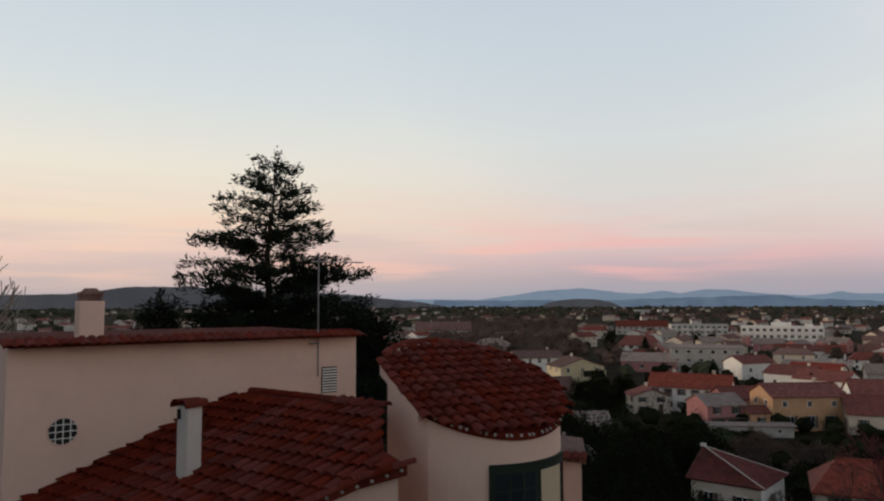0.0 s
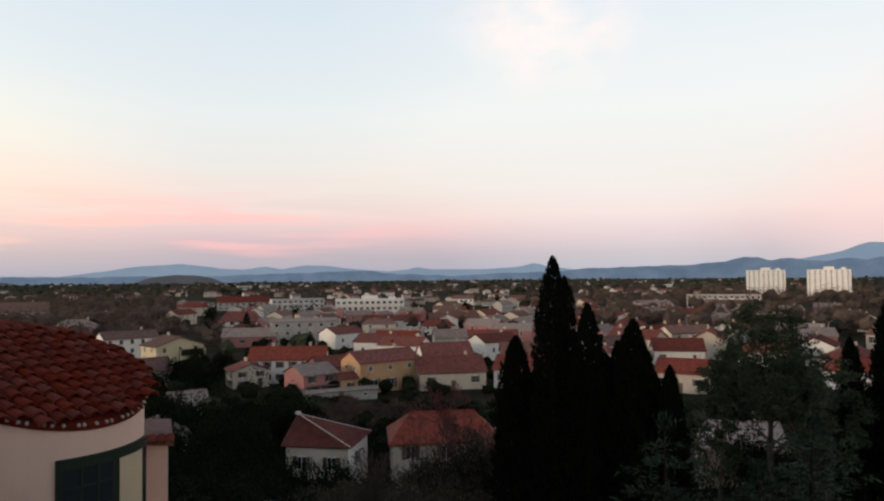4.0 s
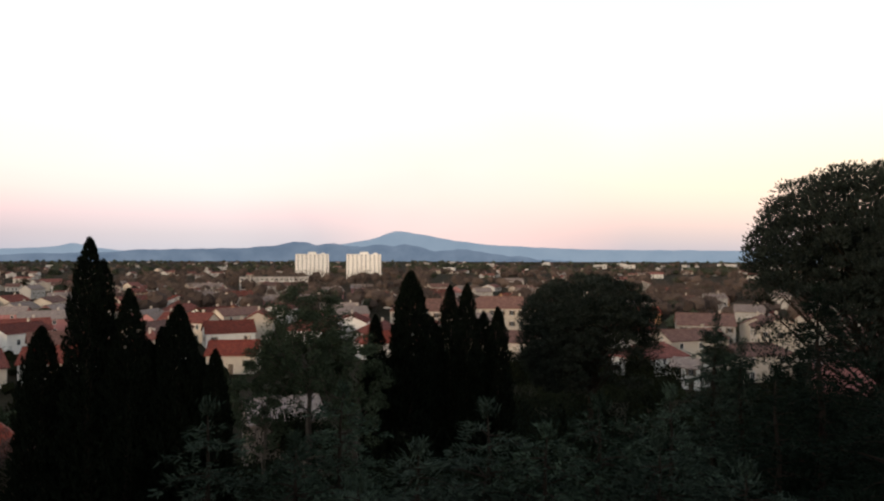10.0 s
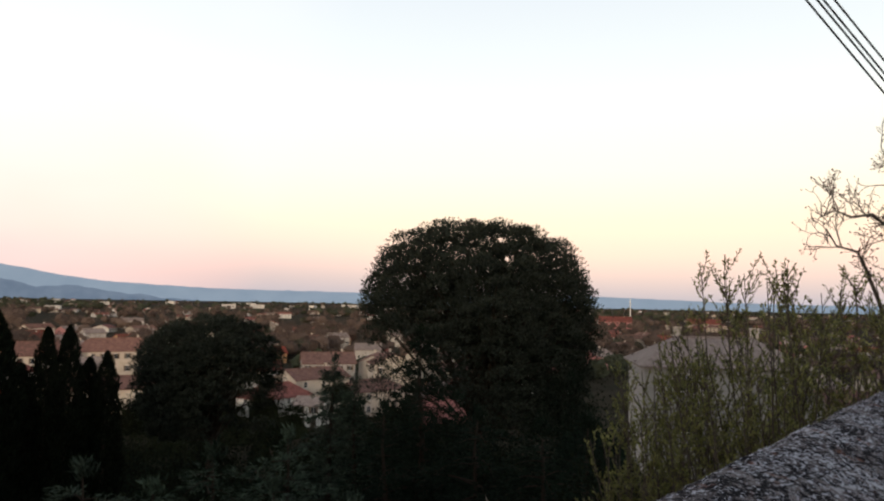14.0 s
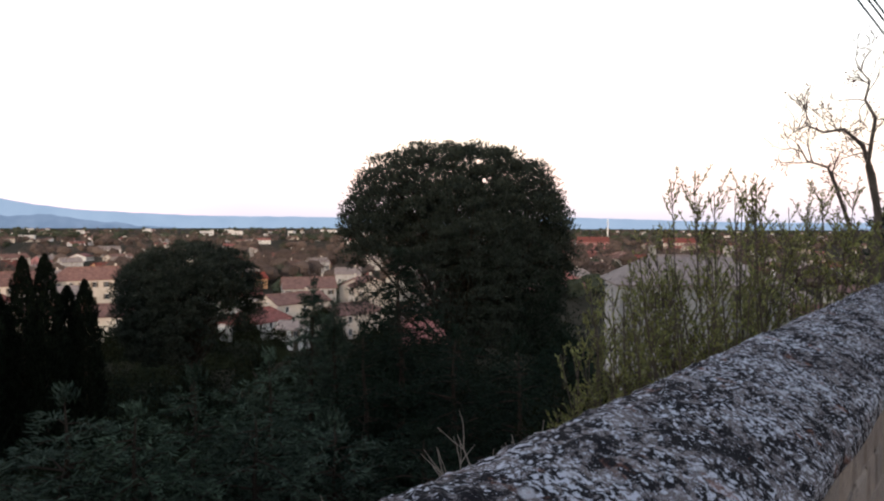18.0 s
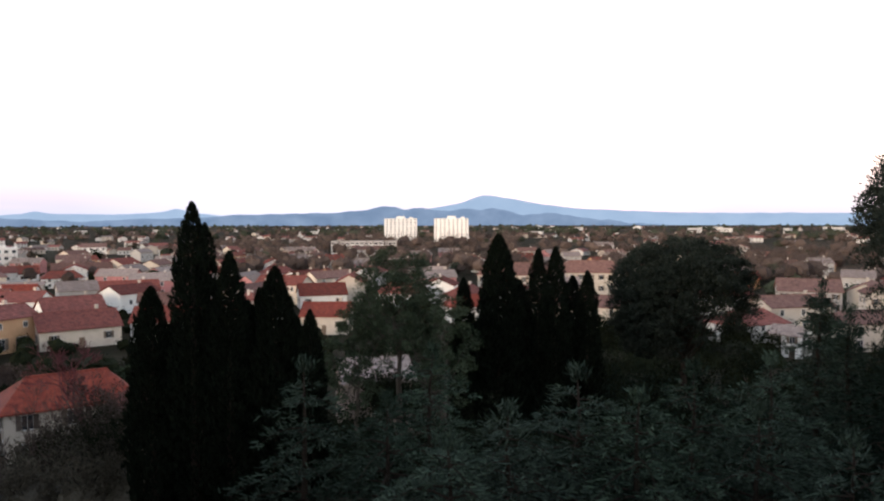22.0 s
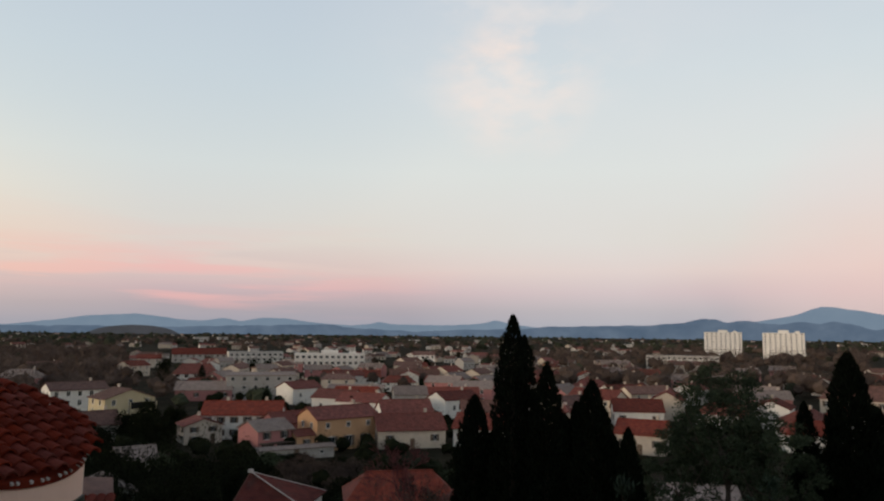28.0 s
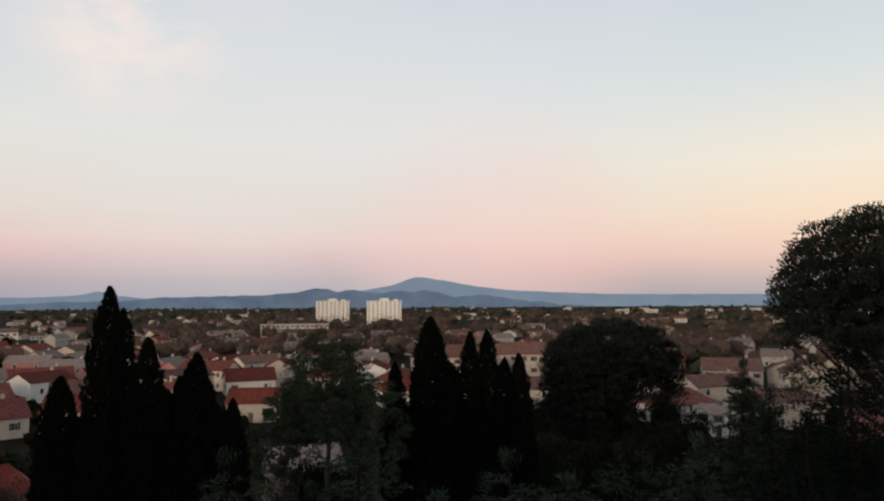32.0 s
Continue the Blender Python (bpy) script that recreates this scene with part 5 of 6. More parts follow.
def cedar(x, y, z0, top, profile, seed, tiers, per, lift, droop, mat, leaf, group, label, tuft=5, thick=0.45, gaps=0.0, curl=0.35, fill=30, spacing=2.2, fan=0.36, broad=0.42):
    """Trunk and tiers of boughs; each bough is a feather of side sprays set with needle tufts. profile: height share and reach."""
    rs = random.Random(seed)
    h = top - z0
    ob = thing("conifer", pose(x, y, z0), label, "tree", group)
    bend = [(rs.uniform(-0.02, 0.02) * h * e, rs.uniform(-0.02, 0.02) * h * e, h * e) for e in (0.25, 0.5, 0.75, 0.97)]
    piece("trunk", Shape().tube([(0, 0, -0.5)] + bend, [0.014 * h + 0.05, 0.012 * h + 0.03, 0.010 * h + 0.02, 0.006 * h + 0.01, 0.012], 8).mesh("trunk", M["bark_dark"], True), ob)
    us, reach = [a for a, _ in profile], [b for _, b in profile]
    boughs, tips, dirs = Shape(), [], []
    u0 = us[0]
    for t in range(tiers):
        turn = rs.uniform(0, 6.283)
        count = max(3, int(per * (0.45 + 0.55 * np.interp(u0 + (1 - u0) * t / tiers, us, reach) / max(reach))))
        for b in range(count):
            if rs.random() < gaps:
                continue
            u = u0 + (0.985 - u0) * (t + rs.uniform(-0.28, 0.28)) / tiers
            ln = float(np.interp(u, us, reach)) * rs.uniform(0.68, 1.12)
            q = turn + 6.283 * (b + rs.uniform(-0.3, 0.3)) / count
            c, sn, zb = math.cos(q), math.sin(q), u * h
            up, fall = lift * rs.uniform(0.6, 1.4), droop * rs.uniform(0.6, 1.3)

            def on(e):
                return c * ln * e, sn * ln * e, zb + ln * (up * e - fall * e * e)

            boughs.tube([on(e) for e in (0, 0.3, 0.6, 0.95)], [0.010 + 0.010 * ln, 0.008 + 0.007 * ln, 0.006 + 0.004 * ln, 0.005], 4, False)
            sprays = max(3, int(ln / (leaf * spacing)))
            for k in range(sprays):
                e = 0.18 + 0.82 * (k + rs.random()) / sprays
                px, py, pz = on(e)
                sd = 1 if k % 2 else -1
                sl = max(leaf * 1.5, ln * fan * (1.05 - e * 0.72) * rs.uniform(0.6, 1.15))
                dx, dy, dz = c * 0.72 - sn * 0.8 * sd, sn * 0.72 + c * 0.8 * sd, rs.uniform(-0.28, 0.12)
                m = max(2, int(sl / leaf * 1.1))
                for j in range(m):
                    g = sl * (j + 0.5) / m
                    tips.append((px + dx * g, py + dy * g, pz + dz * g - droop * g * g / max(ln, 0.5)))
                    dirs.append((dx, dy, dz + curl))
    for k in range(12):
        tips.append((bend[3][0] + rs.uniform(-0.08, 0.08), bend[3][1] + rs.uniform(-0.08, 0.08), h * (0.92 + 0.0065 * k)))
        dirs.append((rs.uniform(-0.6, 0.6), rs.uniform(-0.6, 0.6), 1))
    for k in range(int(fill * h)):
        u = rs.uniform(u0, 0.92)
        rad = float(np.interp(u, us, reach)) * 0.5 * rs.random() ** 0.5
        q = rs.uniform(0, 6.283)
        tips.append((rad * math.cos(q), rad * math.sin(q), u * h))
        dirs.append((math.cos(q), math.sin(q), 0.1))
    tagged(piece("bough", boughs.mesh("bough", M["bark_dark"]), ob), kind="stuff")
    v, f = branch_leaves(np.array(tips), np.array(dirs), tuft, (leaf * 0.75, leaf * 0.75, leaf * thick), leaf * 1.7, leaf * broad, 0.15, np.array([0.5, 0.5, 0.35]))
    tagged(piece("crown", mesh_of("crown", v, f, M[mat]), ob), kind="stuff")
    return ob


def stone_pine(x, y, z0, base, top, rx, seed, clumps, per, leaf, puff, label, trunk_r=0.38, thin_side=None):
    """Leaning trunk and forked limbs under a dome of round needle puffs; thin_side: bearing on which the lower crown is open."""
    rs = random.Random(seed)
    ob = thing("umbrella_pine", pose(x, y, z0), label, "tree", "pines")
    hb, ht = base - z0, top - z0
    zc = hb + (ht - hb) * 0.50
    piece("trunk", Shape().tube([(0, 0, -0.5), (0.2, 0.1, hb * 0.5), (0.1, 0.2, hb), (0.3, 0.1, zc)], [trunk_r * 1.2, trunk_r, trunk_r * 0.85, trunk_r * 0.5], 10).mesh("trunk", M["bark_dark"], True), ob)
    limbs, cs, rads = Shape(), [], []
    for k in range(clumps + clumps * 4 // 5):
        inner = k >= clumps
        n, i = (clumps * 4 // 5, k - clumps) if inner else (clumps, k)
        ce = 1 - 1.82 * (i + 0.5) / n + rs.uniform(-0.03, 0.03)
        ce = max(-0.82, min(0.995, ce))
        q = i * 2.39996 + rs.uniform(-0.12, 0.12)
        se = math.sqrt(1 - abs(ce) ** (3.4 if ce > 0 else 2.6))
        sh = (rs.uniform(0.45, 0.86) if inner else rs.uniform(0.90, 1.0)) * (0.98 + 0.022 * math.sin(q * 3 + seed) + 0.022 * math.sin(q * 7 + ce * 9))
        c = Vector((rx * sh * se * math.cos(q), rx * 0.85 * sh * se * math.sin(q), zc + sh * ce * ((ht - zc) if ce > 0 else (zc - hb))))
        if thin_side is not None:
            out = (c.x * math.sin(radians(thin_side)) + c.y * math.cos(radians(thin_side))) / rx
            if out > -0.05 and c.z < zc - (0.02 + 0.10 * rs.random()) * (zc - hb) and rs.random() < 0.80:
                continue
            if out > 0.25 and c.z < zc + 0.25 * (ht - zc) and rs.random() < 0.45:
                continue
        cs.append(c[:])
        rads.append(puff * rs.uniform(0.65, 1.3))
        if k % 5 == 0:
            a = Vector((0.15, 0.15, hb + (zc - hb) * rs.uniform(0.1, 0.95)))
            mid = a.lerp(c, 0.5) + Vector((0, 0, -0.06 * (c - a).length))
            limbs.tube([a, mid, c], [trunk_r * 0.30, trunk_r * 0.17, 0.03], 5, False)
    tagged(piece("limb", limbs.mesh("limb", M["bark_dark"]), ob), kind="stuff")
    cs, rads = np.array(cs), np.array(rads)
    n = len(cs) * per
    o = unit(n)
    o[:, 2] = np.where(o[:, 2] < -0.25, -o[:, 2], o[:, 2])
    pos = np.repeat(cs, per, 0) + o * np.repeat(rads, per)[:, None] * (0.45 + 0.55 * rng.random((n, 1))) * np.array([1.1, 1.1, 0.8])
    v, f = leaf_quads(pos, o + np.array([0, 0, 0.45]) + rng.normal(size=(n, 3)) * 0.25, leaf * rng.uniform(0.7, 1.4, n), leaf * 0.42)
    tagged(piece("crown", mesh_of("crown", v, f, M["pine"]), ob), kind="stuff")
    return ob


def evergreen_oak(x, y, z0, base, top, rx, ry, seed, clumps, per, leaf, label, trunk_r):
    """Forked trunk, limbs reaching into a loose crown of leaf clumps."""
    rs = random.Random(seed)
    ob = thing("evergreen_oak", pose(x, y, z0), label, "tree", "broadleaf trees")
    hb, ht = base - z0, top - z0
    piece("trunk", Shape().tube([(0, 0, -0.5), (0.2, 0.1, hb * 0.5), (0.1, 0.2, hb), (0.3, 0.1, hb + (ht - hb) * 0.4)], [trunk_r * 1.2, trunk_r, trunk_r * 0.8, trunk_r * 0.4], 10).mesh("trunk", M["bark"], True), ob)
    limbs, cs, rads = Shape(), [], []
    zc = hb + (ht - hb) * 0.52
    for k in range(clumps):
        q, ce = rs.uniform(0, 2 * math.pi), rs.uniform(-0.9, 1.0)
        se = math.sqrt(1 - abs(ce) ** (3.0 if ce > 0 else 2.4))
        sh = rs.uniform(0.06, 1.0) ** 0.4 * (0.94 + 0.07 * math.sin(q * 4 + seed) + 0.05 * math.sin(q * 9 + ce * 7))
        c = (rx * sh * se * math.cos(q), ry * sh * se * math.sin(q), zc + sh * ce * ((ht - zc) * 0.94 if ce > 0 else (zc - hb)))
        cs.append(c)
        rads.append(rs.uniform(0.55, 1.1) * rx * 0.17)
        if k % 6 == 0:
            a = (0.15, 0.15, hb + (ht - hb) * rs.uniform(-0.05, 0.45))
            limbs.tube([a, (c[0] * 0.5, c[1] * 0.5, a[2] + (c[2] - a[2]) * 0.35), c], [trunk_r * 0.28, trunk_r * 0.15, 0.015], 5, False)
    tagged(piece("limb", limbs.mesh("limb", M["bark"]), ob), kind="stuff")
    n = clumps * per
    o = unit(n)
    pos = np.repeat(np.array(cs), per, 0) + o * np.repeat(np.array(rads), per)[:, None] * (0.4 + 0.6 * rng.random((n, 1))) * np.array([1.15, 1.15, 0.8])
    v, f = leaf_quads(pos, o + np.array([0, 0, 0.5]) + rng.normal(size=(n, 3)) * 0.4, leaf * rng.uniform(0.7, 1.5, n), leaf * 0.5)
    tagged(piece("crown", mesh_of("crown", v, f, M["olive"]), ob), kind="stuff")
    return ob


def grow(shape, p, d, length, r, depth, rs, spread, tips, up=0.15, sides=5, shrink=0.72, least=0.004, crook=0.13):
    q = [p]
    for k in range(3):
        d = (d + Vector((rs.gauss(0, crook), rs.gauss(0, crook), rs.gauss(0, crook * 0.8) + up * 0.3))).normalized()
        q.append(q[-1] + d * length / 3)
    shape.tube(q, [max(least, r * c) for c in (1, 0.88, 0.76, 0.64)], sides, False)
    tips.append((q[-1], d, depth))
    if depth == 0:
        return
    for k in range(rs.choice([2, 3, 3])):
        a = d.orthogonal().normalized()
        a.rotate(Matrix.Rotation(rs.uniform(0, 6.283), 3, d))
        nd = (d + a * rs.uniform(0.5, 1.0) * spread + Vector((0, 0, up))).normalized()
        grow(shape, q[rs.choice([2, 3, 3])], nd, length * shrink * rs.uniform(0.75, 1.15), r * 0.6, depth - 1, rs, spread, tips, up, max(3, sides - 1), shrink, least, crook)


def branching_tree(name, x, y, z0, height, seed, depth=5, spread=0.8, bark="bark", leaf_mat=None, leaf=0.12, per=14, puff=0.35, stems=1, r=0.14, label="", group="", lean=(0, 0), up=0.15, length=0.28, twig=None, category="tree", least=0.004, crook=0.13):
    rs = random.Random(seed)
    ob = thing(name, pose(x, y, z0), label, category, group)
    sh, tips = Shape(), []
    for k in range(stems):
        d = Vector((lean[0] + rs.uniform(-0.3, 0.3) * (stems > 1), lean[1] + rs.uniform(-0.3, 0.3) * (stems > 1), 1)).normalized()
        grow(sh, Vector((rs.uniform(-0.3, 0.3) * (stems > 1), rs.uniform(-0.3, 0.3) * (stems > 1), -0.2)), d, height * length, r, depth, rs, spread, tips, up, least=least, crook=crook)
    tagged(piece("branchwork", sh.mesh("branchwork", M[bark]), ob), kind="stuff")
    if leaf_mat:
        ends = [(p, d) for p, d, k in tips if k <= 1]
        v, f = branch_leaves(np.array([p[:] for p, d in ends]), np.array([d[:] for p, d in ends]), per, (puff,) * 3, leaf, leaf * 0.42)
        tagged(piece("crown", mesh_of("crown", v, f, M[leaf_mat]), ob), kind="stuff")
    return ob


def heart(seed, nu=20, nv=9, low=-0.25):
    """Lumpy dome, about one across, as vertices and faces."""
    v, f = [], []
    for j in range(nv + 1):
        e = low + (math.pi / 2 - low) * j / nv
        for i in range(nu):
            q = 6.28318 * i / nu
            k = 1 + 0.16 * noise.noise((math.cos(q) * 2.4 + seed, math.sin(q) * 2.4, e * 2.6)) + 0.10 * noise.noise((math.cos(q) * 6 + seed, math.sin(q) * 6, e * 7))
            v.append((math.cos(q) * math.cos(e) * k, math.sin(q) * math.cos(e) * k, math.sin(e) * k))
    for j in range(nv):
        f += [(j * nu + i, j * nu + (i + 1) % nu, (j + 1) * nu + (i + 1) % nu, (j + 1) * nu + i) for i in range(nu)]
    return np.array(v), np.array(f)


def with_heart(v, f, hv, hf):
    v, f = np.asarray(v).reshape(-1, 3), np.asarray(f)
    return np.concatenate([v, hv]), [tuple(q) for q in f.tolist()] + [tuple(int(i) + len(v) for i in q) for q in hf]


def bush(x, y, z0, rx, ry, rz, seed, mat="bush", leaf=0.14, n=5000, label="dense dark evergreen bush", group="bushes", name="bush"):
    rs = random.Random(seed)
    ob = thing(name, pose(x, y, z0), label, "bush", group)
    st = Shape()
    for k in range(7):
        q = rs.uniform(0, 6.283)
        st.tube([(0, 0, -0.2), (math.cos(q) * rx * 0.3, math.sin(q) * ry * 0.3, rz * 0.5), (math.cos(q) * rx * 0.42, math.sin(q) * ry * 0.42, rz * 0.62)], [0.05, 0.035, 0.01], 5, False)
    tagged(piece("stem", st.mesh("stem", M["bark_dark"]), ob), kind="stuff")
    m = 18
    c = unit(m) * rng.uniform(0.35, 0.74, (m, 1))
    c[:, 2] = np.abs(c[:, 2]) * 0.95 + 0.08
    c[:3] *= np.array([1.12, 1.12, 1.15])
    per = n // m
    o = unit(per * m)
    o[:, 2] = np.where(o[:, 2] < -0.4, -o[:, 2], o[:, 2])
    rad = np.repeat(rng.uniform(0.24, 0.44, m), per)[:, None]
    pos = (np.repeat(c, per, 0) + o * rad * (0.6 + 0.45 * rng.random((per * m, 1)))) * np.array([rx, ry, rz])
    v, f = leaf_quads(pos, o + np.array([0, 0, 0.3]) + rng.normal(size=o.shape) * 0.45, leaf * rng.uniform(0.7, 1.5, per * m), leaf * 0.5)
    # the dense heart of the crown
    hv, hf = heart(seed)
    v, f = with_heart(v, f, hv * np.array([rx, ry, rz]) * 0.60, hf)
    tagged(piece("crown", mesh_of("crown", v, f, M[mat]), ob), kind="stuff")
    return ob


def polar(az, d):
    x, y = at(az, d)
    return x, y, ground_z(x, y)


# cypress clumps below the terrace
for k, (az, d, top, w) in enumerate(((-25.4, 22.5, -2.0, 1.25), (-22.5, 22.0, 0.5, 1.2), (-21.6, 22.6, -0.1, 1.0), (-19.9, 21.6, -0.95, 1.15), (-17.7, 22.5, -2.1, 0.85), (-16.5, 21.5, -1.42, 1.35), (-13.9, 21.0, -2.65, 0.85),
                                    (-24.0, 23.5, -3.2, 1.2), (-18.6, 23.5, -2.6, 1.2), (-15.2, 23.0, -3.0, 1.1))):
    cypress(*polar(az, d), top, w * 1.14, k)
for k, (az, d, top, w) in enumerate(((-1.8, 42, -3.3, 1.5), (1.0, 42, -0.75, 2.5), (4.1, 43, -1.6, 1.7), (5.45, 43, -1.5, 1.8), (7.9, 44, -3.0, 1.7), (2.6, 44, -3.6, 1.9), (6.8, 45, -3.4, 1.9))):
    cypress(*polar(az, d), top, w * 1.12, 20 + k)
# small cypresses among the roofs
for k, (az, d, h) in enumerate(((-41.7, 196, 9), (-35.2, 205, 6.5), (-34.3, 208, 7), (-46.5, 320, 10))):
    x, y, z = polar(az, d)
    cypress(x, y, z, z + h, h * 0.3, 40 + k, label="small dark cypress between the roofs")

TALL = [(0.24, 3.2), (0.50, 4.0), (0.66, 3.75), (0.70, 3.3), (0.79, 2.6), (0.88, 1.85), (0.93, 1.15), (0.97, 0.6), (1.0, 0.2)]
FULL = [(0.03, 1.0), (0.3, 0.95), (0.6, 0.68), (0.85, 0.34), (1.0, 0.06)]


def scaled(profile, r):
    return [(a, b * r) for a, b in profile]


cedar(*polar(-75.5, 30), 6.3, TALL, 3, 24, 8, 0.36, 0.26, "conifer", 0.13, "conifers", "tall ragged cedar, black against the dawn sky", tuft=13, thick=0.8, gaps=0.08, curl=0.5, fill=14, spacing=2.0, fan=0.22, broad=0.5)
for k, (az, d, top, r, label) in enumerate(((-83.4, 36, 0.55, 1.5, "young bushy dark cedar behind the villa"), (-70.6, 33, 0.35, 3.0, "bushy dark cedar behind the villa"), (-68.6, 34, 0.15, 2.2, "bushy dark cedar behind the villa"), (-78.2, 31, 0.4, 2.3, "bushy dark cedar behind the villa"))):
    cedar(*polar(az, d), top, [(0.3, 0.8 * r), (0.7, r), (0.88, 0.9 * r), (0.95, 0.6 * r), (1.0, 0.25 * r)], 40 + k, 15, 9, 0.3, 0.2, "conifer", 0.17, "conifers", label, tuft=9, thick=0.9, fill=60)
stone_pine(*polar(35.7, 45), -9.5, 4.95, 7.25, 5, 640, 215, 0.18, 0.84, "huge umbrella pine with a domed dark crown", thin_side=-60)
stone_pine(*polar(15.1, 52), -10.6, -1.45, 4.75, 6, 330, 210, 0.18, 0.66, "smaller umbrella pine with a flat rounded crown", trunk_r=0.25, thin_side=112)
for k, (az, d, top, r) in enumerate(((24.1, 34, -2.5, 2.0), (25.9, 31, -3.2, 1.5), (31.0, 30, -0.9, 3.6), (28.3, 27, -3.6, 3.0), (35.5, 24, -3.4, 4.0), (40.5, 22, -3.4, 3.4), (44.0, 26, -3.8, 3.0),
                                     (6.9, 18, -3.6, 3.4), (1.6, 16, -4.1, 3.2), (11.5, 17, -3.9, 3.2), (15.4, 19, -3.55, 3.6), (20.0, 18, -4.2, 3.4), (-8.0, 19, -4.6, 2.8), (-14.4, 19.2, -3.65, 1.9), (-4.5, 24, -4.2, 2.6),
                                     (26.0, 18, -4.7, 3.4), (21.0, 25, -4.3, 2.8), (33.0, 17, -4.8, 3.2), (-3.0, 15, -4.5, 2.6))):
    cedar(*polar(az, d), top, scaled(FULL, r), 60 + k, max(5, int(1.2 * (top - polar(az, d)[2]))), 8 if d < 29 else 9, 0.20, 0.46, "cedar" if az < 27 else "conifer", 0.13, "cedars", "blue-green cedar with layered drooping boughs", tuft=10, thick=0.34, fill=12 if d < 29 else 50, spacing=2.0, fan=0.22, broad=0.38, curl=0.22)
cedar(*polar(66.5, 25), 1.2, scaled(FULL, 2.6), 95, 16, 9, 0.1, 0.25, "conifer", 0.17, "conifers", "dark fir at the end of the garden", tuft=8, thick=0.9, fill=60)
# broadleaf trees
evergreen_oak(*polar(-7.2, 40), -9.0, -1.1, 2.6, 2.4, 31, 170, 170, 0.12, "loose grey-green evergreen oak", 0.18)
evergreen_oak(*polar(-3.6, 38), -10.0, -3.4, 2.0, 2.0, 32, 100, 130, 0.13, "smaller grey-green evergreen oak", 0.16)
evergreen_oak(*polar(-10.6, 41), -11.5, -4.2, 1.9, 1.9, 33, 90, 130, 0.13, "low grey-green evergreen oak", 0.14)
branching_tree("bare_tree", *polar(-29.6, 52), 11.2, 23, 7, 0.85, "twig_red", r=0.16, least=0.013, label="bare reddish tree before the cream house", group="bare trees")
branching_tree("bare_tree", *polar(-30.5, 33), 5.5, 24, 6, 0.9, "bark", "bush", 0.09, 5, 0.3, r=0.10, stems=3, label="tangled leafless grey shrub tree", group="bare trees")
branching_tree("bare_tree", *polar(-27.5, 30), 4.5, 25, 6, 0.9, "bark", "bush", 0.09, 5, 0.3, r=0.09, stems=3, label="tangled leafless grey shrub tree", group="bare trees")
for k, (az, d, h) in enumerate(((-33.5, 36, 6.5), (-29.0, 34, 7.5), (-26.8, 32, 6.0), (-36.0, 39, 5.5))):
    branching_tree("bare_tree", *polar(az, d), h, 610 + k, 6, 0.9, "twig_brown", r=0.08, stems=3, least=0.008, label="tangled leafless brown shrub tree", group="bare trees")
branching_tree("bare_tree", *polar(-94.0, 24), 13.5, 26, 6, 0.7, "bark_pale", r=0.12, least=0.012, label="pale leafless tree beside the villa", group="bare trees")
branching_tree("fig_tree", *polar(38.6, 7.4), 5.6, 27, 4, 0.85, "bark_pale", r=0.05, stems=3, label="bare pale fig branches below the wall", group="bare trees", up=0.22, category="tree")
branching_tree("fig_tree", *polar(33.0, 7.8), 4.7, 28, 4, 0.85, "bark_pale", r=0.042, stems=3, label="bare pale fig branches below the wall", group="bare trees", up=0.22, category="tree")


def crooked_tree():
    """Bare tree by the wall: one arching limb reaches out sideways, another climbs."""
    rs = random.Random(8)
    x, y, z0 = polar(64.7, 14)
    ob = thing("bare_tree", pose(x, y, z0, 0, 0, -65.8), "crooked bare tree rising above the parapet", "tree", "bare trees")
    sh, tips = Shape(), []
    sh.tube([(0, 0, -0.3), (0.08, 0, 3.0), (-0.04, 0, 5.6), (0.02, 0, 7.4), (-0.08, 0, 8.1)], [0.12, 0.10, 0.075, 0.06, 0.05], 7, False)
    limbs = ([(-0.08, 0, 8.1), (-0.22, 0.1, 8.55), (-0.5, 0.15, 8.85), (-0.8, 0.2, 8.82), (-1.05, 0.2, 8.95), (-1.3, 0.3, 8.85)],
             [(0.02, 0, 7.4), (-0.14, 0, 8.2), (-0.05, 0.1, 9.0), (-0.20, 0.1, 9.3), (-0.14, 0.1, 9.6), (-0.32, 0.1, 9.85)],
             [(-0.04, 0, 5.6), (0.3, 0, 6.6), (0.55, 0.1, 7.6), (0.5, 0.2, 8.4), (0.75, 0.2, 9.0), (0.7, 0.2, 9.4)],
             [(-0.04, 0, 6.4), (-0.3, -0.1, 7.0), (-0.55, -0.2, 7.8), (-0.7, -0.2, 8.2), (-1.0, -0.3, 8.3), (-1.15, -0.3, 8.6)])
    for limb in limbs:
        q = [Vector(p) for p in limb]
        sh.tube(q, [0.045, 0.038, 0.03, 0.023, 0.017, 0.011], 5, False)
        for k in range(1, 6):
            for j in range(3):
                d = Vector((rs.uniform(-1, 0.6), rs.uniform(-0.6, 0.6), rs.uniform(-0.35, 1.0))).normalized()
                grow(sh, q[k].lerp(q[k - 1], rs.random() * 0.7), d, rs.uniform(0.22, 0.42), 0.011, 2, rs, 0.9, tips, 0.10, 4, 0.75, 0.0055, 0.24)
    tagged(piece("branchwork", sh.mesh("branchwork", M["bark"]), ob), kind="stuff")
    ends = [(p, d) for p, d, k in tips if k <= 1]
    v, f = branch_leaves(np.array([p[:] for p, d in ends]), np.array([d[:] for p, d in ends]), 1, (0.02,) * 3, 0.05, 0.03)
    tagged(piece("dead_leaves", mesh_of("dead_leaves", v, f, M["twig_red"]), ob), kind="stuff")


crooked_tree()
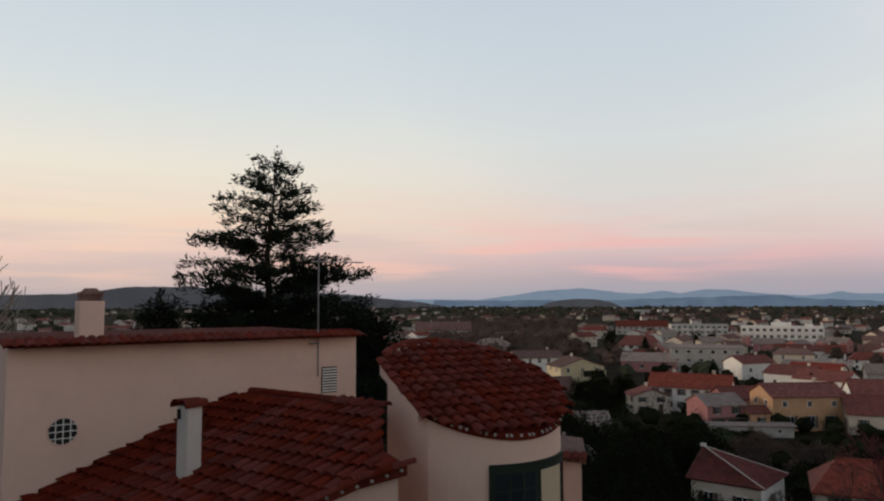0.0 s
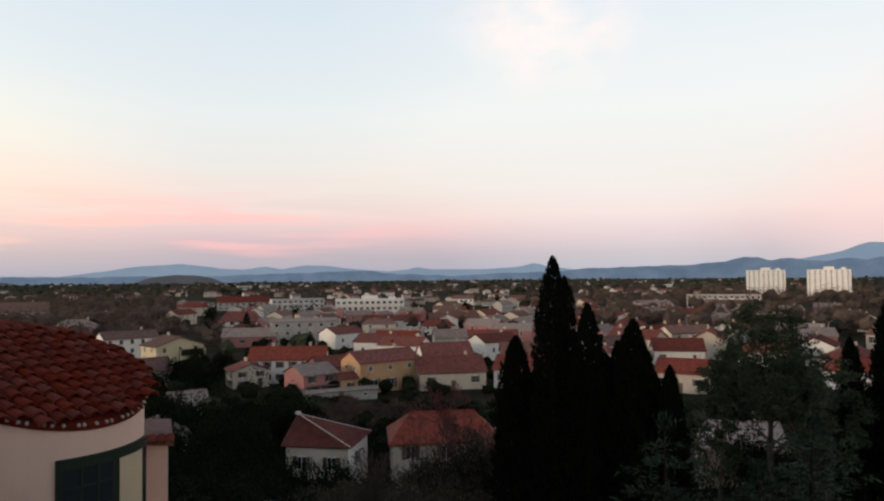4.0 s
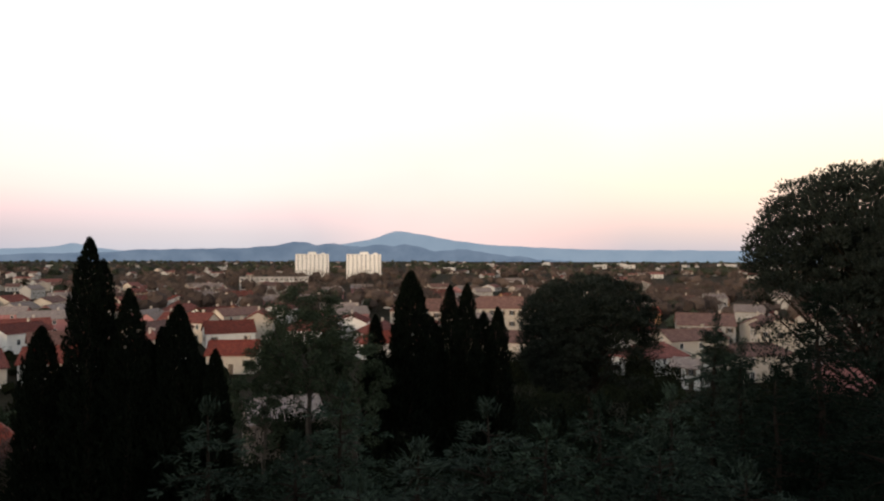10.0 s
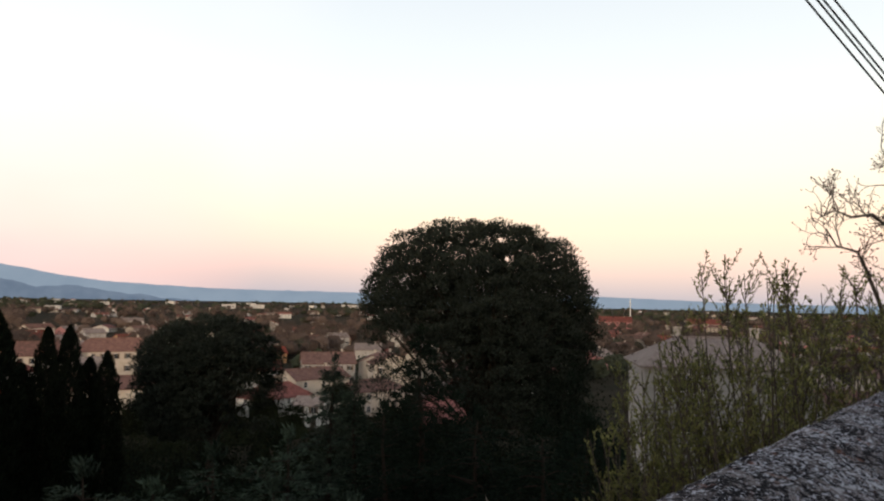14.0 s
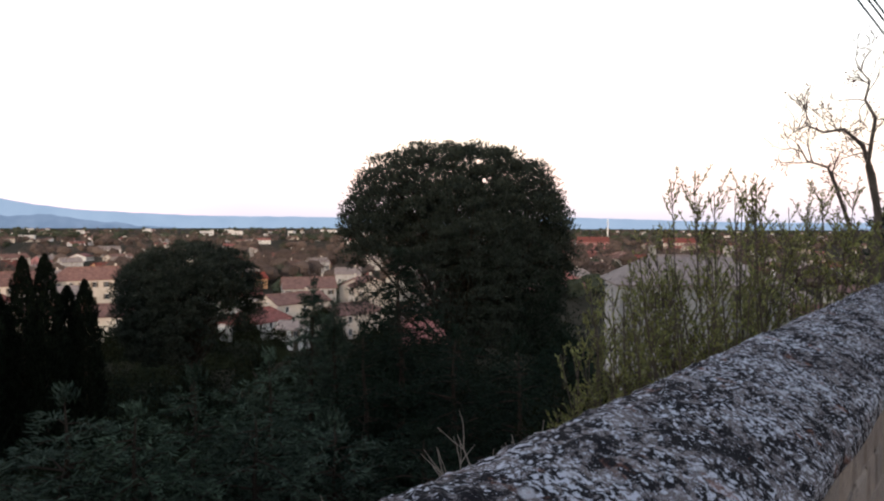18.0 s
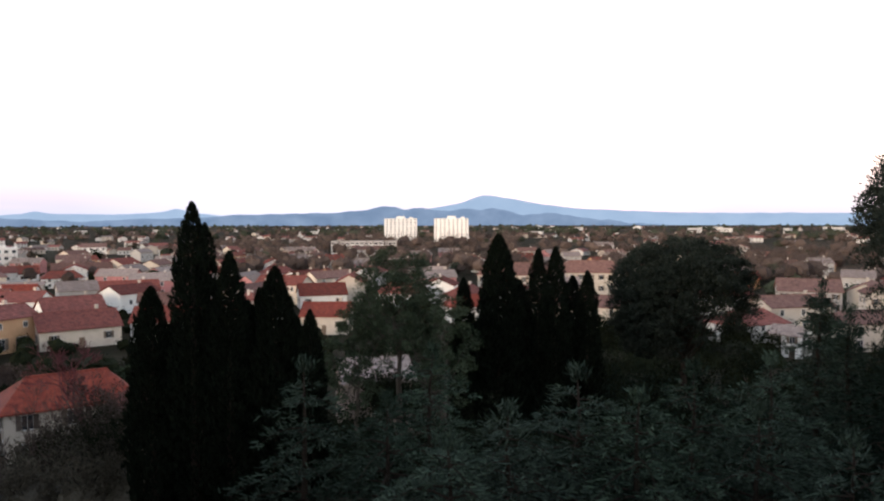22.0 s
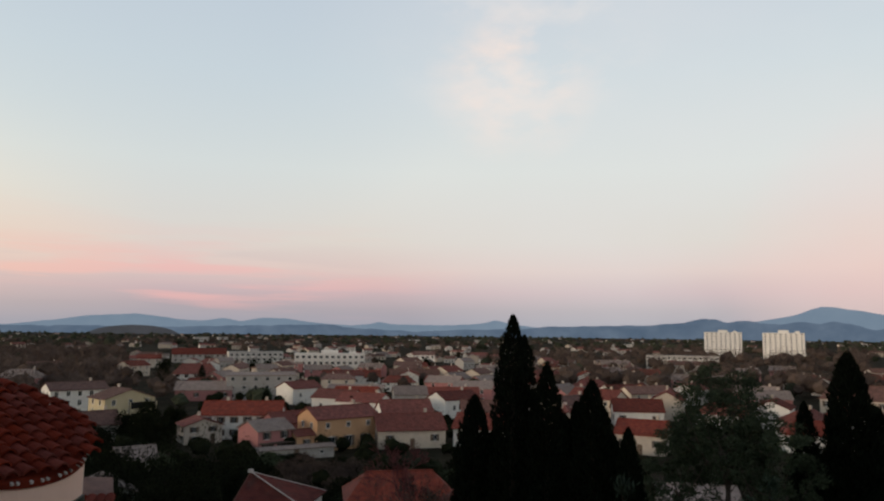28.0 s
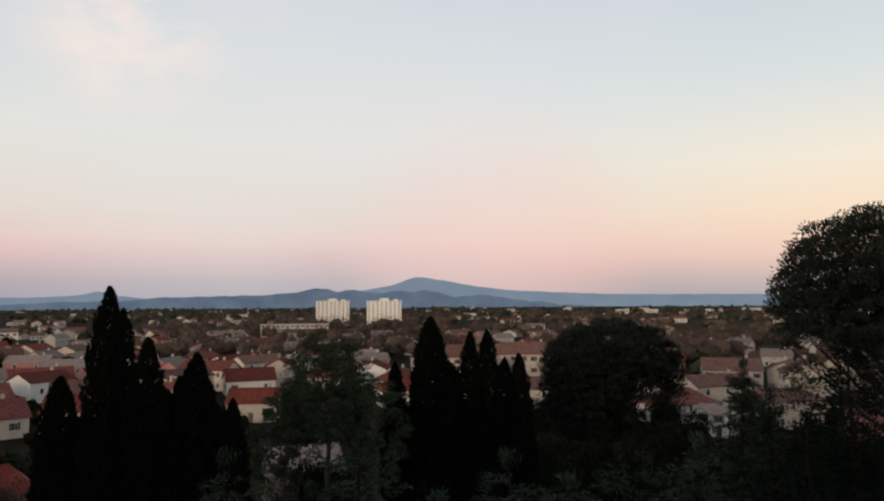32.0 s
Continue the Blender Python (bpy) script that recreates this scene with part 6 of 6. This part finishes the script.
# shrub with fresh leaves beyond the wall
def whip_shrub(az, d, el, seed, stems=12, fan=0.17):
    """Many upright whips with short side twigs and narrow leaves along them."""
    rs = random.Random(seed)
    x, y, z0 = polar(az, d)
    top = d * math.tan(radians(el)) - z0
    ob = thing("shrub", pose(x, y, z0), "tall thin shrub of upright whips with yellow-green leaves", "shrub", "shrubs by the wall")
    whips, pos, aim = Shape(), [], []
    for k in range(stems):
        q, lean, h = rs.uniform(0, 6.283), rs.uniform(0.1, 1.0) * fan, top * rs.choice([0.6, 0.7, 0.8, 0.9, 0.98])
        bend = rs.uniform(-0.12, 0.12)
        pts = []
        for s in range(8):
            e = s / 7
            o = lean * h * e * (0.55 + 0.45 * e)
            pts.append(Vector((math.cos(q + bend * e) * o + rs.gauss(0, 0.025), math.sin(q + bend * e) * o + rs.gauss(0, 0.025), h * e - 0.1)))
        whips.tube(pts, [0.020 - 0.0022 * s for s in range(8)], 5, False)
        for t in range(int(h * 7.5)):
            e = rs.uniform(0.2, 1.0)
            i = min(6, int(e * 7))
            p = pts[i].lerp(pts[i + 1], e * 7 - i)
            a = rs.uniform(0, 6.283)
            ln = rs.uniform(0.2, 0.55) * (1.15 - 0.5 * e)
            dv = Vector((math.cos(a) * 0.6, math.sin(a) * 0.6, 0.9)).normalized()
            tip = p + dv * ln + Vector((0, 0, 0.04))
            whips.tube([p, p.lerp(tip, 0.5) + Vector((0, 0, -0.02)), tip], [0.0055, 0.0045, 0.003], 3, False)
            for c in range(int(ln * 60)):
                u_ = rs.uniform(0.1, 1.0)
                pos.append((p.lerp(tip, u_))[:])
                g = dv + Vector((rs.gauss(0, 0.6), rs.gauss(0, 0.6), rs.gauss(0, 0.4)))
                aim.append(g[:])
    tagged(piece("whip", whips.mesh("whip", M["bark"]), ob), kind="stuff")
    v, f = leaf_quads(np.array(pos), np.array(aim), rng.uniform(0.035, 0.075, len(pos)), 0.019)
    tagged(piece("foliage", mesh_of("foliage", v, f, M["leaf_yellow"]), ob), kind="stuff")


for k, (az, d, el) in enumerate(((45.4, 8.6, -8.5), (46.3, 9.4, -8.0), (46.8, 9.0, -5.5), (48.3, 9.2, -3.2), (47.6, 8.8, -6.5), (49.5, 9.6, -4.0), (51.0, 8.6, -3.2), (52.6, 9.8, -1.8), (54.0, 8.8, -0.6), (55.4, 9.4, 4.2), (57.2, 8.8, 3.6), (58.4, 9.6, 4.2), (60.2, 9.0, 3.0), (61.6, 9.6, 3.4), (63.6, 8.8, 0.8), (65.5, 9.6, 0.8),
                                 (67.5, 9.0, 0.6), (50.2, 10.6, -4.5), (52.0, 11.0, -2.6), (53.6, 10.6, -2.0), (48.6, 10.4, -4.8), (55.0, 8.2, -3.0), (57.8, 8.2, -2.0), (60.8, 8.2, -1.0), (63.2, 8.1, -1.0), (56.0, 11.0, 0.4), (61.0, 11.0, 0.8), (65.0, 11.2, 1.0), (69.5, 9.6, 0.6))):
    whip_shrub(az, d, el, 70 + k)
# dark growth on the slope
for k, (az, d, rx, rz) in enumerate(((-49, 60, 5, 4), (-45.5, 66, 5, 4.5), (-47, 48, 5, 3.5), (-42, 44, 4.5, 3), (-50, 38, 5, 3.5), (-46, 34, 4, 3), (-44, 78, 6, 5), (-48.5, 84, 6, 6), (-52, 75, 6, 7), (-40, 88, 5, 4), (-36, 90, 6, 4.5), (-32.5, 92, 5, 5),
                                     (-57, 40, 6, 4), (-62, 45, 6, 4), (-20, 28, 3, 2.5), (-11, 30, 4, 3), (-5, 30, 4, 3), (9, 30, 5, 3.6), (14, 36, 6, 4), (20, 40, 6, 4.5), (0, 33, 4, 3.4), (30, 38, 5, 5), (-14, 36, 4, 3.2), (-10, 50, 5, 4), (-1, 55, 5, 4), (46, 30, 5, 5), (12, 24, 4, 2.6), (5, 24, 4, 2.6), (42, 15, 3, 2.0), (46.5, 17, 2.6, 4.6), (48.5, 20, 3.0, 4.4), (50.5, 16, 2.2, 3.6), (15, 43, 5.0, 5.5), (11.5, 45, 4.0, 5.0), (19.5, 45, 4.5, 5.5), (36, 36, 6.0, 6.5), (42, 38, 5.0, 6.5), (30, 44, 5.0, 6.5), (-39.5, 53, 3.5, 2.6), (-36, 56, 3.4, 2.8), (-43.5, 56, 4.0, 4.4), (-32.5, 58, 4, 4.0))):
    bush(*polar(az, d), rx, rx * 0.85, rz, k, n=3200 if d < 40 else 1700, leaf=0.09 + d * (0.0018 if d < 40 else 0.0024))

for k, (az, d) in enumerate(((9.5, 105), (12, 118), (14.5, 100), (17, 125), (19.5, 108), (10.5, 140), (13.5, 150), (16, 145), (19, 150), (7, 120), (21.5, 90), (23.5, 100), (26, 92), (21, 130), (28, 110), (30, 96))):
    bush(*polar(az, d), 5.0, 4.6, 5.0 + (k % 3), 640 + k, n=1900, leaf=0.36, label="dark evergreen thicket behind the pines")
for k, (az, d, r_, h) in enumerate(((-40.2, 118, 3.4, 3.4), (-38.6, 122, 3.8, 4.0), (-37.0, 118, 3.8, 3.8), (-35.4, 122, 3.6, 3.4), (-33.6, 118, 3.6, 3.2), (-31.8, 122, 3.4, 3.0), (-39.4, 110, 3.2, 2.6), (-36.2, 110, 3.2, 2.8))):
    bush(*polar(az, d), r_, r_ * 0.9, h, 660 + k, n=2600, leaf=0.24, mat="twig_brown", label="rounded brown leafless shrub in a garden")
for k, (az, d, r_, h) in enumerate(((-49.5, 90, 4.4, 10.5), (-47.6, 97, 4.6, 11.0), (-45.8, 92, 4.4, 10.0), (-44.2, 100, 4.2, 8.0), (-50.8, 100, 4.4, 11), (-46.6, 82, 4.0, 8.0), (-43.0, 96, 3.8, 6.5), (-41.6, 104, 3.6, 5.5), (-52.5, 92, 4.4, 9.5), (-48.6, 78, 4.0, 8.0), (-54.0, 105, 4.6, 9.0),
                                    (-50.4, 165, 4.5, 8.5), (-51.6, 172, 4.0, 7.0), (-49.2, 160, 4.0, 6.5), (-53.2, 160, 4.2, 6.0), (-48.0, 185, 4.0, 6.0), (-46.8, 172, 3.6, 4.5), (-55.2, 150, 4.4, 6.0), (-50.0, 190, 4.2, 6.5))):
    bush(*polar(az, d), r_, r_ * 0.9, h, 680 + k, n=3000, leaf=0.16 + d * 0.0016, label="tall dark evergreen thicket above the gardens")
for k, (az, d, r_, h) in enumerate(((-44.2, 51, 2.2, 3.4), (-42.3, 51, 2.0, 2.9), (-40.6, 50.5, 2.0, 2.9), (-39.0, 51.5, 1.8, 2.7))):
    bush(*polar(az, d), r_, r_ * 0.9, h + 1.2, 700 + k, n=3000, leaf=0.16, label="clipped dark hedge before the cottage")
# scrub and thickets that close the slope between the gardens
rs_ = random.Random(77)
for k in range(52):
    az, d = rs_.uniform(-60, -43), rs_.uniform(52, 150)
    if abs(az + 40.2) < 5 and 66 < d < 90 or d > 108 and -50 < az < -44.5:
        continue
    r_ = rs_.uniform(3.0, 5.5)
    bush(*polar(az, d), r_, r_ * 0.9, rs_.uniform(3.0, 6.0), 500 + k, n=1800, leaf=0.13 + d * 0.0022, label="dark evergreen thicket between the gardens")
for k, (az, d, r_, h) in enumerate(((11, 46, 3.6, 6.2), (14.5, 44, 3.8, 5.8), (18.5, 47, 4.2, 7.0), (22.5, 44, 3.6, 5.4), (9, 50, 3.4, 6.5), (26, 43, 4, 6.5), (30, 40, 4.4, 6.4), (30.6, 34, 2.4, 8.6), (32.6, 34, 2.4, 7.6), (34, 39, 4.4, 6.6), (38.5, 38, 4.6, 7.2), (43, 37, 4.4, 8.0), (45.4, 39, 3.0, 11.0), (43.0, 41, 3.6, 11.0), (21, 60, 5, 6.5), (24, 66, 5, 6.0), (17, 64, 5, 7), (12, 60, 5, 7), (7.5, 58, 4.5, 6))):
    bush(*polar(az, d), r_, r_ * 0.9, h, 560 + k, n=3600, leaf=0.16, mat="conifer", label="dense dark undergrowth below the pines")
for k, (az, d, r_, h) in enumerate(((-38.5, 41, 2.4, 2.6), (-35.5, 40, 2.6, 3.2), (-32.5, 37, 2.5, 3.8), (-30.0, 36, 2.5, 4.4), (-27.6, 35, 2.3, 4.2), (-33.5, 31.5, 1.8, 2.2), (-41.5, 42, 2.2, 2.0), (-27.0, 29.5, 1.8, 2.6), (-30.0, 30, 1.8, 2.6), (-25.2, 31, 1.7, 3.0), (-36.5, 33.5, 1.7, 1.5))):
    bush(*polar(az, d), r_, r_ * 0.9, h, 580 + k, n=5200, leaf=0.11, mat="scrub", label="grey-brown winter scrub along the lane")
rs_ = random.Random(91)
for k in range(46):
    az, d = rs_.uniform(-14, 56), rs_.uniform(52, 150)
    if abs(az - 15) < 3 and d < 58 or (20 < az < 25 and d > 110):
        continue
    r_ = rs_.uniform(3.5, 6.5)
    if k % 3 == 0:
        branching_tree("evergreen_oak", *polar(az, d), rs_.uniform(7, 10), 300 + k, 4, 0.75, "bark", "bush", 0.38, 60, 0.8, r=0.2, label="dark evergreen oak on the slope", group="broadleaf trees")
    else:
        bush(*polar(az, d), r_, r_ * 0.9, rs_.uniform(3.5, 7.5), 100 + k, n=1700, leaf=0.15 + d * 0.0023, label="tall dark evergreen thicket")
for k in range(44):
    az, d = rs_.uniform(-58, -16), rs_.uniform(92, 140)
    r_, h_ = rs_.uniform(2.5, 4.5), rs_.uniform(2.0, 4.0)
    if -42 < az < -31 and d > 108:
        h_ *= 0.55
    bush(*polar(az, d), r_, r_ * 0.9, h_, 200 + k, mat="olive" if k % 4 == 0 else "bush", n=1500, leaf=0.12 + d * 0.002, label="garden shrubbery between the houses")


def far_woods(name, label, mat, count, seed, az0, az1, d0, d1, size, twiggy):
    """Belts of trees on the plain, each an uneven tuft of small faces."""
    rs = np.random.default_rng(seed)
    az, d = rs.uniform(az0, az1, count), d0 * (d1 / d0) ** rs.random(count)
    keep = np.array([noise.noise((a * 0.11, math.log(b) * 4.0, seed)) > -0.12 for a, b in zip(az, d)])
    az, d = az[keep], d[keep]
    count = len(az)
    x, y = d * np.sin(np.radians(az)), d * np.cos(np.radians(az))
    z = np.array([ground_z(a, b) for a, b in zip(x, y)])
    h = size * rs.uniform(0.6, 1.25, count)
    per = 24 if d0 > 900 else (120 if twiggy else 60)
    o = rs.normal(size=(count * per, 3))
    o /= np.linalg.norm(o, axis=1)[:, None]
    o *= (0.8 + 0.3 * rs.random((count * per, 1))) if not twiggy else rs.uniform(0.45, 1.0, (count * per, 1))
    H = np.repeat(h, per)
    wide = 0.62 if d0 < 900 else 0.8
    pos = np.stack([np.repeat(x, per) + o[:, 0] * H * wide, np.repeat(y, per) + o[:, 1] * H * wide, np.repeat(z, per) + H * (0.5 + 0.5 * o[:, 2])], 1)
    aim = o + rs.normal(size=o.shape) * (0.25 if twiggy else 0.6) + np.array([0, 0, 0.5])
    v, f = leaf_quads(pos, aim, H * (0.16 if d0 > 900 else (0.20 if twiggy else 0.085)), H * (0.10 if d0 > 900 else (0.014 if twiggy else 0.045)))
    hv, hf = heart(seed, 9 if d0 < 900 else 6, 6 if d0 < 900 else 4, -1.3)
    hv = hv / np.abs(hv).max()
    core = 0.5 if twiggy else 0.8
    big = []
    for k in range(count):
        c, s = math.cos(k * 2.4), math.sin(k * 2.4)
        sx, sy = 1 + 0.2 * math.sin(k * 1.7), 1 + 0.2 * math.cos(k * 2.9)
        jit = 1 + 0.16 * rs.normal(size=(len(hv), 1))
        u_ = hv * jit * core * h[k]
        big.append(np.stack([x[k] + (u_[:, 0] * c - u_[:, 1] * s) * wide * sx, y[k] + (u_[:, 0] * s + u_[:, 1] * c) * wide * sy, z[k] + 0.46 * h[k] + u_[:, 2] * 0.5], 1))
    hf = np.asarray(hf)
    hf = np.concatenate([hf + k * len(hv) for k in range(count)])
    v, f = with_heart(v, f, np.concatenate(big), hf)
    ob = piece(name, mesh_of(name, v, f, M[mat]), label=label)
    tagged(ob, category="trees", kind="stuff")


far_woods("bare_woods", "brown belts of leafless plane trees", "twig_brown", 1500, 3, -24, 64, 290, 1200, 11, True)
far_woods("bare_woods", "brown leafless trees among the houses", "twig_brown", 420, 4, -98, -24, 260, 1500, 8.5, True)
far_woods("bare_woods", "dense brown leafless grove at the edge of town", "twig_brown", 420, 14, -63, -52, 270, 900, 11, True)
far_woods("bare_woods", "brown leafless trees before the tower blocks", "twig_brown", 110, 21, -11, 2, 640, 840, 13, True)
far_woods("garden_trees", "dark garden trees and hedges between the houses", "bush", 620, 8, -70, -3, 108, 430, 3.6, False)
far_woods("green_woods", "dark evergreen trees among the houses", "far_green", 560, 5, -98, 66, 240, 1100, 6.5, False)
far_woods("horizon_woods", "dark wooded plain towards the horizon", "far_green", 2400, 6, -110, 75, 1100, 4200, 11, False)
far_woods("horizon_woods", "brown wooded plain towards the horizon", "twig_brown", 1800, 7, -62, 75, 1000, 3500, 11, True)
# dark pines standing above the roofs
for k, (az, d, h, r_) in enumerate(((-49.2, 380, 15, 5.5), (-42.8, 430, 9.5, 5), (-41.6, 440, 9, 5), (-43.9, 420, 8, 4), (-33.0, 440, 10, 6), (-31.4, 430, 7.5, 6), (-29.4, 520, 9, 6), (-24.4, 560, 9, 7), (-37.0, 560, 8, 5), (-27.0, 640, 10, 8))):
    x, y, z = polar(az, d)
    bush(x, y, z, r_, r_, h, 400 + k, leaf=0.7, n=1100, mat="bush", label="dark rounded pine above the roofs", group="pines", name="pine")


# ---- lane and parked car ----
def build_lane():
    v, f = [], []
    for k, az in enumerate(np.linspace(-60, -22, 40)):
        d = 31.0 - 0.03 * (az + 40)
        for o in (-2.2, 2.2):
            x, y = at(az, d + o)
            xc, yc = at(az, d)
            v.append((x, y, ground_z(xc, yc) + 0.45))
        for o in (-2.2, 2.2):
            x, y = at(az, d + o)
            v.append((x, y, ground_z(x, y) - 1.0))
        if k:
            a, b = 4 * k - 4, 4 * k
            f += [(a, b, b + 1, a + 1), (a + 2, b + 2, b, a), (a + 1, b + 1, b + 3, a + 3)]
    piece("road", mesh_of("road", v, f, M["asphalt"]), label="narrow asphalt lane along the hillside")
    tagged(bpy.data.objects["road"], category="road", kind="structure")


build_lane()


def build_car():
    x, y = at(-44.0, 30.6)
    z = ground_z(*at(-44.0, 31.0)) + 0.45
    car = thing("car", pose(x, y, z + 0.02, 0, 0, 41), "small blue hatchback parked on the lane", "car")
    # x, half width, belt height, roof height, roof half width: front at +x
    st = [(-2.02, 0.66, 0.72, 0.74, 0.60), (-1.94, 0.78, 0.93, 0.97, 0.66), (-1.70, 0.83, 0.97, 1.20, 0.66), (-1.35, 0.84, 0.98, 1.42, 0.60), (-0.8, 0.85, 0.97, 1.50, 0.59), (-0.2, 0.85, 0.96, 1.49, 0.60),
          (0.3, 0.85, 0.96, 1.38, 0.61), (0.8, 0.84, 0.95, 1.12, 0.66), (1.08, 0.83, 0.94, 0.97, 0.68), (1.5, 0.80, 0.86, 0.89, 0.64), (1.85, 0.74, 0.72, 0.76, 0.58), (2.02, 0.62, 0.52, 0.56, 0.5)]

    def loft(name, material, section, lo=0, hi=len(st)):
        v, f = [], []
        for row in st[lo:hi]:
            ring = section(*row)
            v += ring
        m = len(ring)
        for a in range(hi - lo - 1):
            f += [(a * m + c, a * m + c + 1, (a + 1) * m + c + 1, (a + 1) * m + c) for c in range(m - 1)]
        f += [tuple(range(m - 1, -1, -1)), tuple(range((hi - lo - 1) * m, (hi - lo) * m))]
        return piece(name, mesh_of(name, v, f, material, True), car)

    def lower(x, w, b, r, rw):
        half = [(w * 0.86, 0.22), (w * 0.97, 0.34), (w, 0.55), (w * 0.99, b - 0.12), (w * 0.95, b - 0.02), (w * 0.88, b)]
        top = [(rw * 0.6, max(b, min(r, b + 0.05)))]
        side = half + top
        return [(x, -y, z) for y, z in side] + [(x, y, z) for y, z in reversed(side)]

    def upper(x, w, b, r, rw):
        side = [(w * 0.90, b - 0.01), (rw + (w * 0.9 - rw) * 0.35, b + (r - b) * 0.62), (rw, r - 0.05), (rw * 0.75, r - 0.012)]
        return [(x, -y, z) for y, z in side] + [(x, y, z) for y, z in reversed(side)]

    def lid(x, w, b, r, rw):
        return [(x, -rw * 1.02, r - 0.07), (x, -rw * 0.96, r - 0.01), (x, -rw * 0.5, r + 0.012), (x, rw * 0.5, r + 0.012), (x, rw * 0.96, r - 0.01), (x, rw * 1.02, r - 0.07)]

    loft("body", M["car_blue"], lower)
    loft("window", M["glass"], upper, 1, 9)
    loft("roof", M["car_blue"], lid, 3, 7)
    for e in (-1, 1):
        for pts in ([(1.06, 0.74, 0.96), (0.3, 0.60, 1.36)], [(-0.28, 0.79, 0.96), (-0.30, 0.60, 1.46)], [(-1.72, 0.75, 0.98), (-1.35, 0.58, 1.40)], [(-1.15, 0.78, 0.97), (-1.1, 0.60, 1.44)]):
            piece("pillar", Shape().tube([(a, e * b, c) for a, b, c in pts], [0.05, 0.045], 6).mesh("pillar", M["car_blue"]), car)
    for e in (-1, 1):
        piece("headlight", Shape().box(1.72, e * 0.62 - 0.14, 0.64, 1.97, e * 0.62 + 0.14, 0.80, 0.03).mesh("headlight", M["white"]), car)
        piece("tail_light", Shape().box(-2.0, e * 0.68 - 0.09, 0.72, -1.9, e * 0.68 + 0.09, 0.98, 0.02).mesh("tail_light", M["pink"]), car)
        piece("mirror", Shape().box(0.62, e * 0.92 - 0.09, 1.02, 0.78, e * 0.92 + 0.09, 1.14, 0.03).mesh("mirror", M["car_blue"]), car)
        for wx in (-1.25, 1.28):
            wheel = piece("wheel", Shape().tube([(wx, e * 0.66, 0.31), (wx, e * 0.69, 0.31), (wx, e * 0.84, 0.31), (wx, e * 0.86, 0.31)], [0.27, 0.31, 0.31, 0.27], 20).mesh("wheel", M["rubber"]), car)
            piece("rim", Shape().tube([(wx, e * 0.855, 0.31), (wx, e * 0.875, 0.31)], [0.20, 0.18], 16).mesh("rim", M["metal"]), wheel)


build_car()


# ---- overhead wires ----
def build_wires():
    w = thing("overhead_wire", pose(0, 0, 0), "black overhead wires sagging above the parapet", "cable")
    for k in range(4):
        o = Vector((0.07 * k, -0.05 * k, 0.03 * (k % 2)))
        a, b = Vector((6.68, 4.38, 3.45)) + o, Vector((13.05, 5.10, 1.86)) + o * 1.3
        d = (b - a).normalized()
        pts = [a - d * 9 + d * (34 * s / 12) - Vector((0, 0, 0.5 * math.sin(math.pi * s / 12) - 0.3)) for s in range(13)]
        piece("wire", Shape().tube(pts, [0.012] * 13, 6).mesh("wire", M["rubber"]), w)


build_wires()


def build_mast():
    x, y = at(47.4, 1500)
    m = thing("radio_mast", pose(x, y, ground_z(x, y)), "slim pale radio mast on the plain", "mast")
    piece("pole", Shape().tube([(0, 0, -1), (0, 0, 38)], [1.0, 0.7], 8).mesh("pole", M["white"]), m)
    piece("platform", Shape().box(-1.8, -1.8, 29, 1.8, 1.8, 30.2, 0.1).mesh("platform", M["grey"]), m)


build_mast()
